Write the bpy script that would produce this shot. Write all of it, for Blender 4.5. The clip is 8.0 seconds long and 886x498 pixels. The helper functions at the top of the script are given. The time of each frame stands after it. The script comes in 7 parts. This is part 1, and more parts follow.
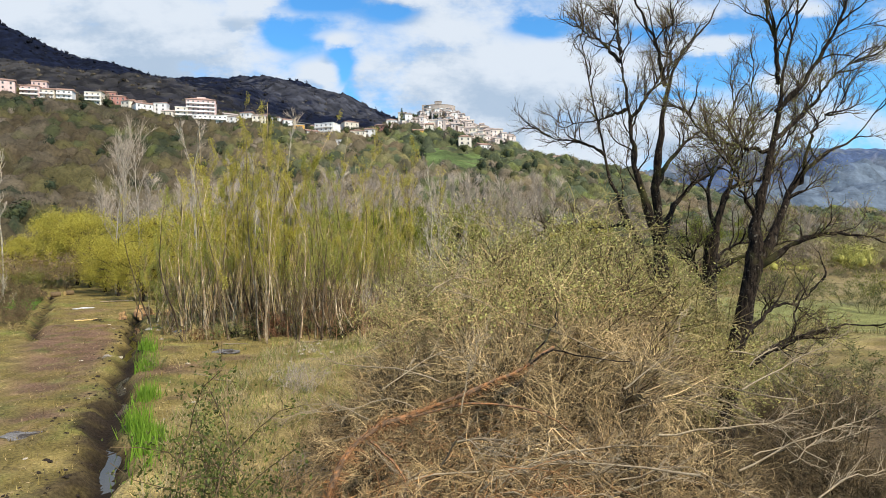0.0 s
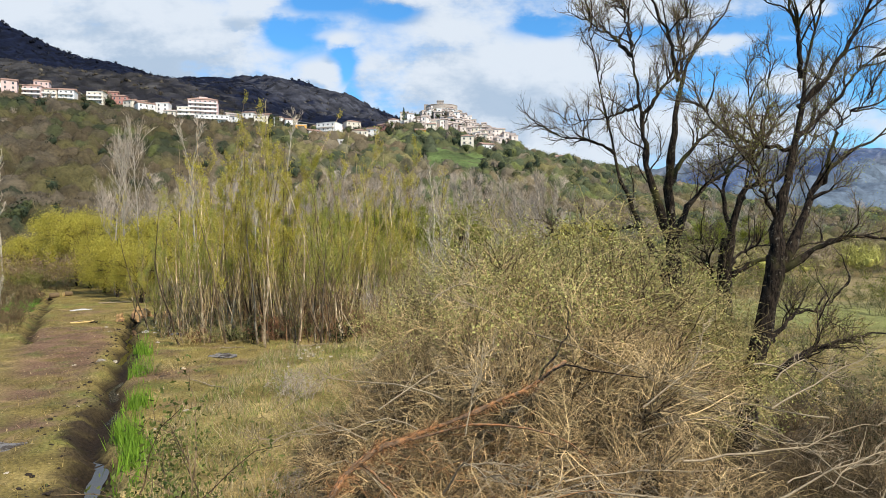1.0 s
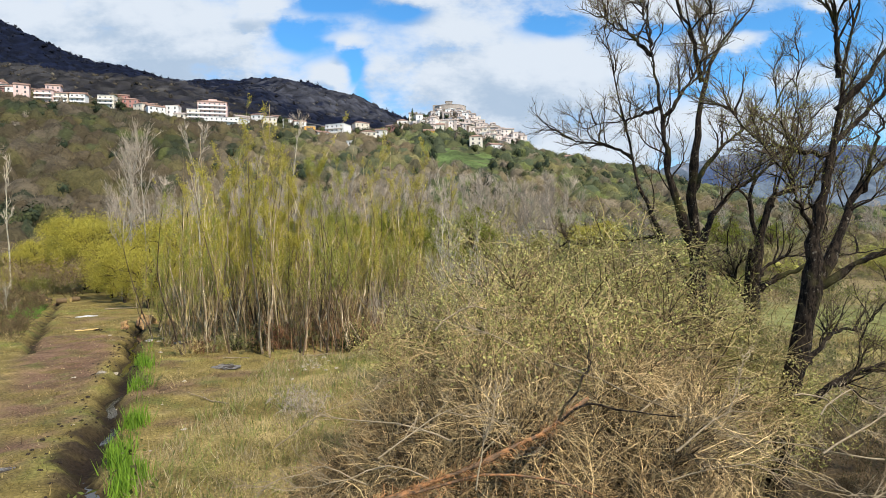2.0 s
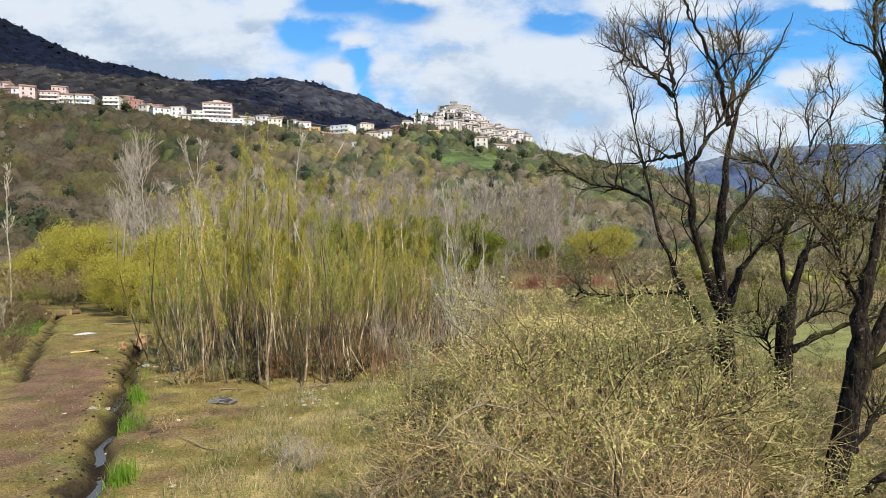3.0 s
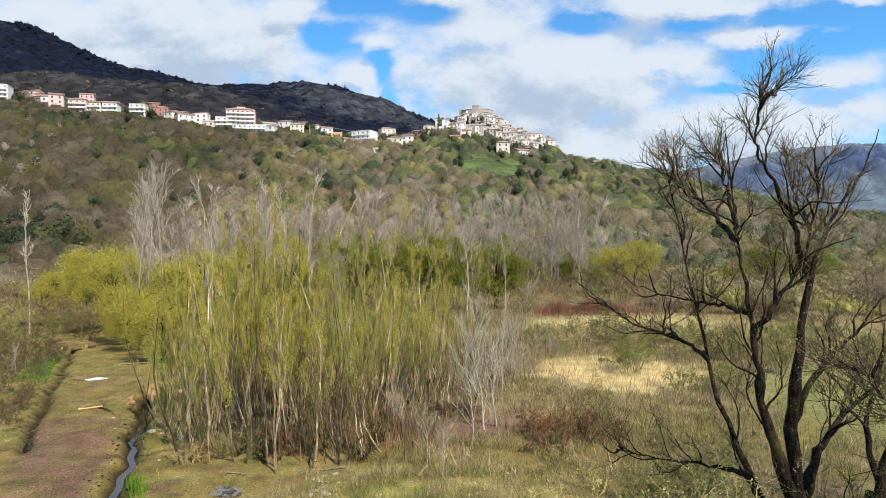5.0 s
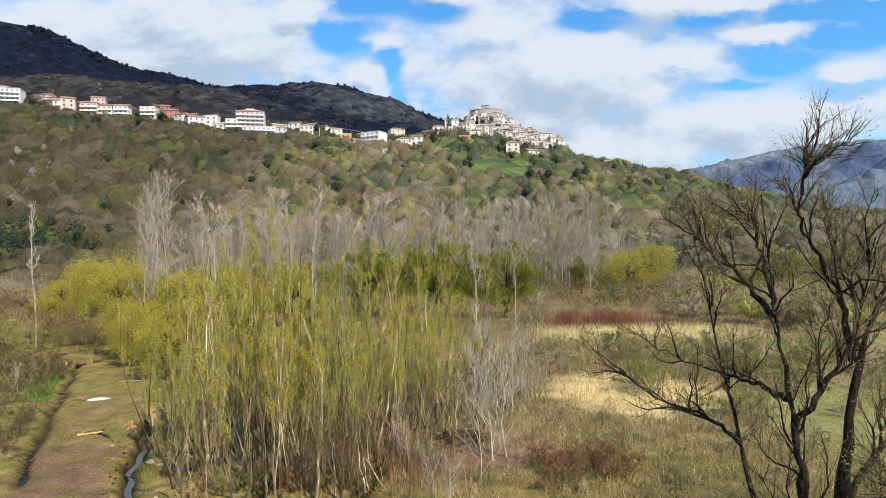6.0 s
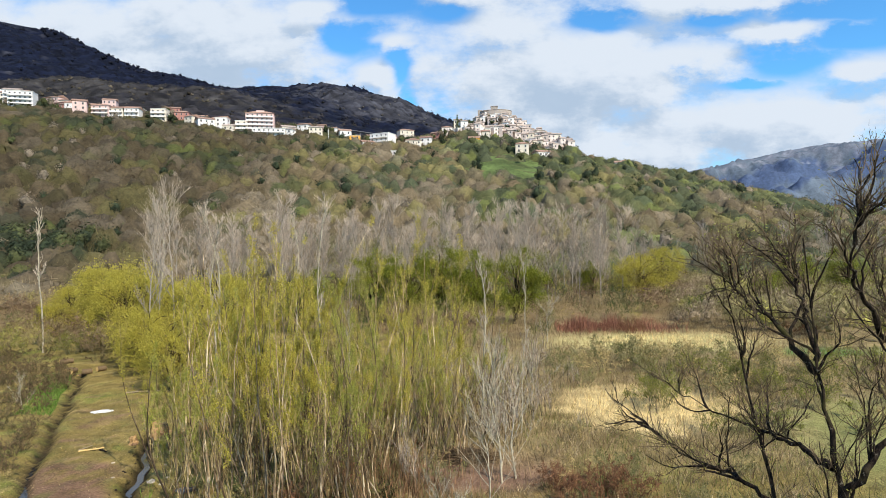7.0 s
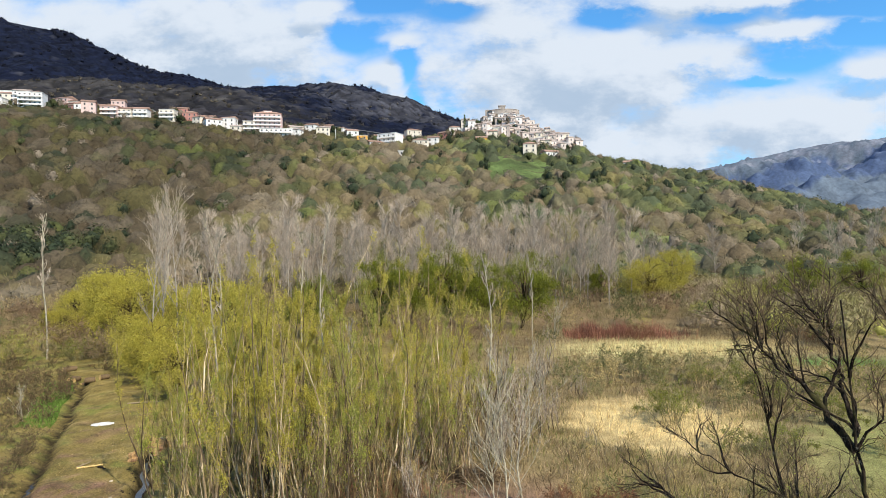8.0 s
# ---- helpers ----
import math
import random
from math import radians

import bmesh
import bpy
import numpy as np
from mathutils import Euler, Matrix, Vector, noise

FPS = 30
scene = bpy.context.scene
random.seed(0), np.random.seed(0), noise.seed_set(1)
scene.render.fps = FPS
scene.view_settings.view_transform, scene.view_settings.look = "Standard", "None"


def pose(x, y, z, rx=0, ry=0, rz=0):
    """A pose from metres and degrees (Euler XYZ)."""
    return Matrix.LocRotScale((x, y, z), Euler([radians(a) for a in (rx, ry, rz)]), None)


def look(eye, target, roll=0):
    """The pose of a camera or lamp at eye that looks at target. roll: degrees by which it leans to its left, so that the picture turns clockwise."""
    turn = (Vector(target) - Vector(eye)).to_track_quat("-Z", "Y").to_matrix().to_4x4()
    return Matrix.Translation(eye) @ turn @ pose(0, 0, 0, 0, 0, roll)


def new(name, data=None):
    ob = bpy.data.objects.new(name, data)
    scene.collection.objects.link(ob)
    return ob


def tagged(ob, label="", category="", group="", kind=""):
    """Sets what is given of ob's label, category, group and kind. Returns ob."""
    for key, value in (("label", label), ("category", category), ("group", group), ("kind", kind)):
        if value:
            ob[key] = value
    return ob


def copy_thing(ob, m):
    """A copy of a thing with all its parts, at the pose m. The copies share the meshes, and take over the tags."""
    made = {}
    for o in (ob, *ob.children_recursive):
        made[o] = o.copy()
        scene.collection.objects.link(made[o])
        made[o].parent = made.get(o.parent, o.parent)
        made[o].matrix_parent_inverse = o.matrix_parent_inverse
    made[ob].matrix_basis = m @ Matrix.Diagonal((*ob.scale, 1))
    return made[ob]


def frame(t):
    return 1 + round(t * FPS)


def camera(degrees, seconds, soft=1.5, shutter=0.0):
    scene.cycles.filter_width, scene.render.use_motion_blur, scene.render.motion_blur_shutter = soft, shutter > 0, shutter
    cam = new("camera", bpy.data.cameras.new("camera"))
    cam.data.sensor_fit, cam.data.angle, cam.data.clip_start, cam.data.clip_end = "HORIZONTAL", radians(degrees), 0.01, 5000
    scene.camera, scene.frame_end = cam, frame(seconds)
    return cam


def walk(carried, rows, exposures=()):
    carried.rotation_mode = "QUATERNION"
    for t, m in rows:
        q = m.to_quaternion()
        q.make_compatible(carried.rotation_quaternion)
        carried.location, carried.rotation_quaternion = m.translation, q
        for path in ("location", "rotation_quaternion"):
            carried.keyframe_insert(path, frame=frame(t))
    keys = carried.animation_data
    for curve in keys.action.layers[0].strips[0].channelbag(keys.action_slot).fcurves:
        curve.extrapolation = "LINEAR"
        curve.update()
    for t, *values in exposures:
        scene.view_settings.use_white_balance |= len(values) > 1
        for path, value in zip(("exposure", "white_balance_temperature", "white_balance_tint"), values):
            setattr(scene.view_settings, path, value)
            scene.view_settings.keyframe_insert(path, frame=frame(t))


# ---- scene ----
cam = camera(72.0, 8.0, 0.7)
PATH = [
    (0, (-0.312, -0.838, 5.552), (-0.232, 1.160, 5.535), -0.5),
    (0.5, (-0.300, -0.490, 5.596), (-0.222, 1.509, 5.579), -0.5),
    (1, (-0.288, -0.022, 5.643), (-0.215, 1.976, 5.625), -0.5),
    (1.5, (-0.265, 0.485, 5.701), (-0.201, 2.484, 5.683), -0.6),
    (1.7, (-0.241, 0.657, 5.756), (-0.188, 2.656, 5.740), -0.7),
    (2.8, (-0.172, 2.020, 7.090), (-0.140, 4.019, 7.071), -0.8),
    (3, (-0.157, 2.248, 7.413), (-0.131, 4.247, 7.394), -0.8),
    (3.5, (-0.116, 2.801, 8.315), (-0.106, 4.801, 8.296), -0.8),
    (4, (-0.066, 3.371, 9.243), (-0.074, 5.371, 9.224), -0.8),
    (4.5, (-0.013, 3.961, 10.145), (-0.038, 5.961, 10.126), -0.9),
    (4.7, (-0.007, 4.162, 10.469), (-0.040, 6.161, 10.454), -0.8),
    (5.8, (0.190, 5.760, 12.220), (0.118, 7.758, 12.201), -1.0),
    (6, (0.219, 5.951, 12.422), (0.141, 7.949, 12.403), -1.0),
    (6.5, (0.214, 6.487, 12.843), (0.121, 8.485, 12.826), -0.9),
    (7, (0.270, 7.047, 13.215), (0.162, 9.044, 13.198), -1.0),
    (7.5, (0.358, 7.568, 13.606), (0.236, 9.565, 13.587), -1.0),
    (8, (0.430, 8.068, 14.132), (0.297, 10.063, 14.112), -1.0),
]
walk(cam, [(t, look(eye, target, roll)) for t, eye, target, roll in PATH])

# ---------------------------------------------------------------- sky, sun
scene.view_settings.exposure = 0.38
SUN_FROM = Vector((0.50, -0.62, 0.80)).normalized()
sun_data = bpy.data.lights.new("sun", "SUN")
sun_data.energy, sun_data.angle, sun_data.color = 5.0, radians(0.55), (1.0, 0.915, 0.765)
sun = new("sun", sun_data)
sun.matrix_world = look((60, -70, 120), Vector((60, -70, 120)) - SUN_FROM)


class Nodes:
    """A short hand for node trees."""

    def __init__(self, tree):
        self.tree = tree
        tree.nodes.clear()

    def add(self, kind, inputs=()):
        node = self.tree.nodes.new(kind)
        for key, value in dict(inputs).items():
            if isinstance(value, bpy.types.NodeSocket):
                self.tree.links.new(value, node.inputs[key])
            else:
                node.inputs[key].default_value = value
        return node

    def math(self, op, a, b=0.0, c=0.0):
        node = self.add("ShaderNodeMath", {0: a, 1: b, 2: c})
        node.operation = op
        return node.outputs[0]

    def remap(self, v, a, b, c, d, soft=False):
        node = self.add("ShaderNodeMapRange", {0: v, 1: a, 2: b, 3: c, 4: d})
        node.interpolation_type = "SMOOTHSTEP" if soft else "LINEAR"
        return node.outputs[0]

    def mix(self, f, a, b, blend="MIX"):
        node = self.tree.nodes.new("ShaderNodeMix")
        node.data_type, node.blend_type = "RGBA", blend
        for key, value in ((0, f), (6, a), (7, b)):
            if isinstance(value, bpy.types.NodeSocket):
                self.tree.links.new(value, node.inputs[key])
            else:
                node.inputs[key].default_value = value
        return node.outputs[2]

    def noise(self, vec, scale, detail=4.0, rough=0.55, distort=0.0):
        return self.add("ShaderNodeTexNoise", {"Vector": vec, "Scale": scale, "Detail": detail, "Roughness": rough, "Distortion": distort}).outputs[0]


def make_sky():
    world = bpy.data.worlds.new("spring_sky")
    scene.world = world
    world.use_nodes = True
    n = Nodes(world.node_tree)
    way = n.add("ShaderNodeTexCoord").outputs["Generated"]
    xyz = n.add("ShaderNodeSeparateXYZ", {0: way}).outputs
    sky = n.add("ShaderNodeTexSky")
    sky.sky_type, sky.sun_disc, sky.sun_elevation, sky.sun_rotation = "NISHITA", False, math.asin(SUN_FROM.z), math.atan2(SUN_FROM.x, SUN_FROM.y)
    sky.air_density, sky.dust_density, sky.ozone_density = 1.0, 0.2, 1.0
    blue = n.mix(1.0, sky.outputs[0], (0.50, 1.10, 1.50, 1), "MULTIPLY")
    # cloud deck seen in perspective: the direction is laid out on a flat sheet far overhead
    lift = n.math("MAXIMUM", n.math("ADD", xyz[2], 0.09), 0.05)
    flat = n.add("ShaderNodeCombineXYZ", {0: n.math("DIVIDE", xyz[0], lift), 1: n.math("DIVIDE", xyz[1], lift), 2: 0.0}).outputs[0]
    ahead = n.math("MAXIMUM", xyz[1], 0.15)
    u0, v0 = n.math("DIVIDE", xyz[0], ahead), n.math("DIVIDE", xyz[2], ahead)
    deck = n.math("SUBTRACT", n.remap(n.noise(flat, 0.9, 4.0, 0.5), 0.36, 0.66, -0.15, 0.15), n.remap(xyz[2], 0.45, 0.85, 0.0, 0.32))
    banks = ((-0.44, 0.350, 0.25, 0.085), (-0.74, 0.36, 0.20, 0.08), (-0.168, 0.284, 0.042, 0.022), (-0.140, 0.330, 0.040, 0.014), (0.13, 0.27, 0.22, 0.10), (0.025, 0.342, 0.075, 0.050), (0.36, 0.382, 0.11, 0.030), (0.485, 0.326, 0.070, 0.018), (0.620, 0.260, 0.040, 0.017), (0.46, 0.175, 0.30, 0.055), (0.645, 0.385, 0.05, 0.022), (0.22, 0.15, 0.20, 0.06), (-0.25, 0.395, 0.05, 0.014), (0.33, 0.285, 0.08, 0.03), (0.80, 0.30, 0.08, 0.03))
    gaps = ((-0.150, 0.392, 0.045, 0.018), (-0.205, 0.340, 0.030, 0.026), (-0.118, 0.292, 0.022, 0.030), (-0.105, 0.240, 0.018, 0.040), (-0.040, 0.378, 0.060, 0.018), (0.200, 0.354, 0.060, 0.016), (0.575, 0.358, 0.110, 0.014), (0.505, 0.280, 0.075, 0.026), (0.600, 0.312, 0.055, 0.018), (0.450, 0.245, 0.045, 0.012), (0.40, 0.345, 0.030, 0.010), (0.680, 0.335, 0.05, 0.03), (0.78, 0.25, 0.06, 0.03))

    def density(du, dv):
        """How thick the clouds stand in a direction shifted by du, dv."""
        u, v = n.math("ADD", u0, du), n.math("ADD", v0, dv)
        at = n.add("ShaderNodeCombineXYZ", {0: n.math("MULTIPLY", u, 7.0), 1: n.math("MULTIPLY", v, 12.0), 2: 0.37}).outputs[0]
        puff = n.math("SUBTRACT", n.noise(at, 1.0, 9.0, 0.60), 0.5)
        wave = n.math("SUBTRACT", n.noise(at, 0.55, 3.0, 0.5, 0.4), 0.5)
        u, v = n.math("ADD", u, n.math("MULTIPLY", wave, 0.16)), n.math("ADD", v, n.math("MULTIPLY", puff, 0.075))

        def field(rows):
            out = None
            for cu, cv, ru, rv in rows:
                p = n.math("DIVIDE", n.math("SUBTRACT", u, cu), ru)
                q = n.math("DIVIDE", n.math("SUBTRACT", v, cv), rv)
                g = n.math("EXPONENT", n.math("MULTIPLY", n.math("ADD", n.math("MULTIPLY", p, p), n.math("MULTIPLY", q, q)), -1.0))
                out = g if out is None else n.math("MAXIMUM", out, g)
            return out

        body = n.math("ADD", n.math("MULTIPLY", field(banks), 0.48), n.math("MULTIPLY", field(gaps), -0.60))
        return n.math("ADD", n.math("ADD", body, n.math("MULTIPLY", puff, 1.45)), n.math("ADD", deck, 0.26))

    here, above = density(0.0, 0.0), density(0.016, 0.034)
    cover = n.remap(here, -0.02, 0.56, 0.0, 1.0, True)
    # the side towards the sun is white, the under side grey-blue
    shade = n.math("ADD", n.remap(n.math("SUBTRACT", here, above), -0.20, 0.26, 0.0, 0.75), n.remap(here, 0.35, 1.05, 0.30, -0.05))
    shade = n.remap(shade, 0.10, 0.80, 0.0, 1.0, True)
    white = n.mix(shade, (0.350, 0.445, 0.570, 1), (0.575, 0.635, 0.712, 1))
    clouds = n.add("ShaderNodeBackground", {0: white, 1: 1.0}).outputs[0]
    air = n.add("ShaderNodeBackground", {0: blue, 1: 0.11}).outputs[0]
    both = n.add("ShaderNodeMixShader", {0: cover, 1: air, 2: clouds}).outputs[0]
    n.add("ShaderNodeOutputWorld", {0: both})


make_sky()


# ---------------------------------------------------------------- materials
def surface(name, base, rough=0.85, vary=0.3, size=1.0, fine=8.0, attribute="", island=0.0, each=0.0, through_light=0.0, relief=0.0, second=None, spec=0.12):
    """Base colour (or a colour attribute) broken up at two scales; second: a colour that shows in patches."""
    m = bpy.data.materials.new(name)
    m.use_nodes = True
    n = Nodes(m.node_tree)
    spot = n.add("ShaderNodeTexCoord").outputs["Object"]
    big, small = n.noise(spot, 1.0 / size, 4.0), n.noise(spot, fine / size, 5.0, 0.65)
    if attribute:
        layer = n.add("ShaderNodeAttribute")
        layer.attribute_name = attribute
        colour = layer.outputs["Color"]
    else:
        colour = n.add("ShaderNodeRGB").outputs[0]
        colour.default_value = (*base, 1)
    if second:
        colour = n.mix(n.remap(big, 0.46, 0.60, 0, 1, True), colour, (*second, 1))
    value = n.math("MULTIPLY", n.remap(big, 0.3, 0.7, 1 - 0.6 * vary, 1 + 0.6 * vary), n.remap(small, 0.3, 0.7, 1 - vary, 1 + vary))
    if island:
        value = n.math("MULTIPLY", value, n.remap(n.add("ShaderNodeNewGeometry").outputs["Random Per Island"], 0, 1, 1 - island, 1 + island))
    if each:
        value = n.math("MULTIPLY", value, n.remap(n.add("ShaderNodeObjectInfo").outputs["Random"], 0, 1, 1 - each, 1 + each))
    colour = n.mix(1.0, colour, n.add("ShaderNodeCombineColor", {0: value, 1: value, 2: value}).outputs[0], "MULTIPLY")
    skin = n.add("ShaderNodeBsdfPrincipled", {"Base Color": colour, "Roughness": rough, "Specular IOR Level": spec})
    if relief:
        tree = n.add("ShaderNodeBump", {"Height": small, "Strength": relief, "Distance": 0.05 * size})
        n.tree.links.new(tree.outputs[0], skin.inputs["Normal"])
    out = skin.outputs[0]
    if through_light:
        out = n.add("ShaderNodeMixShader", {0: through_light, 1: out, 2: n.add("ShaderNodeBsdfTranslucent", {0: colour}).outputs[0]}).outputs[0]
    n.add("ShaderNodeOutputMaterial", {0: out})
    return m


def water_material():
    m = bpy.data.materials.new("ditch_water")
    m.use_nodes = True
    n = Nodes(m.node_tree)
    ripple = n.noise(n.add("ShaderNodeTexCoord").outputs["Object"], 6.0, 3.0)
    skin = n.add("ShaderNodeBsdfPrincipled", {"Base Color": (0.018, 0.016, 0.012, 1), "Roughness": 0.06, "Specular IOR Level": 0.5})
    n.tree.links.new(n.add("ShaderNodeBump", {"Height": ripple, "Strength": 0.06, "Distance": 0.02}).outputs[0], skin.inputs["Normal"])
    n.add("ShaderNodeOutputMaterial", {0: skin.outputs[0]})
    return m


def bark_material():
    m = bpy.data.materials.new("willow_bark")
    m.use_nodes = True
    n = Nodes(m.node_tree)
    spot = n.add("ShaderNodeTexCoord").outputs["Object"]
    tall = n.add("ShaderNodeMapping", {0: spot})
    tall.inputs[3].default_value = (1.0, 1.0, 0.28)
    ridge = n.noise(tall.outputs[0], 16.0, 6.0, 0.65, 0.6)
    colour = n.mix(n.remap(ridge, 0.40, 0.62, 0, 1, True), (0.008, 0.006, 0.005, 1), (0.042, 0.030, 0.021, 1))
    moss = n.noise(spot, 1.1, 3.0)
    colour = n.mix(n.remap(moss, 0.56, 0.68, 0, 0.6, True), colour, (0.075, 0.070, 0.022, 1))
    lichen = n.noise(spot, 11.0, 6.0, 0.65)
    colour = n.mix(n.remap(lichen, 0.59, 0.67, 0, 0.45, True), colour, (0.30, 0.265, 0.21, 1))
    skin = n.add("ShaderNodeBsdfPrincipled", {"Base Color": colour, "Roughness": 0.95, "Specular IOR Level": 0.1})
    n.tree.links.new(n.add("ShaderNodeBump", {"Height": ridge, "Strength": 1.0, "Distance": 0.04}).outputs[0], skin.inputs["Normal"])
    n.add("ShaderNodeOutputMaterial", {0: skin.outputs[0]})
    return m


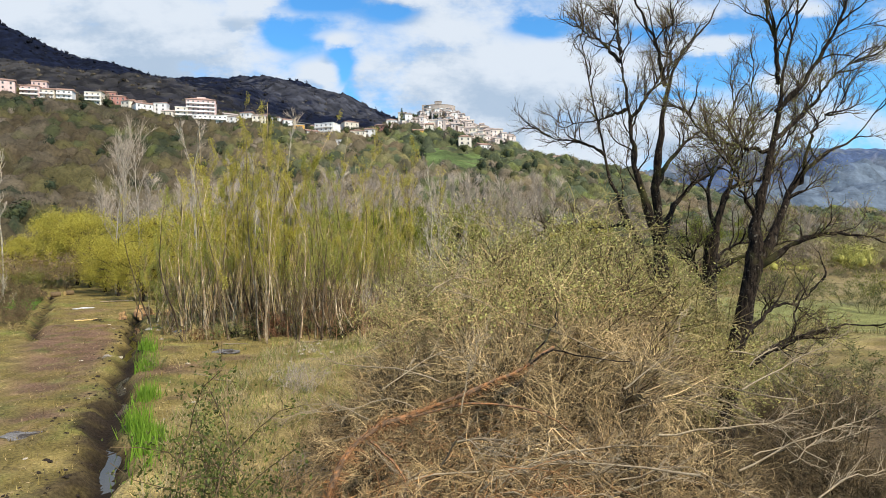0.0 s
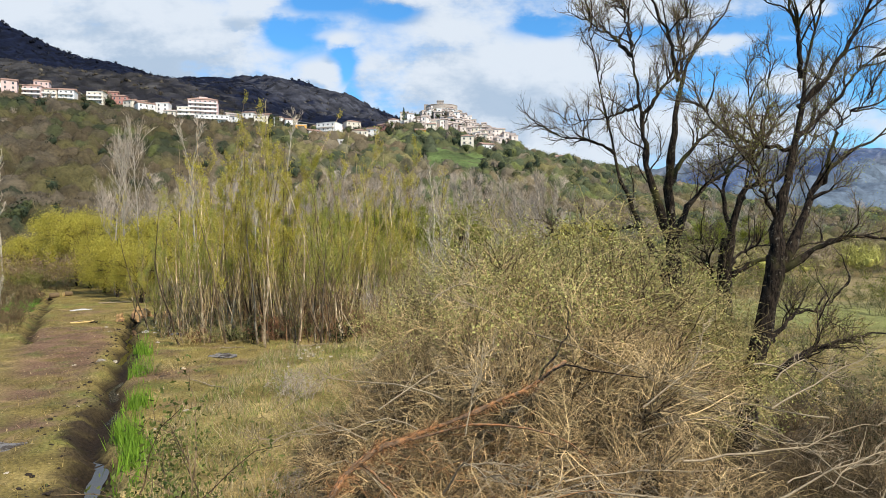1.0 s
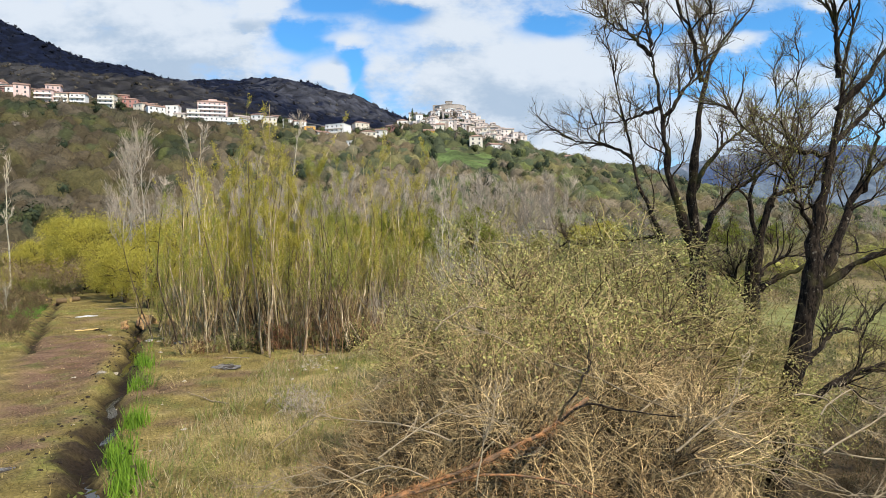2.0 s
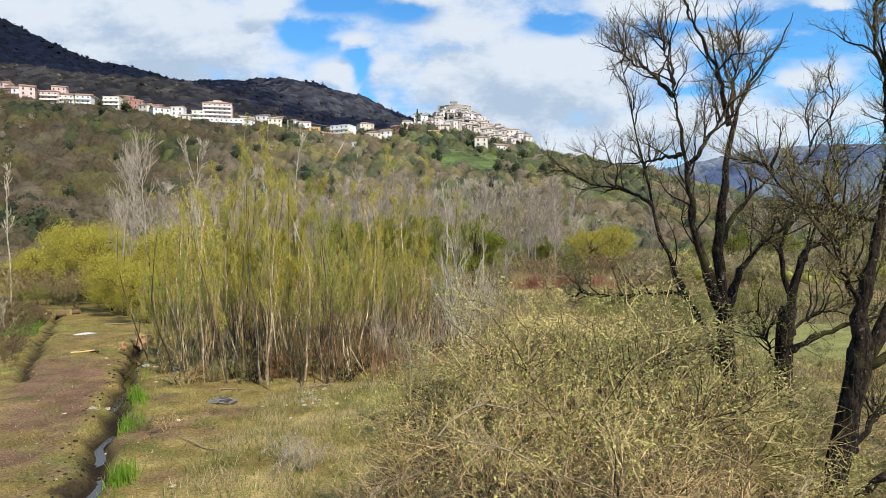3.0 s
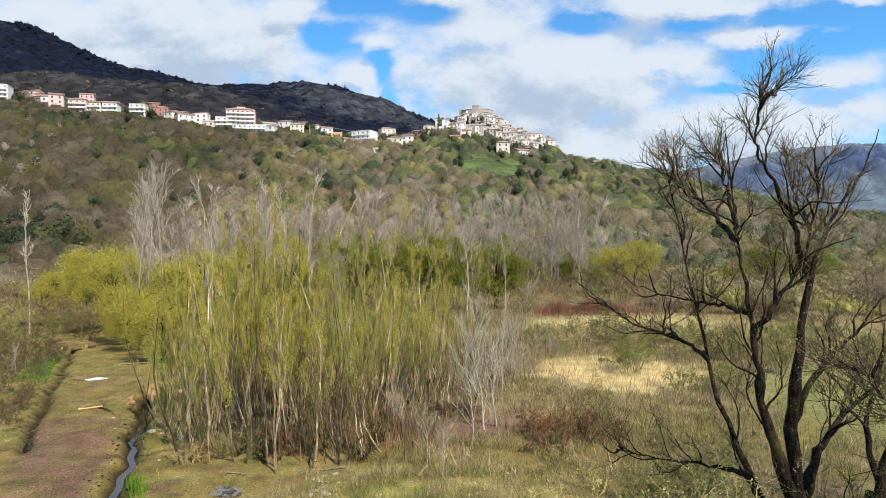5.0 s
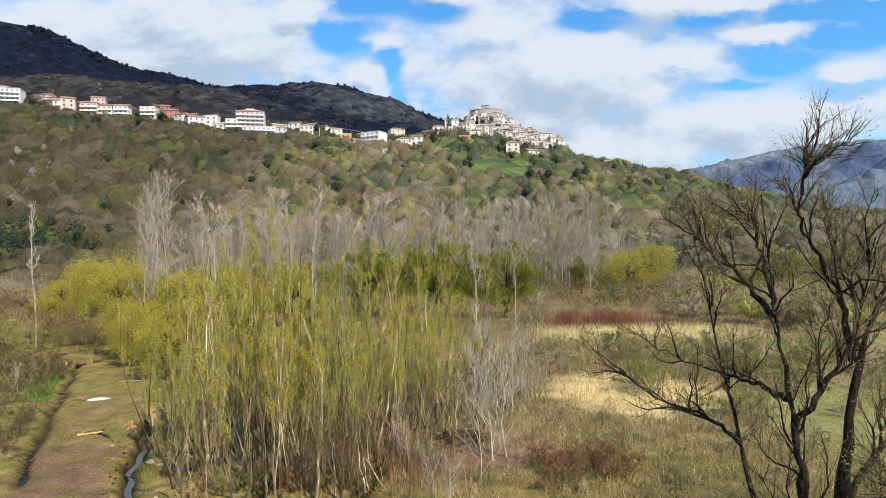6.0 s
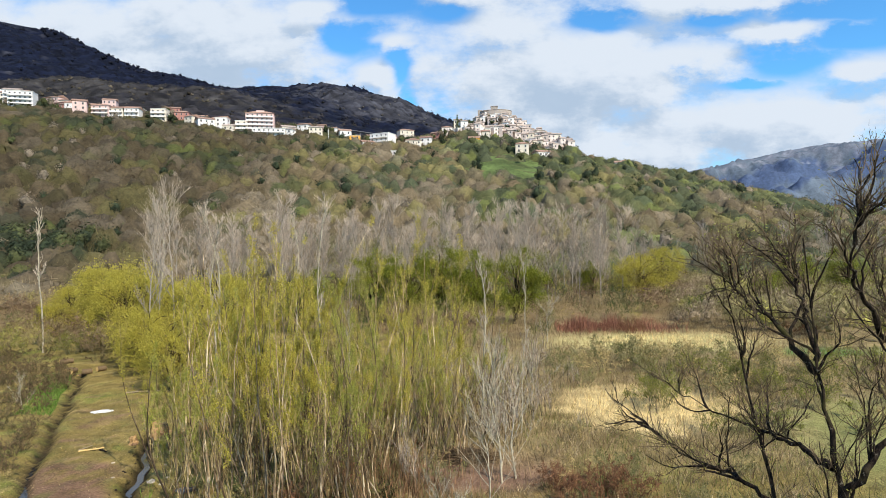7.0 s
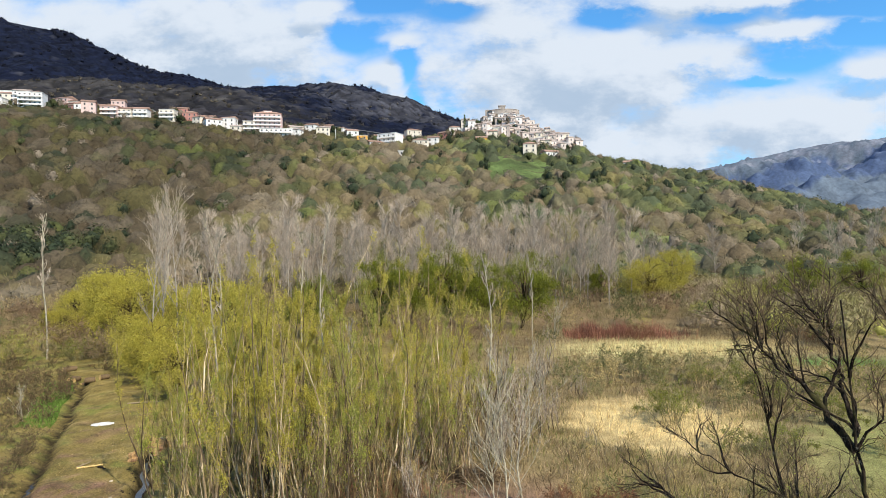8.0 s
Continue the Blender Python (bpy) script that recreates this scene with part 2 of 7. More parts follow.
M = {
    "ground": surface("ground_cover", (0.1, 0.1, 0.05), 0.95, 0.55, 1.6, 16.0, attribute="cover", relief=0.9),
    "water": water_material(),
    "bark": bark_material(),
    "fork_wood": surface("twig_brown", (0.125, 0.086, 0.048), 0.9, 0.3, 0.6, 6.0, island=0.45),
    "willow_twig": surface("willow_twig", (0.100, 0.073, 0.043), 0.9, 0.3, 0.6, 6.0, island=0.45),
    "twig_grey": surface("twig_grey", (0.365, 0.303, 0.240), 0.9, 0.25, 0.8, 6.0, island=0.4),
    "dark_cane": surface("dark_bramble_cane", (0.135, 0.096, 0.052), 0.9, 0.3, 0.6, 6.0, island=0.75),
    "cane_shaded": surface("shaded_brown_cane", (0.120, 0.086, 0.048), 0.9, 0.3, 0.6, 6.0, island=0.75),
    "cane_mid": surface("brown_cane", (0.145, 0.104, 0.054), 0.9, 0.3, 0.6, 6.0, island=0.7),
    "twig_sage": surface("twig_sage", (0.205, 0.185, 0.085), 0.9, 0.3, 0.8, 6.0, island=0.45),
    "fern_brown": surface("dead_fern_brown", (0.170, 0.085, 0.045), 0.9, 0.35, 0.4, 6.0, island=0.5),
    "leaf_moss": surface("leaf_moss", (0.092, 0.108, 0.026), 0.55, 0.15, 2.5, 3.0, island=0.45, through_light=0.25),
    "ivy": surface("ivy_leaf", (0.030, 0.042, 0.014), 0.45, 0.15, 2.5, 3.0, island=0.5, through_light=0.1),
    "drab_twig": surface("twig_drab", (0.385, 0.295, 0.132), 0.9, 0.3, 0.8, 6.0, island=0.45),
    "twig_tan": surface("twig_tan", (0.455, 0.330, 0.165), 0.9, 0.25, 0.8, 6.0, island=0.7),
    "twig_olive": surface("twig_olive", (0.325, 0.255, 0.112), 0.9, 0.25, 0.8, 6.0, island=0.65),
    "dead_red": surface("dead_cane_rust", (0.240, 0.122, 0.052), 0.9, 0.35, 0.4, 6.0, island=0.6),
    "dead_tan": surface("dead_cane_straw", (0.310, 0.208, 0.100), 0.9, 0.35, 0.4, 6.0, island=0.55),
    "rust_bark": surface("peeling_rust_bark", (0.15, 0.095, 0.058), 0.9, 0.5, 0.10, 7.0, relief=1.0, second=(0.26, 0.125, 0.055)),
    "pale_bark": surface("pale_dry_wood", (0.30, 0.235, 0.150), 0.85, 0.35, 0.4, 9.0, relief=0.5, second=(0.22, 0.17, 0.11)),
    "birch": surface("pale_trunk", (0.440, 0.385, 0.275), 0.8, 0.35, 0.35, 6.0, relief=0.4, second=(0.22, 0.20, 0.16)),
    "stem": surface("sapling_bark", (0.280, 0.198, 0.115), 0.9, 0.35, 0.6, 7.0, each=0.6, relief=0.4, second=(0.46, 0.365, 0.240)),
    "poplar_bark": surface("grey_poplar_bark", (0.360, 0.310, 0.250), 0.85, 0.35, 0.35, 6.0, relief=0.4, second=(0.20, 0.175, 0.15)),
    "stem_dark": surface("dark_sapling_bark", (0.085, 0.058, 0.036), 0.9, 0.35, 0.6, 7.0, each=0.5, relief=0.4, second=(0.15, 0.11, 0.07)),
    "leaf_yellow": surface("young_leaf_yellow", (0.410, 0.355, 0.060), 0.6, 0.15, 2.5, 3.0, island=0.28, through_light=0.35),
    "leaf_lime": surface("young_leaf_lime", (0.310, 0.318, 0.066), 0.6, 0.15, 2.5, 3.0, island=0.28, through_light=0.35),
    "leaf_pale": surface("young_leaf_pale", (0.385, 0.362, 0.120), 0.6, 0.15, 2.5, 3.0, island=0.4, through_light=0.35),
    "leaf_green": surface("leaf_green", (0.175, 0.190, 0.022), 0.55, 0.15, 2.5, 3.0, island=0.45, through_light=0.3),
    "leaf_dark": surface("leaf_dark", (0.072, 0.098, 0.022), 0.5, 0.15, 2.5, 3.0, island=0.45, through_light=0.25),
    "grass": surface("grass_blades", (0.1, 0.1, 0.03), 0.8, 0.12, 3.0, 4.0, attribute="cover", island=0.4, through_light=0.25),
    "iris": surface("ditch_grass", (0.165, 0.275, 0.030), 0.55, 0.15, 1.0, 5.0, island=0.35, through_light=0.35),
    "woods": surface("far_crowns", (0.1, 0.1, 0.05), 0.95, 0.34, 9.0, 9.0, attribute="cover", island=0.1, relief=0.9),
    "clod": surface("wet_black_earth", (0.030, 0.022, 0.016), 0.8, 0.4, 0.3, 8.0, relief=0.6),
    "stone": surface("field_stone", (0.42, 0.36, 0.28), 0.9, 0.35, 0.5, 9.0, relief=0.6, each=0.3),
    "cut_wood": surface("cut_log_end", (0.62, 0.42, 0.17), 0.85, 0.25, 0.3, 8.0),
    "stump": surface("rotting_stump", (0.38, 0.235, 0.105), 0.9, 0.4, 0.4, 9.0, relief=0.9, second=(0.17, 0.10, 0.055)),
    "ash_white": surface("white_ash", (0.72, 0.71, 0.68), 0.95, 0.3, 0.4, 9.0, relief=0.6, second=(0.50, 0.48, 0.44)),
    "ash_grey": surface("grey_ash", (0.20, 0.185, 0.17), 0.95, 0.45, 0.3, 9.0, relief=0.5, second=(0.055, 0.045, 0.038)),
    "wall_white": surface("plaster_white", (0.74, 0.71, 0.68), 0.85, 0.12, 6.0, 5.0, each=0.05),
    "wall_cream": surface("plaster_cream", (0.66, 0.59, 0.49), 0.85, 0.09, 6.0, 5.0, each=0.06),
    "wall_pink": surface("plaster_pink", (0.62, 0.45, 0.41), 0.85, 0.09, 6.0, 5.0, each=0.08),
    "wall_red": surface("plaster_red", (0.42, 0.20, 0.165), 0.85, 0.1, 6.0, 5.0),
    "wall_orange": surface("plaster_orange", (0.80, 0.42, 0.08), 0.85, 0.08, 6.0, 5.0),
    "wall_stone": surface("old_town_stone", (0.60, 0.51, 0.46), 0.92, 0.3, 4.0, 6.0, each=0.24, relief=0.4),
    "castle_stone": surface("castle_stone", (0.33, 0.285, 0.25), 0.95, 0.25, 4.0, 7.0, relief=0.5),
    "roof_tile": surface("clay_roof", (0.29, 0.185, 0.140), 0.9, 0.25, 3.0, 8.0, each=0.2),
    "roof_old": surface("weathered_clay_roof", (0.36, 0.295, 0.255), 0.9, 0.25, 3.0, 8.0, each=0.2),
    "dark_pane": surface("window_pane", (0.045, 0.05, 0.06), 0.15, 0.2, 3.0, 3.0, spec=0.5),
    "frame_paint": surface("window_frame_paint", (0.45, 0.40, 0.34), 0.6, 0.1, 2.0, 4.0),
    "dark_concrete": surface("stained_concrete", (0.085, 0.085, 0.09), 0.95, 0.2, 4.0, 6.0, relief=0.3),
    "concrete": surface("concrete", (0.30, 0.30, 0.30), 0.9, 0.15, 4.0, 6.0, relief=0.3),
    "pale_concrete": surface("pale_concrete", (0.62, 0.61, 0.58), 0.9, 0.12, 4.0, 6.0, relief=0.3),
    "hazy_rock": surface("hazy_far_mountain", (0.1, 0.1, 0.12), 1.0, 0.22, 90.0, 8.0, attribute="cover"),
}


# ---------------------------------------------------------------- mesh tools
class Bits:
    """Gathers tubes, blades and leaves as arrays and turns them into one mesh."""

    def __init__(self):
        self.verts, self.faces, self.tint, self.count = [], {3: [], 4: []}, [], 0

    def put(self, verts, faces, tint=None):
        verts, faces = np.asarray(verts, float).reshape(-1, 3), np.asarray(faces, int)
        self.verts.append(verts)
        self.faces[faces.shape[1]].append(faces + self.count)
        self.tint.append(np.broadcast_to((0.5, 0.5, 0.5) if tint is None else tint, (len(verts), 3)))
        self.count += len(verts)
        return self

    def tubes(self, lines, radii, sides=3):
        """lines: n x k x 3; radii: n x k."""
        lines, radii = np.asarray(lines, float), np.asarray(radii, float)
        n, k, _ = lines.shape
        along = np.gradient(lines, axis=1)
        along /= np.linalg.norm(along, axis=2, keepdims=True) + 1e-9
        whole = lines[:, -1] - lines[:, 0]
        ref = np.where(np.abs(whole[:, 2:3]) > 0.7 * np.linalg.norm(whole, axis=1, keepdims=True), [[1.0, 0.13, 0]], [[0.1, 0.0, 1.0]])
        a = np.cross(along, ref[:, None, :])
        a /= np.linalg.norm(a, axis=2, keepdims=True) + 1e-9
        b = np.cross(along, a)
        ang = np.arange(sides) * 2 * np.pi / sides
        ring = a[:, :, None, :] * np.cos(ang)[:, None] + b[:, :, None, :] * np.sin(ang)[:, None]
        verts = lines[:, :, None, :] + ring * radii[:, :, None, None]
        idx = np.arange(n * k * sides).reshape(n, k, sides)
        nxt = np.roll(idx, -1, axis=2)
        quads = np.stack([idx[:, :-1], nxt[:, :-1], nxt[:, 1:], idx[:, 1:]], axis=-1).reshape(-1, 4)
        return self.put(verts, quads)

    def leaves(self, spots, length, width, rng, up=0.0, tint=None, out=None):
        """Small pointed leaves at the spots, turned at random."""
        n = len(spots)
        d = rng.normal(size=(n, 3)) + np.array([0, 0, up])
        if out is not None:
            d = np.cross(out, d) * (1, 1, 1.2) + 0.45 * d + np.array([0, 0, up])
        d /= np.linalg.norm(d, axis=1, keepdims=True)
        s = np.cross(d, rng.normal(size=(n, 3)) if out is None else out + 0.35 * rng.normal(size=(n, 3)))
        s /= np.linalg.norm(s, axis=1, keepdims=True) + 1e-9
        l = (length * rng.uniform(0.6, 1.35, n))[:, None]
        w = (width * rng.uniform(0.7, 1.3, n))[:, None]
        v = np.stack([spots, spots + d * l * 0.45 + s * w * 0.5, spots + d * l, spots + d * l * 0.45 - s * w * 0.5], axis=1)
        if tint is not None:
            tint = np.repeat(tint, 4, axis=0)
        return self.put(v, np.arange(n * 4).reshape(n, 4), tint)

    def spikes(self, lines, thick):
        """The finest twigs: three-sided cones from each line's first point to its last."""
        a, t = lines[:, 0], lines[:, -1]
        d = t - a
        s1 = np.cross(d, (0.31, 0.52, 0.79))
        s1 /= np.linalg.norm(s1, axis=1, keepdims=True) + 1e-9
        s2 = np.cross(d, s1)
        s2 /= np.linalg.norm(s2, axis=1, keepdims=True) + 1e-9
        v = np.stack([a + s1 * thick, a - s1 * thick * 0.5 + s2 * thick * 0.87, a - s1 * thick * 0.5 - s2 * thick * 0.87, t], 1)
        i = np.arange(len(a))[:, None] * 4
        return self.put(v, np.concatenate([i + (0, 1, 3), i + (1, 2, 3), i + (2, 0, 3)]))

    def flecks(self, spots, length, width, rng, out, up, tint):
        """Tiny sprays of twig or foliage: one triangle each, lying along the crown's surface."""
        n = len(spots)
        d = np.cross(out, rng.normal(size=(n, 3))) + 0.15 * rng.normal(size=(n, 3)) + np.array([0, 0, 1.0]) * up * (1 - out[:, 2:3] * 0.8)
        d /= np.linalg.norm(d, axis=1, keepdims=True)
        s = np.cross(d, out + 0.2 * rng.normal(size=(n, 3)))
        s /= np.linalg.norm(s, axis=1, keepdims=True) + 1e-9
        l, w = (length * rng.uniform(0.6, 1.4, n))[:, None], (width * rng.uniform(0.6, 1.4, n))[:, None]
        v = np.stack([spots - s * w * 0.5, spots + s * w * 0.5, spots + d * l], 1)
        return self.put(v, np.arange(n * 3).reshape(n, 3), np.repeat(tint, 3, axis=0))

    def blades(self, spots, height, width, rng, lean=0.3, tint=None):
        """One narrow triangle a blade, rooted at the spots."""
        n = len(spots)
        a = rng.uniform(0, 6.283, n)
        side = np.stack([np.cos(a), np.sin(a), 0 * a], 1) * (width * rng.uniform(0.6, 1.4, n) * 0.5)[:, None]
        tip = spots + np.stack([rng.normal(0, lean, n), rng.normal(0, lean, n), np.ones(n)], 1) * (height * rng.uniform(0.5, 1.3, n))[:, None]
        if tint is not None:
            tint = np.repeat(tint, 3, axis=0)
        return self.put(np.stack([spots - side, spots + side, tip], 1), np.arange(n * 3).reshape(n, 3), tint)

    def mesh(self, name, material, tinted=False, soft=False):
        me = bpy.data.meshes.new(name)
        verts = np.concatenate(self.verts)
        parts = [np.concatenate(f) for f in self.faces.values() if f]
        loops = np.concatenate([p.ravel() for p in parts])
        sizes = np.concatenate([np.full(len(p), p.shape[1]) for p in parts])
        me.vertices.add(len(verts))
        me.vertices.foreach_set("co", verts.astype(np.float32).ravel())
        me.loops.add(len(loops))
        me.loops.foreach_set("vertex_index", loops.astype(np.int32))
        me.polygons.add(len(sizes))
        me.polygons.foreach_set("loop_start", np.concatenate([[0], np.cumsum(sizes)[:-1]]).astype(np.int32))
        me.polygons.foreach_set("use_smooth", np.full(len(sizes), soft))
        if tinted:
            layer = me.attributes.new("cover", "FLOAT_COLOR", "POINT")
            col = np.concatenate(self.tint)
            layer.data.foreach_set("color", np.column_stack([col, np.ones(len(col))]).astype(np.float32).ravel())
        me.update(calc_edges=True)
        me.materials.append(material)
        return me


def grow(rng, lines, count, length, lo=0.3, hi=1.0, spread=0.8, rise=0.3, segs=3, wander=0.18, curl=0.0, taper=0.5):
    """Shoots that leave the given lines: count x (segs + 1) x 3, and where on the parent (0 to 1) they left."""
    n, k, _ = lines.shape
    which, t = rng.randint(0, n, count), rng.uniform(lo, hi, count)
    f = t * (k - 1)
    i = np.minimum(f.astype(int), k - 2)
    a, b = lines[which, i], lines[which, i + 1]
    start = a + (b - a) * (f - i)[:, None]
    along = b - a
    along /= np.linalg.norm(along, axis=1, keepdims=True) + 1e-9
    side = np.cross(along, rng.normal(size=(count, 3)))
    side /= np.linalg.norm(side, axis=1, keepdims=True) + 1e-9
    ang = spread * rng.uniform(0.6, 1.3, count)[:, None]
    d = along * np.cos(ang) + side * np.sin(ang) + np.array([0, 0, rise])
    d /= np.linalg.norm(d, axis=1, keepdims=True)
    step = (length * rng.uniform(0.55, 1.3, count) * (1 - taper * t))[:, None] / segs
    out = [start]
    for _ in range(segs):
        out.append(out[-1] + d * step)
        d = d + rng.normal(0, wander, (count, 3)) + np.array([0, 0, curl])
        d /= np.linalg.norm(d, axis=1, keepdims=True)
    return np.stack(out, 1)


def taper(n, k, thick, thin):
    return np.broadcast_to(np.linspace(1, 0, k)[None] * (np.asarray(thick).reshape(-1, 1) - thin) + thin, (n, k))


def sway(points, count, rng, wobble):
    """A line through the control points, with count points and an uneven course."""
    p = np.asarray(points, float)
    t = np.linspace(0, len(p) - 1, count)
    i = np.clip(t.astype(int), 0, len(p) - 2)
    f = (t - i)[:, None]
    q0, q1, q2, q3 = p[np.maximum(i - 1, 0)], p[i], p[i + 1], p[np.minimum(i + 2, len(p) - 1)]
    line = 0.5 * (2 * q1 + (q2 - q0) * f + (2 * q0 - 5 * q1 + 4 * q2 - q3) * f ** 2 + (3 * q1 - q0 - 3 * q2 + q3) * f ** 3)
    line[1:-1] += rng.normal(0, wobble, (count - 2, 3))
    return line


def thing(name, x, y, z, label, category, group="", kind=""):
    ob = new(name)
    ob.location = (x, y, z)
    ob.empty_display_size = 0.2
    return tagged(ob, label, category, group, kind)


def part(name, bits, material, parent, label="", tinted=False, soft=False, kind=""):
    """One mesh object under a thing or a part."""
    if isinstance(bits, bmesh.types.BMesh):
        me = bpy.data.meshes.new(name)
        bits.to_mesh(me)
        bits.free()
        me.materials.append(material)
    elif isinstance(bits, Bits):
        me = bits.mesh(name, material, tinted, soft)
    else:
        me = bits
    ob = new(name, me)
    ob.parent = parent
    return tagged(ob, label, kind=kind)


def box(w, d, h, at=(0, 0, 0), bevel=0.0):
    """A box on the plane z = at[2], centred in x and y."""
    bm = bmesh.new()
    bmesh.ops.create_cube(bm, size=1)
    bmesh.ops.transform(bm, matrix=Matrix.Translation((at[0], at[1], at[2] + h / 2)) @ Matrix.Diagonal((w, d, h, 1)), verts=bm.verts)
    if bevel:
        bmesh.ops.bevel(bm, geom=bm.edges[:], offset=bevel, segments=2, affect="EDGES")
    return bm


def lump(rx, ry, rz, seed, rough=0.25, level=2):
    """An uneven rounded mass resting on z = 0."""
    bm = bmesh.new()
    bmesh.ops.create_icosphere(bm, subdivisions=level, radius=1)
    for v in bm.verts:
        k = 1 + rough * noise.noise(v.co * 1.6 + Vector((seed * 3.7, seed, 0))) + 0.5 * rough * noise.noise(v.co * 4 + Vector((seed, 0, seed)))
        v.co = Vector((v.co.x * rx * k, v.co.y * ry * k, max(v.co.z, -0.35) * rz * k + 0.25 * rz))
    return bm


# ---------------------------------------------------------------- the lie of the land
def smooth(a):
    a = np.clip(a, 0, 1)
    return a * a * (3 - 2 * a)


def curve(v, knots):
    return np.interp(v, knots[0::2], knots[1::2])


def bump(x, y, cx, cy, rx, ry):
    return np.exp(-((x - cx) / rx) ** 2 - ((y - cy) / ry) ** 2)


def waves(x, y, size, seed):
    """Smooth uneven relief, about -1 to 1."""
    r = np.random.RandomState(seed)
    out = 0.0
    for k in range(7):
        a, f = r.uniform(0, 6.28), r.uniform(0.6, 1.9) / size
        out = out + np.sin(x * np.cos(a) * f * 6.28 + y * np.sin(a) * f * 6.28 + r.uniform(0, 6.28))
    return out / 3.2


SHELF_Y = (-900, 430, -360, 456, -185, 515, -90, 530, 0, 505, 53, 478, 150, 468, 260, 440, 700, 420)
SHELF_Z = (-900, 150, -360, 128, -270, 120, -218, 116, -185, 113, -150, 110, -110, 106, -60, 98, -33, 94, 20, 90, 53, 76, 107, 66, 150, 56, 195, 40, 250, 25, 420, 14, 900, 8)
RIDGE_Z = (-1600, 640, -1015, 512, -896, 480, -778, 425, -660, 376, -500, 343, -351, 338, -256, 344, -185, 320, -114, 294, -31, 255, 50, 200, 170, 130, 300, 80, 500, 40, 900, 30)
FOOT_Y = (-900, 95, -250, 130, -100, 170, 0, 190, 100, 200, 250, 260, 900, 300)


def ditch_x(y):
    return -8.3 - 0.426 * (y - 14.7) + 0.18 * np.sin(y * 0.9) + 0.12 * np.sin(y * 2.3)


def drain_x(y):
    return -28.5 - 0.551 * (y - 45.5) + 0.15 * np.sin(y * 0.7)


def land(x, y):
    """Height of the ground at x, y."""
    x, y = np.asarray(x, float), np.asarray(y, float)
    sy, sz, rz, fy = curve(x, SHELF_Y), curve(x, SHELF_Z), curve(x, RIDGE_Z), curve(x, FOOT_Y)
    up = (y - fy) / (sy - fy)
    z = sz * (0.55 * smooth(up) + 0.45 * np.clip(up, 0, 1))
    back = np.clip((y - sy - 25) / (1290 - sy - 25), 0, 1)
    z = z + (rz - sz) * (0.35 * smooth(back) + 0.65 * back ** 1.15)
    z = z * (1 - 0.75 * smooth((y - 1300) / 1200))
    z = z + 30 * bump(x, y, -480, 770, 230, 110) + 35 * bump(x, y, 27, 562, 62, 56) + 11 * bump(x, y, 64, 512, 26, 34)
    rough = smooth((y - 150) / 150)
    z = z + rough * (2.2 * waves(x, y, 70, 3) + 1.0 * waves(x, y, 24, 4)) * np.clip(up, 0, 1)
    z = z + 9 * waves(x, y, 190, 5) * smooth((y - 650) / 300)
    low = 1 - smooth((y - 120) / 60)
    z = z + low * (0.10 * waves(x, y, 9, 6) + 0.05 * waves(x, y, 2.5, 7))
    d = np.abs(x - ditch_x(y)) / 0.72
    z = z - 0.62 * (1 - smooth(d - 0.15)) * smooth((y - 6) / 3) * smooth((52 - y) / 3)
    d = np.abs(x - drain_x(y)) / 0.60
    z = z - 0.55 * (1 - smooth(d - 0.15)) * smooth((y - 36) / 3) * smooth((74 - y) / 4)
    return z


# ---------------------------------------------------------------- ground
def spaced(*runs):
    """Grid lines: runs of (from, to, step)."""
    return np.unique(np.round(np.concatenate([np.arange(a, b, s) for a, b, s in runs]), 3))


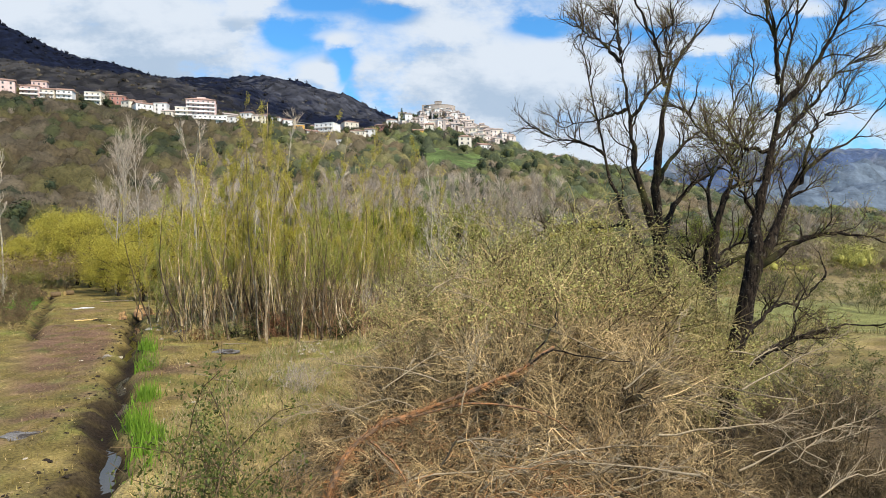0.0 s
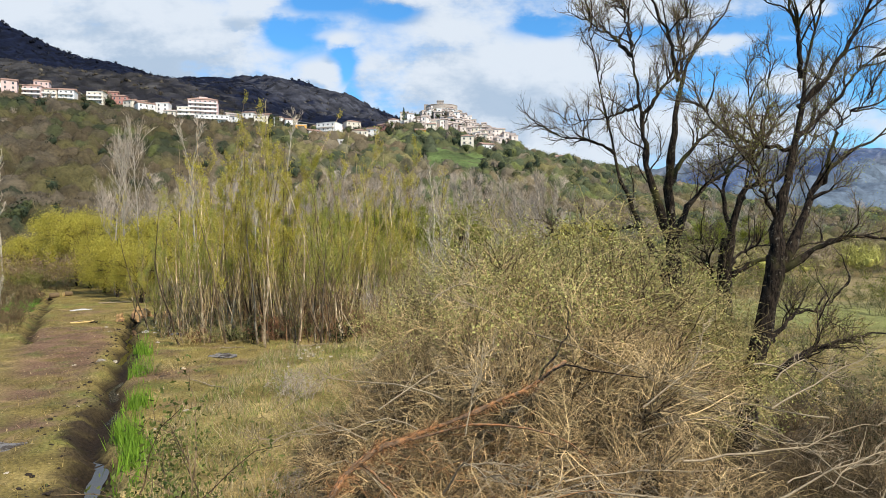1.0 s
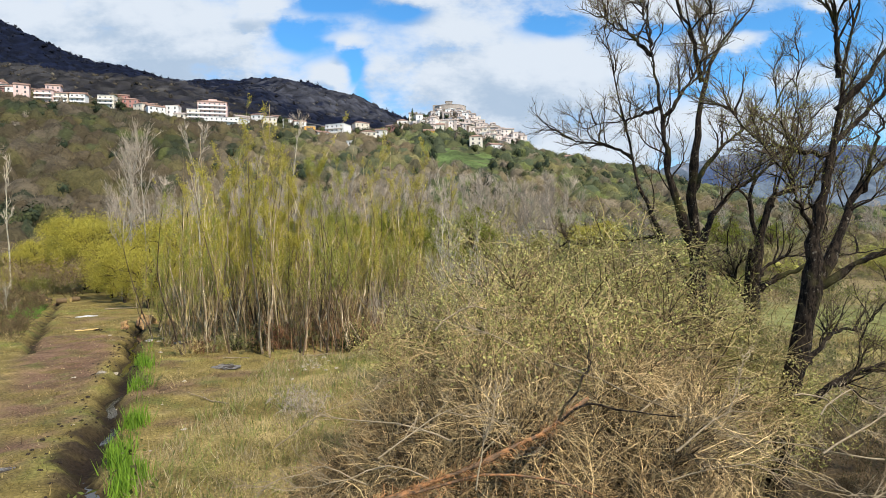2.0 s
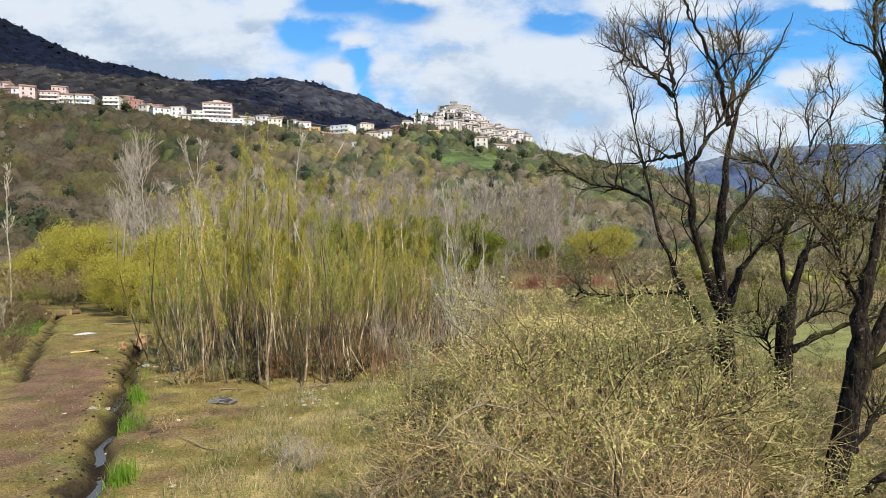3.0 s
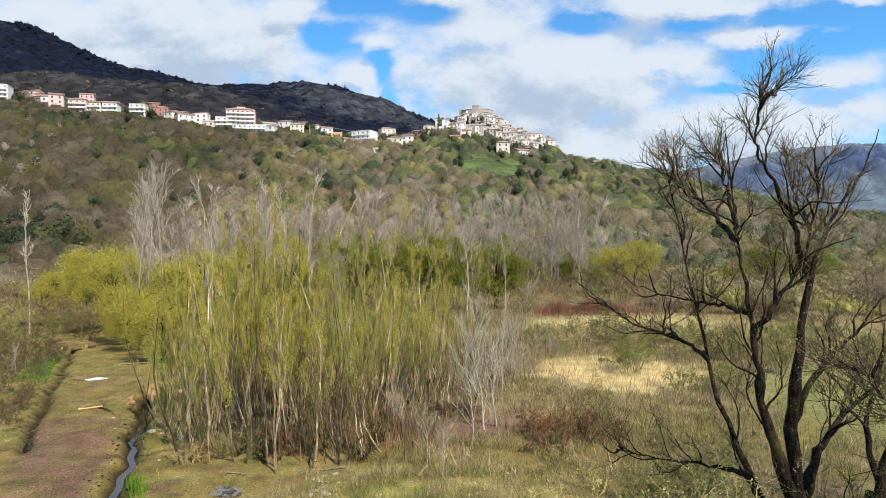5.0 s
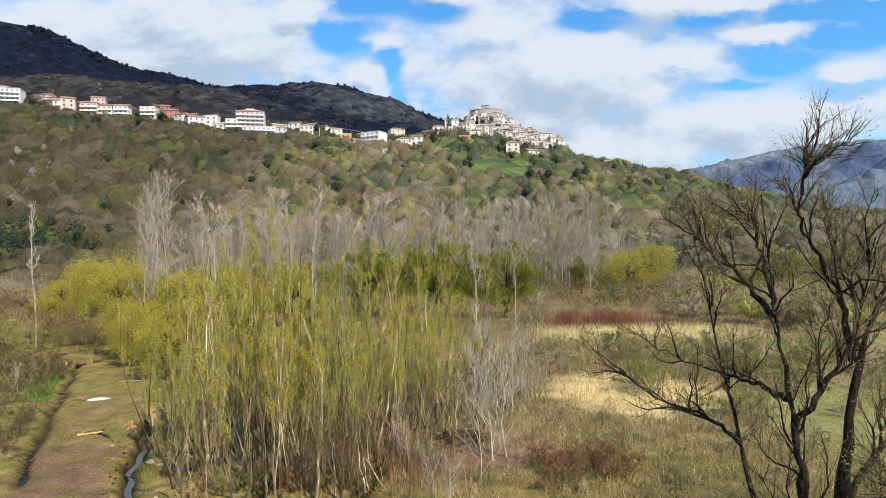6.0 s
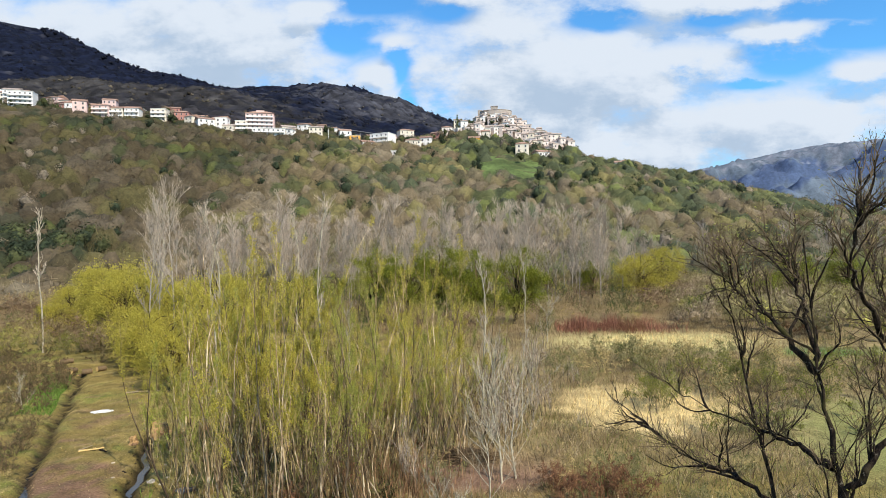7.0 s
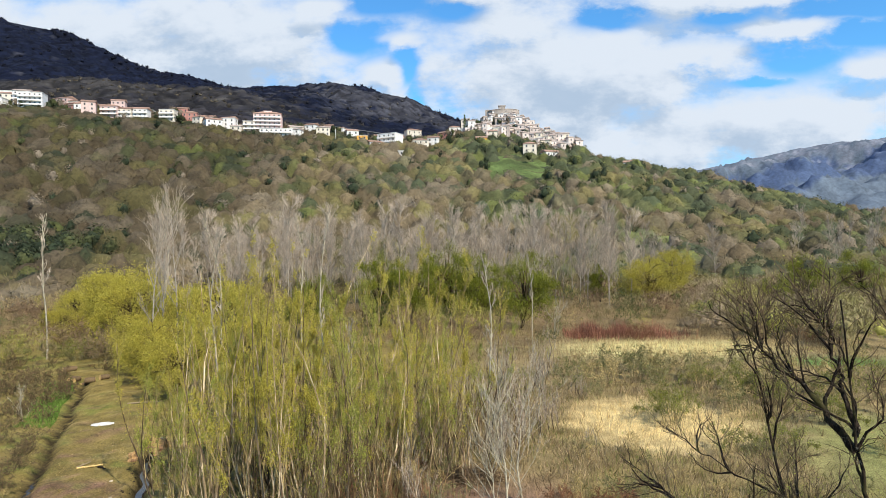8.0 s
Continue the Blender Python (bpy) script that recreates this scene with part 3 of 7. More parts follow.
def cover_colour(x, y):
    """What grows on the ground, as a base colour, place by place, with some shade put in."""
    moss, mud, straw = np.array((0.205, 0.155, 0.050)), np.array((0.168, 0.100, 0.062)), np.array((0.37, 0.275, 0.115))
    green, brown, wood = np.array((0.165, 0.190, 0.036)), np.array((0.185, 0.125, 0.065)), np.array((0.085, 0.064, 0.040))
    olive, cloud_shade = np.array((0.060, 0.058, 0.028)), np.array((0.009, 0.011, 0.019))

    def blend(c, k, m):
        return c + (np.asarray(k) - c) * np.clip(m, 0, 1)[..., None]

    w1, w2, w3 = waves(x, y, 11, 21), waves(x, y, 4.0, 22), waves(x, y, 1.4, 23)
    c = np.broadcast_to(moss, x.shape + (3,)) * (1 + 0.12 * w2 + 0.1 * w3)[..., None]
    c = blend(c, green, smooth(0.6 * w1 + 0.6 * w2 - 0.10) * 0.75)
    c = blend(c, straw, smooth(0.7 * w2 + 0.8 * w3 - 0.25) * 0.5)
    c = blend(c, np.array((0.085, 0.060, 0.036)), smooth(0.9 * waves(x, y, 2.2, 29) + 0.5 * w2 - 0.45) * 0.6)
    field = smooth((ditch_x(y) - 0.6 - x) / 1.2) * smooth((x - drain_x(y) + 1) / 2) * smooth((y - 8) / 4) * smooth((70 - y) / 10)
    muddy = smooth(1.25 * bump(x, y, -19, 32, 8, 9) + 1.0 * bump(x, y, -25, 39, 5, 5) + 0.75 * bump(x, y, -29, 52, 3, 9) + 0.6 * bump(x, y, -13.5, 20, 4, 5) + 0.42 * w2 + 0.34 * w3 - 0.24 - 0.18 * smooth((y - 42) / 5))
    c = blend(c, mud * (1 + 0.12 * w3)[..., None], field * muddy)
    c = blend(c, mud, 0.8 * smooth(1.3 * bump(x, y, -11.5, 27, 2.0, 2.2) + 0.2 * w3 - 0.2))
    bare = smooth((x - ditch_x(y) - 0.8) / 1.0) * smooth((38 - y) / 4) * smooth((y - 12) / 4)
    c = blend(c, mud * 0.9, bare * 0.75 * smooth(0.8 * waves(x, y, 5.5, 28) + 0.5 * w3 - 0.15))
    c = blend(c, np.array((0.115, 0.135, 0.030)), 0.7 * smooth(0.8 * waves(x, y, 3.2, 30) + 0.4 * w3 - 0.30) * smooth((70 - y) / 10))
    c = blend(c, np.array((0.125, 0.200, 0.040)), smooth((drain_x(y) - 0.6 - x) / 0.6) * smooth((x - drain_x(y) + 3.2) / 1.6) * 0.8 * smooth((y - 54) / 3) * smooth((68 - y) / 4) * smooth(0.75 + 0.5 * w2))
    c = blend(c, np.array((0.036, 0.024, 0.016)), 0.95 * smooth(1.25 - np.abs(x - ditch_x(y) + 0.62) / 0.42 + 0.6 * w3 + 0.3 * w2) * smooth((y - 6) / 3) * smooth((27 - y) / 7))
    near = smooth((x + 11) / 5) * smooth((38 - y) / 8)
    c = blend(c, straw * 0.92, 0.85 * near * smooth(0.45 + 0.5 * w2 + 0.3 * w3))
    # ground under the brush darkened for the shade in its gaps
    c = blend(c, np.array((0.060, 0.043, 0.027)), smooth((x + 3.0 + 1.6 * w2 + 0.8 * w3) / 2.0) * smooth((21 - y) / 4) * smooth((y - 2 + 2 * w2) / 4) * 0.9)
    c = blend(c, np.array((0.200, 0.120, 0.080)), smooth(bump(x, y, 0.5, 43, 6, 5) * 1.6 - 0.3))
    marsh = smooth((x + 4) / 6) * smooth((y - 40) / 8) * smooth((135 - y) / 25)
    c = blend(c, np.array((0.235, 0.178, 0.085)), marsh * smooth(0.95 + 0.4 * w1 + 0.3 * w2))
    c = blend(c, np.array((0.56, 0.43, 0.20)), smooth(1.9 * bump(x, y, 13.5, 56, 8, 8) - 0.45 + 0.25 * w2))
    c = blend(c, np.array((0.46, 0.41, 0.18)), smooth(1.8 * bump(x, y, 24, 88, 16, 8) - 0.35))
    c = blend(c, np.array((0.195, 0.200, 0.066)), 0.85 * smooth(1.7 * bump(x, y, 30, 46, 11, 14) - 0.35 + 0.2 * w2))
    c = blend(c, np.array((0.11, 0.185, 0.045)), smooth(1.9 * bump(x, y, 40, 79, 7, 3) - 0.5))
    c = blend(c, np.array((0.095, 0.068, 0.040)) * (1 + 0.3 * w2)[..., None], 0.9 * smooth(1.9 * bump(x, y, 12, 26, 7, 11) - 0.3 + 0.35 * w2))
    c = blend(c, brown, smooth((y - 95) / 30) * 0.8)
    c = blend(c, wood, smooth((y - 170) / 60))
    h1, h2 = waves(x, y, 110, 24), waves(x, y, 40, 25)
    hill = smooth((y - 190) / 60) * smooth((640 - y) / 60)
    c = blend(c, olive, hill * smooth(0.35 + 0.6 * h1 + 0.4 * h2))
    lawn = bump(x, y, 22, 388, 46, 62) + 0.9 * bump(x, y, -150, 425, 45, 14) + 0.8 * bump(x, y, -330, 330, 30, 14) + 0.7 * bump(x, y, 95, 330, 40, 30)
    c = blend(c, np.array((0.078, 0.108, 0.034)) * (1 + 0.35 * h2 + 0.25 * waves(x, y, 9, 27))[..., None], hill * smooth(1.4 * lawn + 0.3 * h2 - 0.3))
    terrace = smooth((x - 60) / 40) * smooth(0.5 + 2.2 * np.sin(land(x, y) * 0.75 + 0.5 * h2) - 1.2) * hill
    c = blend(c, np.array((0.30, 0.27, 0.17)), terrace * 0.3)
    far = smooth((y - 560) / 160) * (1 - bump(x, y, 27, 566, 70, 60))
    # blue-black base colour stands for cloud shade over the mountain
    c = blend(c, cloud_shade * (1 + 0.3 * h2)[..., None], far)
    # paler base colour where the shoulder and lower slope lie outside that shade
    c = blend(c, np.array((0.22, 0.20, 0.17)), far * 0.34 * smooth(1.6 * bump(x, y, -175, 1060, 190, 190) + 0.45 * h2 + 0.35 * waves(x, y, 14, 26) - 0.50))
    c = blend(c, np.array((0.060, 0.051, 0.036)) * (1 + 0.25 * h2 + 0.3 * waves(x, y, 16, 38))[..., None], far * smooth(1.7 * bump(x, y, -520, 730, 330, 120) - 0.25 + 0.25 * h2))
    wet = np.maximum((1 - smooth(np.abs(x - ditch_x(y)) / 0.55 - 0.40)) * smooth((y - 6) / 3) * smooth((52 - y) / 3), (1 - smooth(np.abs(x - drain_x(y) + 0.12 * w3) / 0.40 - 0.40)) * smooth((y - 36) / 3) * smooth((74 - y) / 4))
    return np.clip(blend(c, np.array((0.022, 0.015, 0.010)), wet), 0.005, 0.9)


def make_ground():
    xs = spaced((-4200, -900, 150), (-900, -400, 20), (-400, -120, 8), (-120, -45, 2.5), (-45, -26, 0.4), (-26, -4, 0.22), (-4, 12, 0.8), (12, 45, 1.5), (45, 260, 6), (260, 900, 25), (900, 4300, 170))
    ys = spaced((-120, -10, 10), (-10, 8, 1.0), (8, 52, 0.42), (52, 76, 0.6), (76, 80, 1.0), (80, 180, 4), (180, 620, 7), (620, 1400, 16), (1400, 4600, 160))
    gx, gy = np.meshgrid(xs, ys)
    gz = land(gx, gy)
    nx, ny = len(xs), len(ys)
    idx = np.arange(nx * ny).reshape(ny, nx)
    quads = np.stack([idx[:-1, :-1], idx[:-1, 1:], idx[1:, 1:], idx[1:, :-1]], -1).reshape(-1, 4)
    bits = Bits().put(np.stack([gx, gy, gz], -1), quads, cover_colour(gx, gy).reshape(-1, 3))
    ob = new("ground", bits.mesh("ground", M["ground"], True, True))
    tagged(ob, "marshy valley floor of moss, mud and straw rising to hills", "ground", kind="structure")
    # water standing in the ditch and in the drain
    for name, line, a, b, half, level, label in (("water", ditch_x, 8.5, 50.5, 0.20, -0.55, "dark still water in a narrow muddy ditch"), ("water", drain_x, 38.0, 71.0, 0.26, -0.46, "black water in an overgrown drain")):
        yy = np.arange(a, b, 0.5)
        left = np.stack([line(yy) - half, yy, np.full_like(yy, level)], -1)
        right = np.stack([line(yy) + half, yy, np.full_like(yy, level)], -1)
        v = np.stack([left, right], 1).reshape(-1, 3)
        k = np.arange(len(yy) - 1) * 2
        ob = new(name, Bits().put(v, np.stack([k, k + 1, k + 3, k + 2], -1)).mesh(name, M["water"]))
        tagged(ob, label, "water", kind="structure")


make_ground()


def make_far_mountains():
    crest = (200, 190, 700, 315, 909, 339, 1015, 350, 1199, 367, 1329, 396, 1459, 435, 1562, 459, 1665, 472, 1792, 466, 1889, 486, 2300, 470, 2700, 500, 4200, 560)
    xs, ys = np.arange(200, 4000, 18), np.linspace(1700, 3150, 90)
    gx, gy = np.meshgrid(xs, ys)
    k = (gy - 1700) / 1300
    spur = 46 * waves(gx, gy, 420, 31) + 20 * waves(gx, gy, 150, 32) + 8 * waves(gx, gy, 60, 33)
    z = curve(gx, crest) * np.where(k < 1, np.clip(k, 0, 1) ** 0.9, 1 - (k - 1) * 2) + spur * smooth(k * 2) * (1 - 0.8 * smooth((k - 0.8) / 0.2)) - 8
    # pale pasture along the crest, a shaded belt of woods across the flank, brush below; distance haze is put into all
    # the colours
    w1, w2, w3 = waves(gx, gy, 260, 34), waves(gx, gy, 80, 35), waves(gx, gy, 34, 36)
    brush, shaded_woods, pasture = np.array((0.100, 0.126, 0.160)), np.array((0.056, 0.082, 0.150)), np.array((0.130, 0.142, 0.175))
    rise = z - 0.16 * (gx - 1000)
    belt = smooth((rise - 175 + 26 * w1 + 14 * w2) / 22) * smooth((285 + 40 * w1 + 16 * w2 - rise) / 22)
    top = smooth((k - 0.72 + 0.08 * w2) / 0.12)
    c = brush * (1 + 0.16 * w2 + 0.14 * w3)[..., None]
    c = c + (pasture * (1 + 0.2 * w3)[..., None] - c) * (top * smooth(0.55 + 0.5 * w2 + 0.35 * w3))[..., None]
    c = c + (shaded_woods * (1 + 0.15 * w3)[..., None] - c) * (belt * 0.92)[..., None]
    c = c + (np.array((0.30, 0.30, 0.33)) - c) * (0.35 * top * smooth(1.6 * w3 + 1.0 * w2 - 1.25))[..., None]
    idx = np.arange(z.size).reshape(z.shape)
    quads = np.stack([idx[:-1, :-1], idx[:-1, 1:], idx[1:, 1:], idx[1:, :-1]], -1).reshape(-1, 4)
    ob = new("backdrop", Bits().put(np.stack([gx, gy, z], -1), quads, np.clip(c, 0.01, 0.6).reshape(-1, 3)).mesh("backdrop", M["hazy_rock"], True, True))
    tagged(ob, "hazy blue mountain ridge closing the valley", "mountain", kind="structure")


make_far_mountains()


# ---------------------------------------------------------------- woods on the hills
def crowns(name, x, y, height, colour, per, rng, label, slim=1.0, size=0.17, wide=0.36, category="woods", mass=0.8, level=2):
    """Many uneven crowns, as one mass: a lumpy body with loose twig and leaf sprays standing out of it."""
    n = len(x)
    z = land(x, y)
    u = rng.normal(size=(n, per, 3))
    u[..., 2] = np.abs(u[..., 2]) * 1.1 - 0.35
    u /= np.linalg.norm(u, axis=2, keepdims=True)
    r = rng.uniform(0.55, 1.05, (n, per, 1)) ** 0.7
    h = height[:, None, None]
    c = np.stack([x, y, z + 0.46 * height], -1)[:, None, :]
    reach = np.array([wide, wide, 0.46])
    spots = (c + u * r * h * reach).reshape(-1, 3)
    s = np.repeat(height * size, per)
    out = u.reshape(-1, 3)
    tone = colour * rng.uniform(0.8, 1.2, (n, 1))
    bits = Bits().flecks(spots, s, s * 0.62 * slim, rng, out, 1.5 if slim < 0.8 else 0.2, np.repeat(tone, per, axis=0))
    if mass:
        bm = bmesh.new()
        bmesh.ops.create_icosphere(bm, subdivisions=level, radius=1.0)
        ball = np.array([v.co[:] for v in bm.verts])
        tri = np.array([[v.index for v in f.verts] for f in bm.faces])
        bm.free()
        k = len(ball)
        turn = rng.uniform(0, 6.28, n)
        ca, sa = np.cos(turn)[:, None], np.sin(turn)[:, None]
        q = np.stack([ball[:, 0] * ca - ball[:, 1] * sa, ball[:, 0] * sa + ball[:, 1] * ca, np.broadcast_to(ball[:, 2], (n, k))], -1)
        q = q * (mass * rng.uniform(0.5, 1.25, (n, k, 1))) * h * reach * rng.uniform(0.75, 1.3, (n, 1, 3))
        shade = np.repeat(tone, k, axis=0) * rng.uniform(0.72, 1.22, (n * k, 1))
        bits.put((c + q).reshape(-1, 3), (tri[None] + (np.arange(n) * k)[:, None, None]).reshape(-1, 3), shade)
    ob = new(name, bits.mesh(name, M["woods"], True, True))
    return tagged(ob, label, category, kind="stuff")


def make_hill_woods():
    rng = np.random.RandomState(11)

    def scatter(n, x0, x1, y0, y1):
        return rng.uniform(x0, x1, n), rng.uniform(y0, y1, n)

    def clear_of_town(x, y):
        lawn = bump(x, y, 28, 405, 38, 45) + 0.9 * bump(x, y, -150, 425, 40, 12)
        shelf = curve(x, SHELF_Y)
        open_ground = (lawn > 0.55) & (rng.uniform(size=len(x)) < 0.35)
        built = ((y > shelf - 75) & (y < shelf + 10) & (x < -20) & (x > -385) & (rng.uniform(size=len(x)) < 0.88)) | (((x - 27) / 62) ** 2 + ((y - 548) / 58) ** 2 < 1)
        return ~(open_ground | built)

    # closed canopy of the hillside: crown beside crown, each with its own height and colour
    def canopy(name, x0, x1, y0, y1, step, cell, label, sprays, mountain=False):
        gx, gy = np.meshgrid(np.arange(x0, x1, step), np.arange(y0, y1, step * 1.1))
        px, py = (gx + rng.normal(0, 0.25 * step, gx.shape)).ravel(), (gy + rng.normal(0, 0.25 * step, gx.shape)).ravel()
        nx, ny = int((x1 - x0) / cell) + 4, int((y1 - y0) / cell) + 4
        tx = x0 + (np.arange(nx)[:, None] - 1.5 + rng.uniform(0, 1, (nx, ny))) * cell
        ty = y0 + (np.arange(ny)[None] - 1.5 + rng.uniform(0, 1, (nx, ny))) * cell
        tall = rng.uniform(0.45, 1.0, (nx, ny))
        big = rng.uniform(0.50, 0.85, (nx, ny)) * cell
        upper, right = smooth((ty - 290) / 70), smooth((tx + 45) / 60)
        green = 0.75 * waves(tx, ty, 70, 42) + 0.5 * waves(tx, ty, 26, 45) + 0.60 * upper + 0.75 * right + 1.5 * bump(tx, ty, -156, 206, 22, 22) + 0.8 * bump(tx, ty, 75, 440, 60, 45) + rng.normal(0, 0.42, tx.shape)
        k = waves(tx, ty, 60, 41) + 0.5 * waves(tx, ty, 20, 44) + rng.normal(0, 0.3, tx.shape)
        one = rng.uniform(size=tx.shape)[..., None]
        brown, mauve, ochre = np.array((0.076, 0.058, 0.034)), np.array((0.094, 0.076, 0.051)), np.array((0.086, 0.074, 0.031))
        tint = brown + (mauve - brown) * smooth(k / 0.9)[..., None]
        tint = tint + (ochre - tint) * smooth((-k - 0.1) / 0.7)[..., None]
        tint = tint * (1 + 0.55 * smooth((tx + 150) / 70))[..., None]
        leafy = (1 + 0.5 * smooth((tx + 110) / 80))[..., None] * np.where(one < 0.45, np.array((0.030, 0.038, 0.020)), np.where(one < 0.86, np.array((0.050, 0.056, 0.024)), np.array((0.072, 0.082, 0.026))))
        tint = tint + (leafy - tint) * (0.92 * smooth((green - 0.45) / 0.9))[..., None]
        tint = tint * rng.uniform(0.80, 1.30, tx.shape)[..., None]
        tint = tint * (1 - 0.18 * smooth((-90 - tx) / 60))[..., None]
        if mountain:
            # cloud shade and the blue of distance are put into the crown colours
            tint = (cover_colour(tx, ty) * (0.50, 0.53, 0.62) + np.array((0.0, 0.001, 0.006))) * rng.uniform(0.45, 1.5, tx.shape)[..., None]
        ci, cj = ((px - x0) / cell + 1.5).astype(int), ((py - y0) / cell + 1.5).astype(int)
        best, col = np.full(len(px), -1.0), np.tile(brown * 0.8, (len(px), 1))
        for di in (-1, 0, 1):
            for dj in (-1, 0, 1):
                a, c = np.clip(ci + di, 0, nx - 1), np.clip(cj + dj, 0, ny - 1)
                d2 = ((px - tx[a, c]) ** 2 + (py - ty[a, c]) ** 2) / big[a, c] ** 2
                h = tall[a, c] * np.sqrt(np.clip(1 - d2, 0, 1)) - 0.3 * np.clip(d2 - 1, 0, 4)
                up = h > best
                best = np.where(up, h, best)
                col = np.where(up[:, None], tint[a, c], col)
        shelf = curve(px, SHELF_Y)
        lawn = bump(px, py, 22, 388, 40, 56) + 0.9 * bump(px, py, -150, 425, 38, 11) + 0.8 * bump(px, py, -330, 335, 28, 12)
        full = np.where((py > shelf - 88) & (px < -20), 0.42, 1.0) * (1 - smooth(1.7 * lawn - 0.42 + 0.4 * waves(px, py, 17, 47))) * smooth((py - curve(px, FOOT_Y) + 40) / 30) * np.where(((px - 31) / 68) ** 2 + ((py - 535) / 62) ** 2 < 1, 0, 1)
        full = full * np.where(py > shelf + 12, 0.5, 1.0)
        if mountain:
            full = np.where((py > shelf + 34) & (((px - 27) / 76) ** 2 + ((py - 566) / 66) ** 2 > 1), 0.8, 0.0)
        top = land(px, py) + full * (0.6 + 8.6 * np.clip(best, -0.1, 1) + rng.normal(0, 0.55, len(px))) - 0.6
        # colour darkens towards the gaps, for the shade between crowns
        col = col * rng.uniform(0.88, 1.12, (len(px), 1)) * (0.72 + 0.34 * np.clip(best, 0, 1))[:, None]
        idx = np.arange(gx.size).reshape(gx.shape)
        quads = np.stack([idx[:-1, :-1], idx[:-1, 1:], idx[1:, 1:], idx[1:, :-1]], -1).reshape(-1, 4)
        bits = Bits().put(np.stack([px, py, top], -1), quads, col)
        # loose sprays that stand out of the canopy
        pick = rng.randint(0, len(px), sprays)
        pick = pick[(full[pick] > 0.3) & (best[pick] > 0.1)]
        m = len(pick)
        out = rng.normal(0, 0.5, (m, 3)) + (0, -0.4, 0.8)
        out /= np.linalg.norm(out, axis=1, keepdims=True)
        spots = np.stack([px, py, top], -1)[pick] + rng.normal(0, 0.8, (m, 3)) * (1, 1, 0.6)
        # bare crowns end in fine upright twigs, leafy ones in short broad sprays
        leafed = col[pick, 1] > col[pick, 0] * 0.97
        size = np.where(leafed, rng.uniform(0.35, 0.9, m), rng.uniform(0.9, 2.3, m)) * (1.6 if mountain else 1.0)
        bits.flecks(spots, size, size * np.where(leafed, 0.6, 0.11), rng, out, np.where(leafed, 0.3, 1.8)[:, None], col[pick] * np.where(leafed[:, None], rng.uniform(0.75, 1.35, (m, 1)), rng.uniform(0.8, 1.7, (m, 1))))
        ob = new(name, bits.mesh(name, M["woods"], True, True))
        tagged(ob, label, "woods", kind="stuff")

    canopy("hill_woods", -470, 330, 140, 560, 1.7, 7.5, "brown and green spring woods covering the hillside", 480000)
    canopy("mountain_forest", -1270, 170, 540, 1330, 4.4, 10.0, "oak woods on the mountain behind the town, coloured for cloud shade", 110000, True)
    # single evergreens and pale bare trees that rise above it
    x, y = scatter(1200, -440, 320, 180, 520)
    ok = clear_of_town(x, y) & (y > curve(x, FOOT_Y)) & (waves(x, y, 60, 46) + 0.4 * smooth((x + 40) / 60) + rng.normal(0, 0.3, len(x)) > 0.1)
    x, y = np.append(x[ok], rng.normal(-152, 9, 120)), np.append(y[ok], rng.normal(206, 10, 120))
    k = np.append(rng.uniform(size=ok.sum()), rng.uniform(0, 0.7, 120))[:, None]
    col = np.where(k < 0.50, np.array((0.030, 0.040, 0.022)), np.where(k < 0.68, np.array((0.060, 0.068, 0.028)), np.array((0.19, 0.155, 0.115))))
    crowns("hillside_tree_cover", x, y, rng.uniform(6, 11, len(x)), col, 110, rng, "single evergreen and bare trees above the woods", size=0.09, wide=0.34, mass=0.62)
    # trees on the mountain behind, with cloud shade and sunlit parts put into their colour
    x, y = scatter(4200, -1250, 150, 620, 1330)
    ok = (y > curve(x, SHELF_Y) + 30) & (((x - 27) / 70) ** 2 + ((y - 560) / 60) ** 2 > 1)
    x, y = x[ok], y[ok]
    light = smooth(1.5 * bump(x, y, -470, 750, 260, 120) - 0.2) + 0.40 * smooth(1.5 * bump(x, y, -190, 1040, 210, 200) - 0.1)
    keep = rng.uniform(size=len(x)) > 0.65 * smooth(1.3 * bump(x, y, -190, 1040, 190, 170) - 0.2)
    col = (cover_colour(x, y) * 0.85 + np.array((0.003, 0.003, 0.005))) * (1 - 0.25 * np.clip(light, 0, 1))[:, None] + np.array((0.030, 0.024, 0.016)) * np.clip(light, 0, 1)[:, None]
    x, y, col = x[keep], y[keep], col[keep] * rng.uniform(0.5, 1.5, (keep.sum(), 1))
    crowns("mountain_tree_cover", x, y, rng.uniform(3.5, 8.5, len(x)) + 3.0 * (y > 1220), col, 14, rng, "single oaks standing along the mountain, coloured for cloud shade", size=0.24, wide=0.45, mass=0.7, level=1)
    # scrub and brush at the foot of the hill and over the marsh
    x, y = scatter(4800, -170, 200, 58, 255)
    ok = (y < curve(x, FOOT_Y) + 25) & (y > np.where(x < -34, np.maximum(66, 40 + 0.55 * -x), np.where(x < 9, 84, 102) + 0.05 * x + np.where(x < -12, -0.6 * (x + 12), 0))) & ((y < 185) | (rng.uniform(size=len(x)) < 0.6))
    ok &= ~((x > -60) & (x < -30) & (y < 74 + 0.2 * rng.normal(size=len(x))))
    x, y = x[ok], y[ok]
    k = waves(x, y, 30, 43)[:, None] + rng.normal(0, 0.35, (len(x), 1))
    col = np.where(k > 0.45, np.array((0.255, 0.230, 0.060)), np.where(k > -0.3, np.array((0.230, 0.175, 0.088)), np.array((0.175, 0.118, 0.070))))
    col = np.where((rng.uniform(size=len(x)) < 0.14)[:, None], np.array((0.062, 0.085, 0.022)), col)
    bx, by = rng.uniform(26, 120, 620), rng.uniform(86, 165, 620)
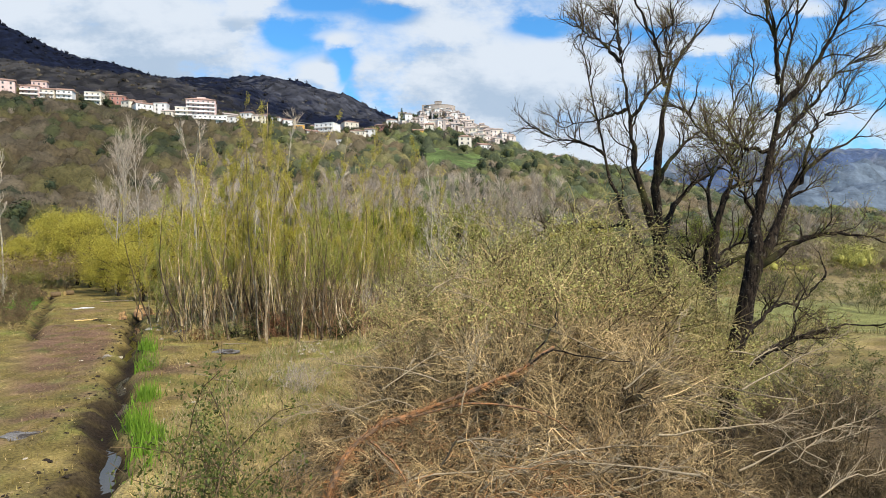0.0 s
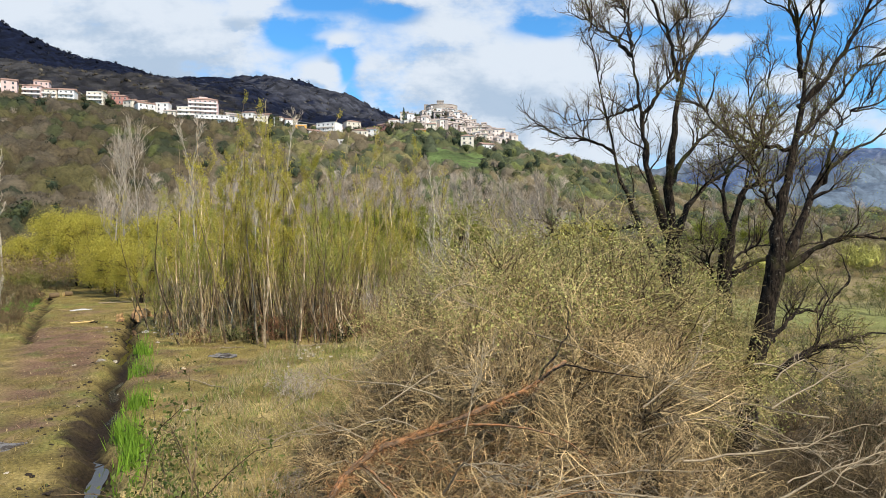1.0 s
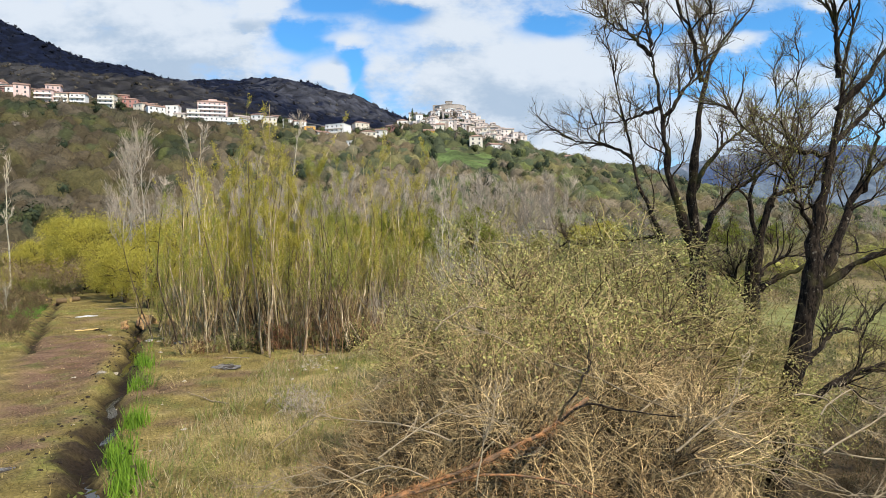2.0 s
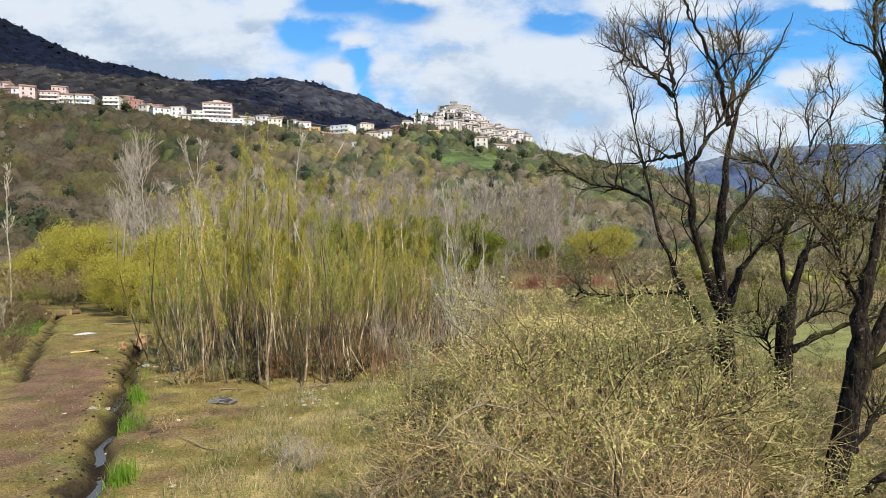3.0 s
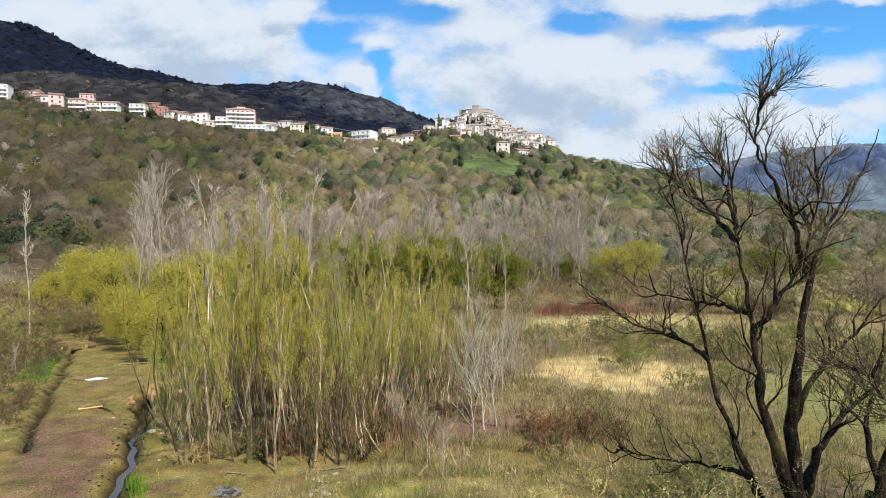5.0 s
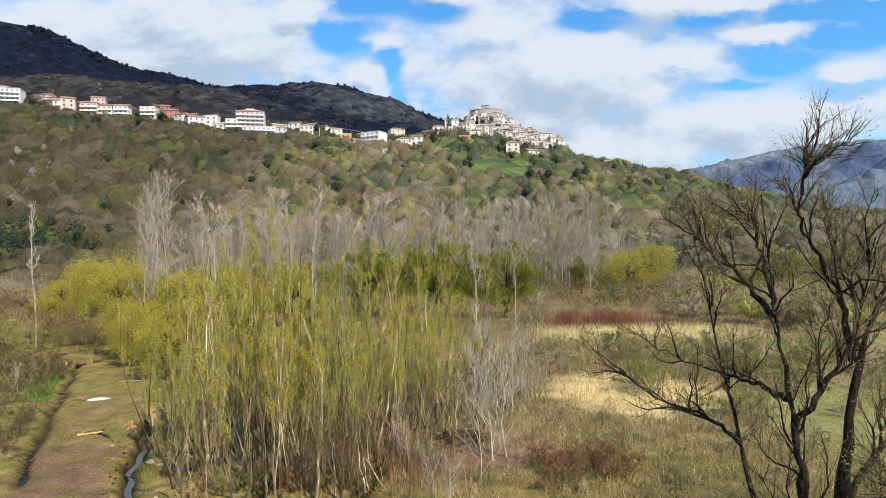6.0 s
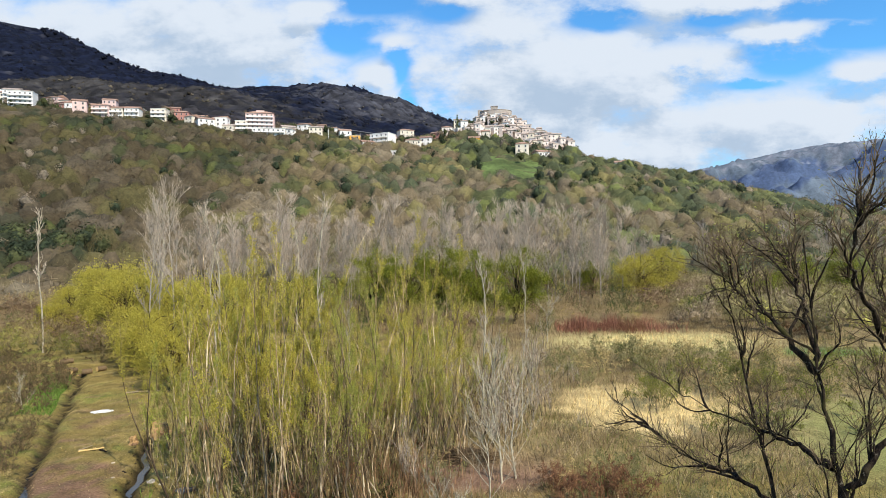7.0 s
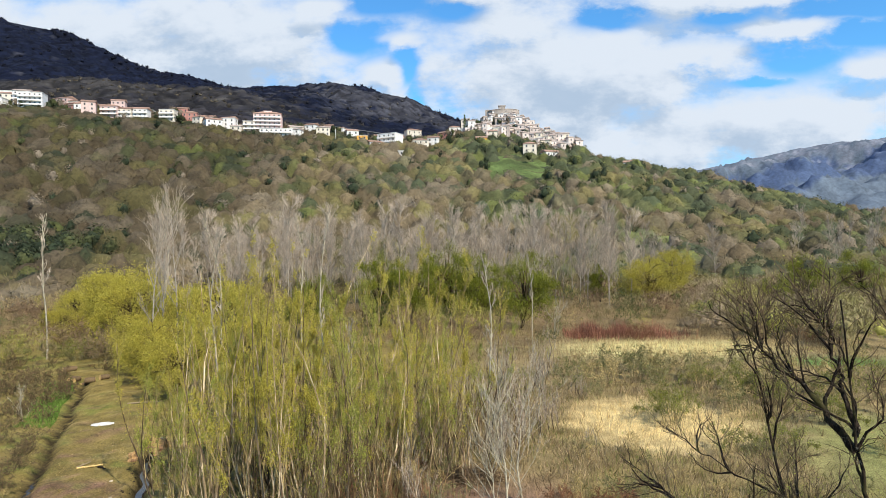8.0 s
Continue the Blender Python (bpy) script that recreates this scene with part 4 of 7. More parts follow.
    ok = (bx > 0.30 * by) & (bx < 0.85 * by) & (((bx - 24) / 17) ** 2 + ((by - 88) / 9) ** 2 > 1)
    bx, by = bx[ok], by[ok]
    k = waves(bx, by, 22, 48)[:, None] + rng.normal(0, 0.3, (len(bx), 1))
    belt = np.where(k > 0.7, np.array((0.330, 0.310, 0.080)), np.where(k > -0.25, np.array((0.245, 0.210, 0.095)), np.array((0.260, 0.200, 0.130))))
    crowns("willow_scrub", bx, by, rng.uniform(2.4, 6.2, len(bx)), belt, 260, rng, "rounded olive-grey willow scrub beyond the marsh", slim=0.2, size=0.15, wide=0.5, category="scrub", mass=0.28)
    near = y < 118
    low = np.where((x < -100) & (x > -165) & (y > 120) & (y < 187), 0.25, 1.0)
    for pick, per, slim, size in ((near, 230, 0.16, 0.14), (~near, 100, 0.24, 0.16)):
        crowns("scrub", x[pick], y[pick], low[pick] * rng.uniform(2.5, 6.0, pick.sum()), col[pick], per, rng, "low willow scrub and brush over the valley floor", slim=slim, size=size, wide=0.46, category="scrub", mass=0.0)


make_hill_woods()


# ---------------------------------------------------------------- the town
def slab(w, d, h, roof, over=0.45, pitch=0.38):
    """A gabled, hipped or flat roof over a w x d house whose walls end at height h."""
    bm = bmesh.new()
    W, D = w / 2 + over, d / 2 + over
    rise = {"gable": pitch * D, "hip": pitch * D, "flat": 0.0}[roof]
    if roof == "flat":
        bm.free()
        return box(w + 0.5, d + 0.5, 0.35, (0, 0, h))
    inset = 0 if roof == "gable" else min(D, W * 0.8)
    low = [bm.verts.new(p) for p in ((-W, -D, h), (W, -D, h), (W, D, h), (-W, D, h))]
    eave = [bm.verts.new(p) for p in ((-W, -D, h + 0.22), (W, -D, h + 0.22), (W, D, h + 0.22), (-W, D, h + 0.22))]
    top = [bm.verts.new((-W + inset, 0, h + 0.22 + rise)), bm.verts.new((W - inset, 0, h + 0.22 + rise))]
    for i in range(4):
        bm.faces.new((low[i], low[(i + 1) % 4], eave[(i + 1) % 4], eave[i]))
    bm.faces.new(low[::-1])
    bm.faces.new((eave[0], eave[1], top[1], top[0]))
    bm.faces.new((eave[2], eave[3], top[0], top[1]))
    bm.faces.new((eave[1], eave[2], top[1]))
    bm.faces.new((eave[3], eave[0], top[0]))
    return bm


def window_mesh(w, h, name, material, depth):
    bm = box(w, depth, h)
    me = bpy.data.meshes.new(name)
    bm.to_mesh(me)
    bm.free()
    me.materials.append(material)
    return me


FRAME, PANE = window_mesh(1.25, 1.65, "window", M["frame_paint"], 0.10), window_mesh(1.0, 1.4, "pane", M["dark_pane"], 0.06)
OPENING = window_mesh(0.95, 1.35, "window", M["dark_pane"], 0.10)


def house(x, y, w, d, storeys, wall, roof, turn, label, balconies=False, tiles="roof_tile", fine=True, group="houses of the hillside town", chimney=False):
    """A house with its walls, roof, windows and balconies; its front looks towards -y."""
    h = 3.0 * storeys + 0.4
    z = float(min(land(x + a, y + b) for a in (-w / 2, w / 2) for b in (-d / 2, d / 2)))
    foot = float(land(x, y - d / 2)) - z
    ob = thing("house", x, y, z - 0.2, label, "house", group)
    ob.rotation_euler = (0, 0, radians(turn))
    part("wall", box(w, d, h + foot), M[wall], ob)
    r = part("roof", slab(w, d, h + foot, roof), M["pale_concrete" if roof == "flat" else tiles], ob)
    if chimney:
        c = part("chimney", box(0.7, 0.7, 1.5), M["wall_cream"], r)
        c.location = (w * 0.2, d * 0.1, h + foot + 0.4)
    cols = max(1, int(w / 3.2))
    for s in range(storeys):
        for c in range(cols):
            at = ((c + 0.5) * w / cols - w / 2, -d / 2 - 0.05, foot + 1.0 + 3.0 * s)
            if fine:
                f = part("window", FRAME, M["frame_paint"], ob)
                f.location = at
                p = part("pane", PANE, M["dark_pane"], f)
                p.location = (0, -0.05, 0.12)
            else:
                part("window", OPENING, M["dark_pane"], ob).location = at
        if fine and not balconies:
            for sx in (-1, 1):
                f = part("window", FRAME, M["frame_paint"], ob)
                f.location, f.rotation_euler = (sx * (w / 2 + 0.05), 0, foot + 1.0 + 3.0 * s), (0, 0, radians(90))
                p = part("pane", PANE, M["dark_pane"], f)
                p.location = (0, -0.05 * sx, 0.12)
        if balconies and s > 0:
            b = part("balcony", box(w * 0.94, 1.7, 0.25), M["wall_white"], ob)
            b.location = (0, -d / 2 - 0.85, foot + 3.0 * s + 0.1)
            rail = part("parapet", box(w * 0.94, 0.15, 0.85), M["wall_white"], b)
            rail.location = (0, -0.78, 0.25)
    return ob


def make_town():
    # along the road on the shelf of the hill: x, y, width, depth, storeys
    house(-328, 436, 16, 11, 4, "wall_white", "flat", 18, "tall white apartment house with flat roof on the slope", True)
    house(-355, 449, 14, 10, 3, "wall_cream", "gable", 22, "cream plastered house with clay roof on the slope")
    house(-372, 462, 15, 10, 3, "wall_white", "flat", 20, "white flat-roofed house at the end of the road", True)
    house(-326, 468, 14, 9, 2, "wall_pink", "gable", -12, "low pinkish house with long clay roof")
    house(-309, 456, 13, 9, 2, "wall_red", "gable", -14, "low brick-red house with clay roof")
    house(-293, 441, 9, 9, 2, "wall_white", "gable", 10, "small white house with clay roof")
    house(-281, 430, 9, 11, 3, "wall_pink", "gable", 28, "pink gabled house above the woods")
    house(-272, 442, 12, 9, 3, "wall_pink", "hip", 10, "pink house with balconies and hipped roof", True)
    house(-263, 446, 10, 9, 3, "wall_cream", "gable", 12, "cream terraced house with clay roof", True)
    house(-252, 448, 10, 9, 3, "wall_white", "gable", 12, "white terraced house with balconies", True)
    house(-238, 460, 11, 9, 3, "wall_cream", "flat", 8, "cream house with flat roof and balconies", True)
    house(-226, 472, 11, 9, 3, "wall_red", "hip", 10, "dark red house with hipped roof")
    house(-214, 462, 8, 8, 2, "wall_cream", "gable", -20, "low cream house among gardens")
    house(-203, 459, 12, 9, 2, "wall_white", "gable", 40, "white gabled house above the gardens", chimney=True)
    house(-193, 468, 9, 8, 3, "wall_white", "flat", 5, "white house with dark openings")
    tower = house(-165, 473, 21, 13, 5, "wall_pink", "hip", 14, "tall pink apartment house with white balconies", True)
    part("roof_hut", box(6, 5, 3.2, (0, 0, 16.6)), M["wall_pink"], tower)
    part("upper_storey", box(15, 10, 2.4, (0, 0.5, 15.6)), M["wall_pink"], tower)
    house(-357, 436, 13, 9, 2, "wall_white", "flat", 12, "low white terrace house on the slope", True)
    house(-343, 446, 11, 9, 4, "wall_white", "gable", 20, "white house with balconies and grey roof", True, "roof_old")
    house(-347, 428, 12, 8, 1, "wall_cream", "flat", 15, "low cream garden house below the road")
    house(-300, 447, 11, 9, 2, "wall_red", "gable", -16, "brownish red terraced house with clay roof")
    house(-184, 458, 8, 7, 2, "wall_cream", "gable", 10, "small cream house with grey roof", tiles="roof_old")
    house(-141, 464, 10, 8, 2, "wall_white", "gable", -12, "white house with grey roof below the road", tiles="roof_old")
    house(-121, 470, 10, 8, 2, "wall_cream", "hip", 14, "cream house among bare trees", tiles="roof_old")
    house(-154, 460, 24, 9, 2, "wall_white", "flat", 14, "low white terraced block below the apartment house", True)
    house(-177, 466, 9, 9, 3, "wall_cream", "flat", 14, "cream block beside the apartment house", True)
    house(-145, 478, 11, 9, 2, "wall_cream", "gable", 30, "grey-roofed house beside the road", tiles="roof_old")
    house(-134, 486, 9, 8, 2, "wall_white", "gable", -10, "white house half hidden by trees")
    house(-112, 434, 8, 7, 1, "wall_pink", "flat", 15, "small pink hut on the slope")
    house(-101, 482, 9, 8, 2, "wall_white", "gable", 20, "white gabled house by the viaduct")
    house(-91, 472, 8, 8, 2, "wall_orange", "flat", 8, "bright orange block among trees")
    house(-66, 449, 15, 11, 4, "wall_white", "flat", -22, "white four storey block with balconies", True)
    house(-77, 441, 10, 10, 2, "wall_white", "gable", 35, "low white house with sloping roof")
    house(-55, 421, 8, 7, 1, "wall_white", "flat", -10, "low white garage below the block")
    house(-46, 466, 12, 9, 2, "wall_cream", "hip", 12, "cream house with clay roof at the bend")
    house(-37, 484, 9, 8, 2, "wall_white", "gable", -8, "white house under the old town", chimney=True)
    house(47, 429, 12, 9, 2, "wall_white", "gable", 24, "white detached house on the green slope", chimney=True)
    house(33, 431, 9, 8, 3, "wall_cream", "hip", 0, "cream three storey house on the green slope")
    house(0, 468, 8, 8, 2, "wall_orange", "gable", 6, "orange house at the foot of the old town")
    house(9, 474, 6, 8, 3, "wall_cream", "gable", 0, "narrow cream house at the foot of the old town")
    house(103, 440, 9, 7, 2, "wall_cream", "gable", -15, "cream farmhouse on the wooded spur")
    house(136, 452, 8, 7, 1, "wall_pink", "gable", 10, "low pinkish house on the wooded spur")
    # a second row uphill of the road, half hidden by the first
    rng = random.Random(19)
    walls = (("wall_pink", "pink house with clay roof behind the road"), ("wall_white", "white house with clay roof behind the road"), ("wall_cream", "cream house with clay roof behind the road"), ("wall_white", "white plastered house above the road"), ("wall_red", "dull red house above the road"))
    for x in (-347, -318, -301, -287, -268, -246, -231, -220, -208, -186, -143, -128, -119, -85, -72, -58, -30, -22):
        wall, label = walls[rng.randrange(5)]
        y = float(curve(x, SHELF_Y)) + rng.uniform(-14, 4)
        house(x, y, rng.uniform(8, 13), 8, rng.choice((2, 2, 3)), wall, rng.choice(("gable", "gable", "hip", "flat")), rng.uniform(-25, 30), label, fine=False, chimney=rng.random() < 0.3)
    # the old town: rows of narrow stone houses stepping up to the castle
    rng = random.Random(8)
    for row in range(15):
        y = 486 + 4.9 * row
        half = (40, 54, 56, 55, 53, 50, 46, 42, 38, 34, 31, 28, 25, 22, 20)[row]
        x = 26 - half * (0.92 if row > 3 else 0.75) + rng.uniform(0, 4)
        while x < 28 + half * 0.86:
            w = rng.uniform(3.4, 7.4)
            wall = rng.choice(("wall_stone", "wall_stone", "wall_stone", "wall_stone", "wall_stone", "wall_cream", "wall_white"))
            label = {"wall_stone": "old stone house with weathered clay roof", "wall_cream": "cream plastered old house with clay roof", "wall_white": "white plastered house in the old town"}[wall]
            house(x + w / 2, y + rng.uniform(-2.6, 2.6), w, rng.uniform(5.5, 8.0), rng.choice((1, 2, 2, 3) if row < 7 else (1, 1, 2) if row < 12 else (1,)), wall, rng.choice(("gable", "gable", "hip", "flat")), rng.uniform(-35, 35), label, tiles="roof_old", fine=False, group="stone houses of the old town")
            x += w + rng.choice((-0.4, 0.0, 0.5, 1.0, 4.5))
    # the castle: round bastion wall, corner tower, keep
    keep = thing("castle", 20, 562, 123.0, "round stone castle wall with keep above the old town", "castle")
    ang = np.linspace(radians(185), radians(355), 26)
    ring = np.stack([15 * np.cos(ang), 11 * np.sin(ang), 0 * ang], -1)
    inner = ring * (0.88, 0.86, 1)
    n = len(ring)
    v = np.concatenate([ring - (0, 0, 4), ring * 0.97 + (0, 0, 8.6), inner + (0, 0, 8.6), inner - (0, 0, 4)])
    i = np.arange(n - 1)
    quads = np.concatenate([np.stack([i + a * n, i + 1 + a * n, i + 1 + ((a + 1) % 4) * n, i + ((a + 1) % 4) * n], -1) for a in range(4)])
    wall = part("bastion_wall", Bits().put(v, quads), M["castle_stone"], keep)
    cap = part("coping", Bits().tubes((ring * 0.965 + (0, 0, 8.7))[None], np.full((1, n), 0.35), 4), M["castle_stone"], wall)
    t = part("corner_tower", box(4, 5, 14.0, (0, 0, -4)), M["castle_stone"], keep, "dark square corner tower")
    t.location = (-14, -1, 0)
    t = part("keep_tower", box(6, 5, 13.6), M["castle_stone"], keep, "low square keep")
    t.location = (-1, 2, 0)
    part("battlement", box(6.6, 5.6, 0.6, (0, 0, 13.6)), M["castle_stone"], t)
    part("inner_building", box(20, 8, 7.4, (1, 1, 0)), M["castle_stone"], keep)
    # viaduct behind the houses
    way = thing("viaduct", -116, 600, 0, "dark concrete road viaduct on piers behind the town", "viaduct")
    a, b = np.array((-30.0, 8, 131.5)), np.array((28.0, 2, 120.5))
    deck = Bits().tubes(np.stack([a, b])[None], np.full((1, 2), 0.9), 4)
    part("deck", deck, M["dark_concrete"], way)
    for k in np.linspace(0.04, 0.96, 6):
        p = a + (b - a) * k
        g = float(land(p[0] - 116, p[1] + 600))
        part("pier", Bits().tubes(np.array([[[p[0], p[1], g - 2], [p[0], p[1], p[2] - 0.8]]]), np.full((1, 2), 0.9), 6), M["dark_concrete"], way)
    # garden trees and hedges between the houses
    r = np.random.RandomState(29)
    x = np.concatenate([r.uniform(-385, -18, 330), r.uniform(-20, 78, 90)])
    y = curve(x, SHELF_Y) + np.where(x < -18, r.normal(-20, 15, len(x)), r.uniform(-24, 48, len(x)))
    k = r.uniform(size=(len(x), 1))
    col = np.where(k < 0.40, np.array((0.034, 0.044, 0.022)), np.where(k < 0.62, np.array((0.062, 0.070, 0.028)), np.array((0.135, 0.108, 0.080))))
    crowns("garden_tree_cover", x, y, r.uniform(3.0, 9.0, len(x)), col, 90, r, "green and bare garden trees between the houses", size=0.11, wide=0.36, mass=0.62)
    # cypresses, light poles
    for x, y, h in ((-13, 496, 15), (-10, 498, 11), (105, 455, 8), (128, 452, 9)):
        r = np.random.RandomState(int(h * 7))
        c = thing("cypress", x, y, float(land(x, y)), "slim dark cypress beside the houses", "tree", "cypresses by the town")
        part("trunk", Bits().tubes(np.array([[[0, 0, 0], [0, 0, h * 0.8]]]), np.array([[0.2, 0.05]]), 5), M["bark"], c)
        q = r.uniform(0, 1, 500)
        rad = 1.1 * np.sin(np.pi * np.clip(q * 0.9 + 0.1, 0, 1)) * r.uniform(0.5, 1, 500)
        an = r.uniform(0, 6.28, 500)
        part("crown", Bits().leaves(np.stack([rad * np.cos(an), rad * np.sin(an), 0.6 + q * (h - 0.8)], -1), 0.9, 0.35, r, 1.5), M["leaf_dark"], c)
    for x, y, h in ((-104, 440, 13), (-132, 446, 9)):
        p = thing("utility_pole", x, y, float(land(x, y)), "grey utility pole with cross arm on the slope", "pole", "utility poles")
        part("pole", Bits().tubes(np.array([[[0, 0, -0.3], [0, 0, h]]]), np.array([[0.28, 0.2]]), 6), M["pale_concrete"], p)
        part("cross_arm", box(2.0, 0.2, 0.2, (0, 0, h - 0.8)), M["concrete"], p)
    # retaining wall of the valley road
    wallob = thing("road_wall", -133, 186, float(land(-133, 186)) + 0.5, "pale concrete parapet of the valley road", "wall")
    for k in range(5):
        b = part("wall_panel", box(5.9, 0.4, 1.6, (0, 0, -0.3), 0.04), M["pale_concrete"], wallob)
        b.location = (k * 6 - 12, k * 0.8, 0)


make_town()


# ---------------------------------------------------------------- trees
def spread(protos, spots, rng, tilt=3.0):
    """Sets the first spots with the prototypes and the rest with copies: spots of (x, y, size)."""
    for i, (x, y, s) in enumerate(spots):
        ob = protos[i % len(protos)]
        m = Matrix.LocRotScale((x, y, float(land(x, y)) - 0.05), Euler((radians(rng.uniform(-tilt, tilt)), radians(rng.uniform(-tilt, tilt)), rng.uniform(0, 6.28))), (s * rng.uniform(0.9, 1.12), s * rng.uniform(0.9, 1.12), s))
        if i < len(protos):
            ob.matrix_basis = m
        else:
            copy_thing(ob, m)


def sapling_clump(seed, height, stems, leaf, leaves_each, label, group, radius=0.9, bare=0.0, twig="drab_twig"):
    """Many slim stems from one stool, with upright twigs and young leaves above."""
    rng = np.random.RandomState(seed)
    ob = thing("sapling_clump", 0, 0, 0, label, "tree", group)
    lines = []
    for _ in range(stems):
        a, r, h = rng.uniform(0, 6.28), radius * math.sqrt(rng.uniform(0.01, 1)), height * rng.uniform(0.42, 1.05)
        foot = np.array((r * math.cos(a), r * math.sin(a), -0.1))
        lean = np.append(rng.normal(0, 0.13, 2) * rng.choice((0.5, 0.9, 1.4)) * h, h)
        bow = np.append(rng.normal(0, 0.07, 2) * h, 0)
        lines.append(sway((foot, foot + lean * 0.3 + bow * 0.6, foot + lean * 0.62 + bow, foot + lean), 9, rng, 0.045))
    lines = np.stack(lines)
    for l in lines:
        thick = rng.uniform(0.020, 0.075)
        part("trunk", Bits().tubes(l[None], taper(1, 9, thick, 0.010), 4), M["stem" if rng.uniform() < 0.52 else "stem_dark"], ob)
    shoots = grow(rng, lines, stems * 9, 2.3, 0.22, 0.97, 0.42, 0.45, 4, 0.13, 0.08)
    fine = grow(rng, np.concatenate([shoots, lines[:, 4:9]]), stems * 46, 0.95, 0.15, 1.0, 0.40, 0.40, 2, 0.14, 0.05)
    part("twig_spray", Bits().tubes(shoots, taper(len(shoots), 5, 0.013, 0.004), 3).spikes(fine, 0.007), M[twig], ob, kind="stuff")
    # young leaves strung along the upright twigs
    mid = fine[:, 1, 2]
    leafed = fine[mid > height * (0.40 + bare) * rng.uniform(0.7, 1.35, len(mid))]
    count = max(4, stems * leaves_each * 2)
    t = rng.uniform(0.1, 1.05, (count, 1))
    which = rng.randint(0, max(1, int(len(leafed) * 0.50)), count)
    spots = leafed[which, 0] + (leafed[which, 2] - leafed[which, 0]) * t + rng.normal(0, 1, (count, 3)) * (0.07, 0.07, 0.10)
    part("foliage", Bits().leaves(spots, 0.078, 0.046, rng, 0.3), M[leaf], ob, kind="stuff")
    return ob


def pole_tree(seed, height, label, group, name="birch_tree", bark="birch", twig="twig_grey", leaf="", thick=0.11, arms=16, reach=2.2, start=0.45, fine_count=130, rise=0.5, twig_size=0.012, boughs=8, spread_by=0.6):
    """A tall tree with one straight trunk, thin arms and fine twigs."""
    rng = np.random.RandomState(seed)
    ob = thing(name, 0, 0, 0, label, "tree", group)
    line = sway(((0, 0, -0.2), (rng.normal(0, 0.15), rng.normal(0, 0.15), height * 0.35), (rng.normal(0, 0.3), rng.normal(0, 0.3), height * 0.7), (rng.normal(0, 0.5), rng.normal(0, 0.5), height)), 10, rng, 0.03)
    part("trunk", Bits().tubes(line[None], taper(1, 10, thick, 0.015), 6), M[bark], ob, soft=True)
    a = grow(rng, line[None], arms, reach, start, 0.96, spread_by, rise, 4, 0.12, 0.06)
    for l in a[:boughs]:
        part("branch", Bits().tubes(l[None], taper(1, 5, thick * 0.4, 0.012), 4), M[bark], ob)
    if arms > boughs:
        part("upper_crown", Bits().tubes(a[boughs:], taper(arms - boughs, 5, thick * 0.32, 0.012), 3), M[bark], ob, kind="stuff")
    b = grow(rng, a, fine_count, reach * 0.5, 0.2, 1.0, 0.5, 0.35, 3, 0.14, 0.05)
    c = grow(rng, b, fine_count * 3, reach * 0.30, 0.1, 1.0, 0.5, 0.4, 2, 0.15)
    part("twig_spray", Bits().spikes(b, twig_size * 1.6).spikes(c, twig_size), M[twig], ob, kind="stuff")
    if leaf:
        spots = c.reshape(-1, 3)
        spots = spots[rng.randint(0, len(spots), fine_count * 6)] + rng.normal(0, 0.15, (fine_count * 6, 3))
        part("foliage", Bits().leaves(spots, 0.14, 0.07, rng), M[leaf], ob, kind="stuff")
    return ob


def dome_tree(seed, height, width, leaf, label, group, count=17000, size=0.24, name="willow_tree", low=0.05):
    """A round-headed tree: short forking trunk, many boughs, a loose crown of leaf sprays with gaps."""
    rng = np.random.RandomState(seed)
    ob = thing(name, 0, 0, 0, label, "tree", group)
    line = sway(((0, 0, -0.2), (rng.normal(0, 0.1), rng.normal(0, 0.1), height * 0.2), (0, 0, height * 0.5), (0, 0, height * 0.8)), 8, rng, 0.06)
    part("trunk", Bits().tubes(line[None], taper(1, 8, height * 0.022, 0.04), 6), M["bark"], ob, soft=True)
    n = 62
    u = rng.normal(size=(n, 3))
    u /= np.linalg.norm(u, axis=1, keepdims=True)
    lobe = rng.normal(size=(5, 3))
    lobe /= np.linalg.norm(lobe, axis=1, keepdims=True)
    swell = 0.66 + 0.42 * np.clip((u @ lobe.T).max(1, keepdims=True), 0, 1) ** 2
    heads = np.array((0, 0, height * 0.50)) + u * np.array((width * 0.46, width * 0.46, height * 0.44)) * swell * rng.uniform(0.60, 1.05, (n, 1))
    heads[:, 2] = np.maximum(heads[:, 2], height * low)
    a = []
    for q in heads:
        root = line[rng.randint(1, 6)]
        root = root if root[2] < q[2] + 1 else line[1]
        a.append(sway((root, root * 0.5 + q * 0.5 + np.array((0, 0, 0.06 * height)), q), 5, rng, 0.1))
    a = np.stack(a)
    for l in a[:10]:
        part("limb", Bits().tubes(l[None], taper(1, 5, height * 0.011, 0.015), 5), M["bark"], ob)
    b = grow(rng, a, 300, width * 0.16, 0.5, 1.0, 0.7, 0.35, 3, 0.15)
    part("twig_spray", Bits().tubes(a[10:], taper(n - 10, 5, height * 0.007, 0.015), 3).spikes(b, 0.028), M["fork_wood"], ob, kind="stuff")
    far = rng.randint(0, n, count)
    off = rng.normal(0, 1, (count, 3))
    off /= np.linalg.norm(off, axis=1, keepdims=True)
    spots = heads[far] + off * (0.125 * width * rng.uniform(0.2, 1.15, (count, 1)) * rng.uniform(0.6, 1.4, (n, 1))[far]) * np.array((1, 1, 0.95))
    part("crown", Bits().leaves(spots, size * 0.85, size * 0.42, rng, 0.6), M[leaf], ob, kind="stuff")
    return ob


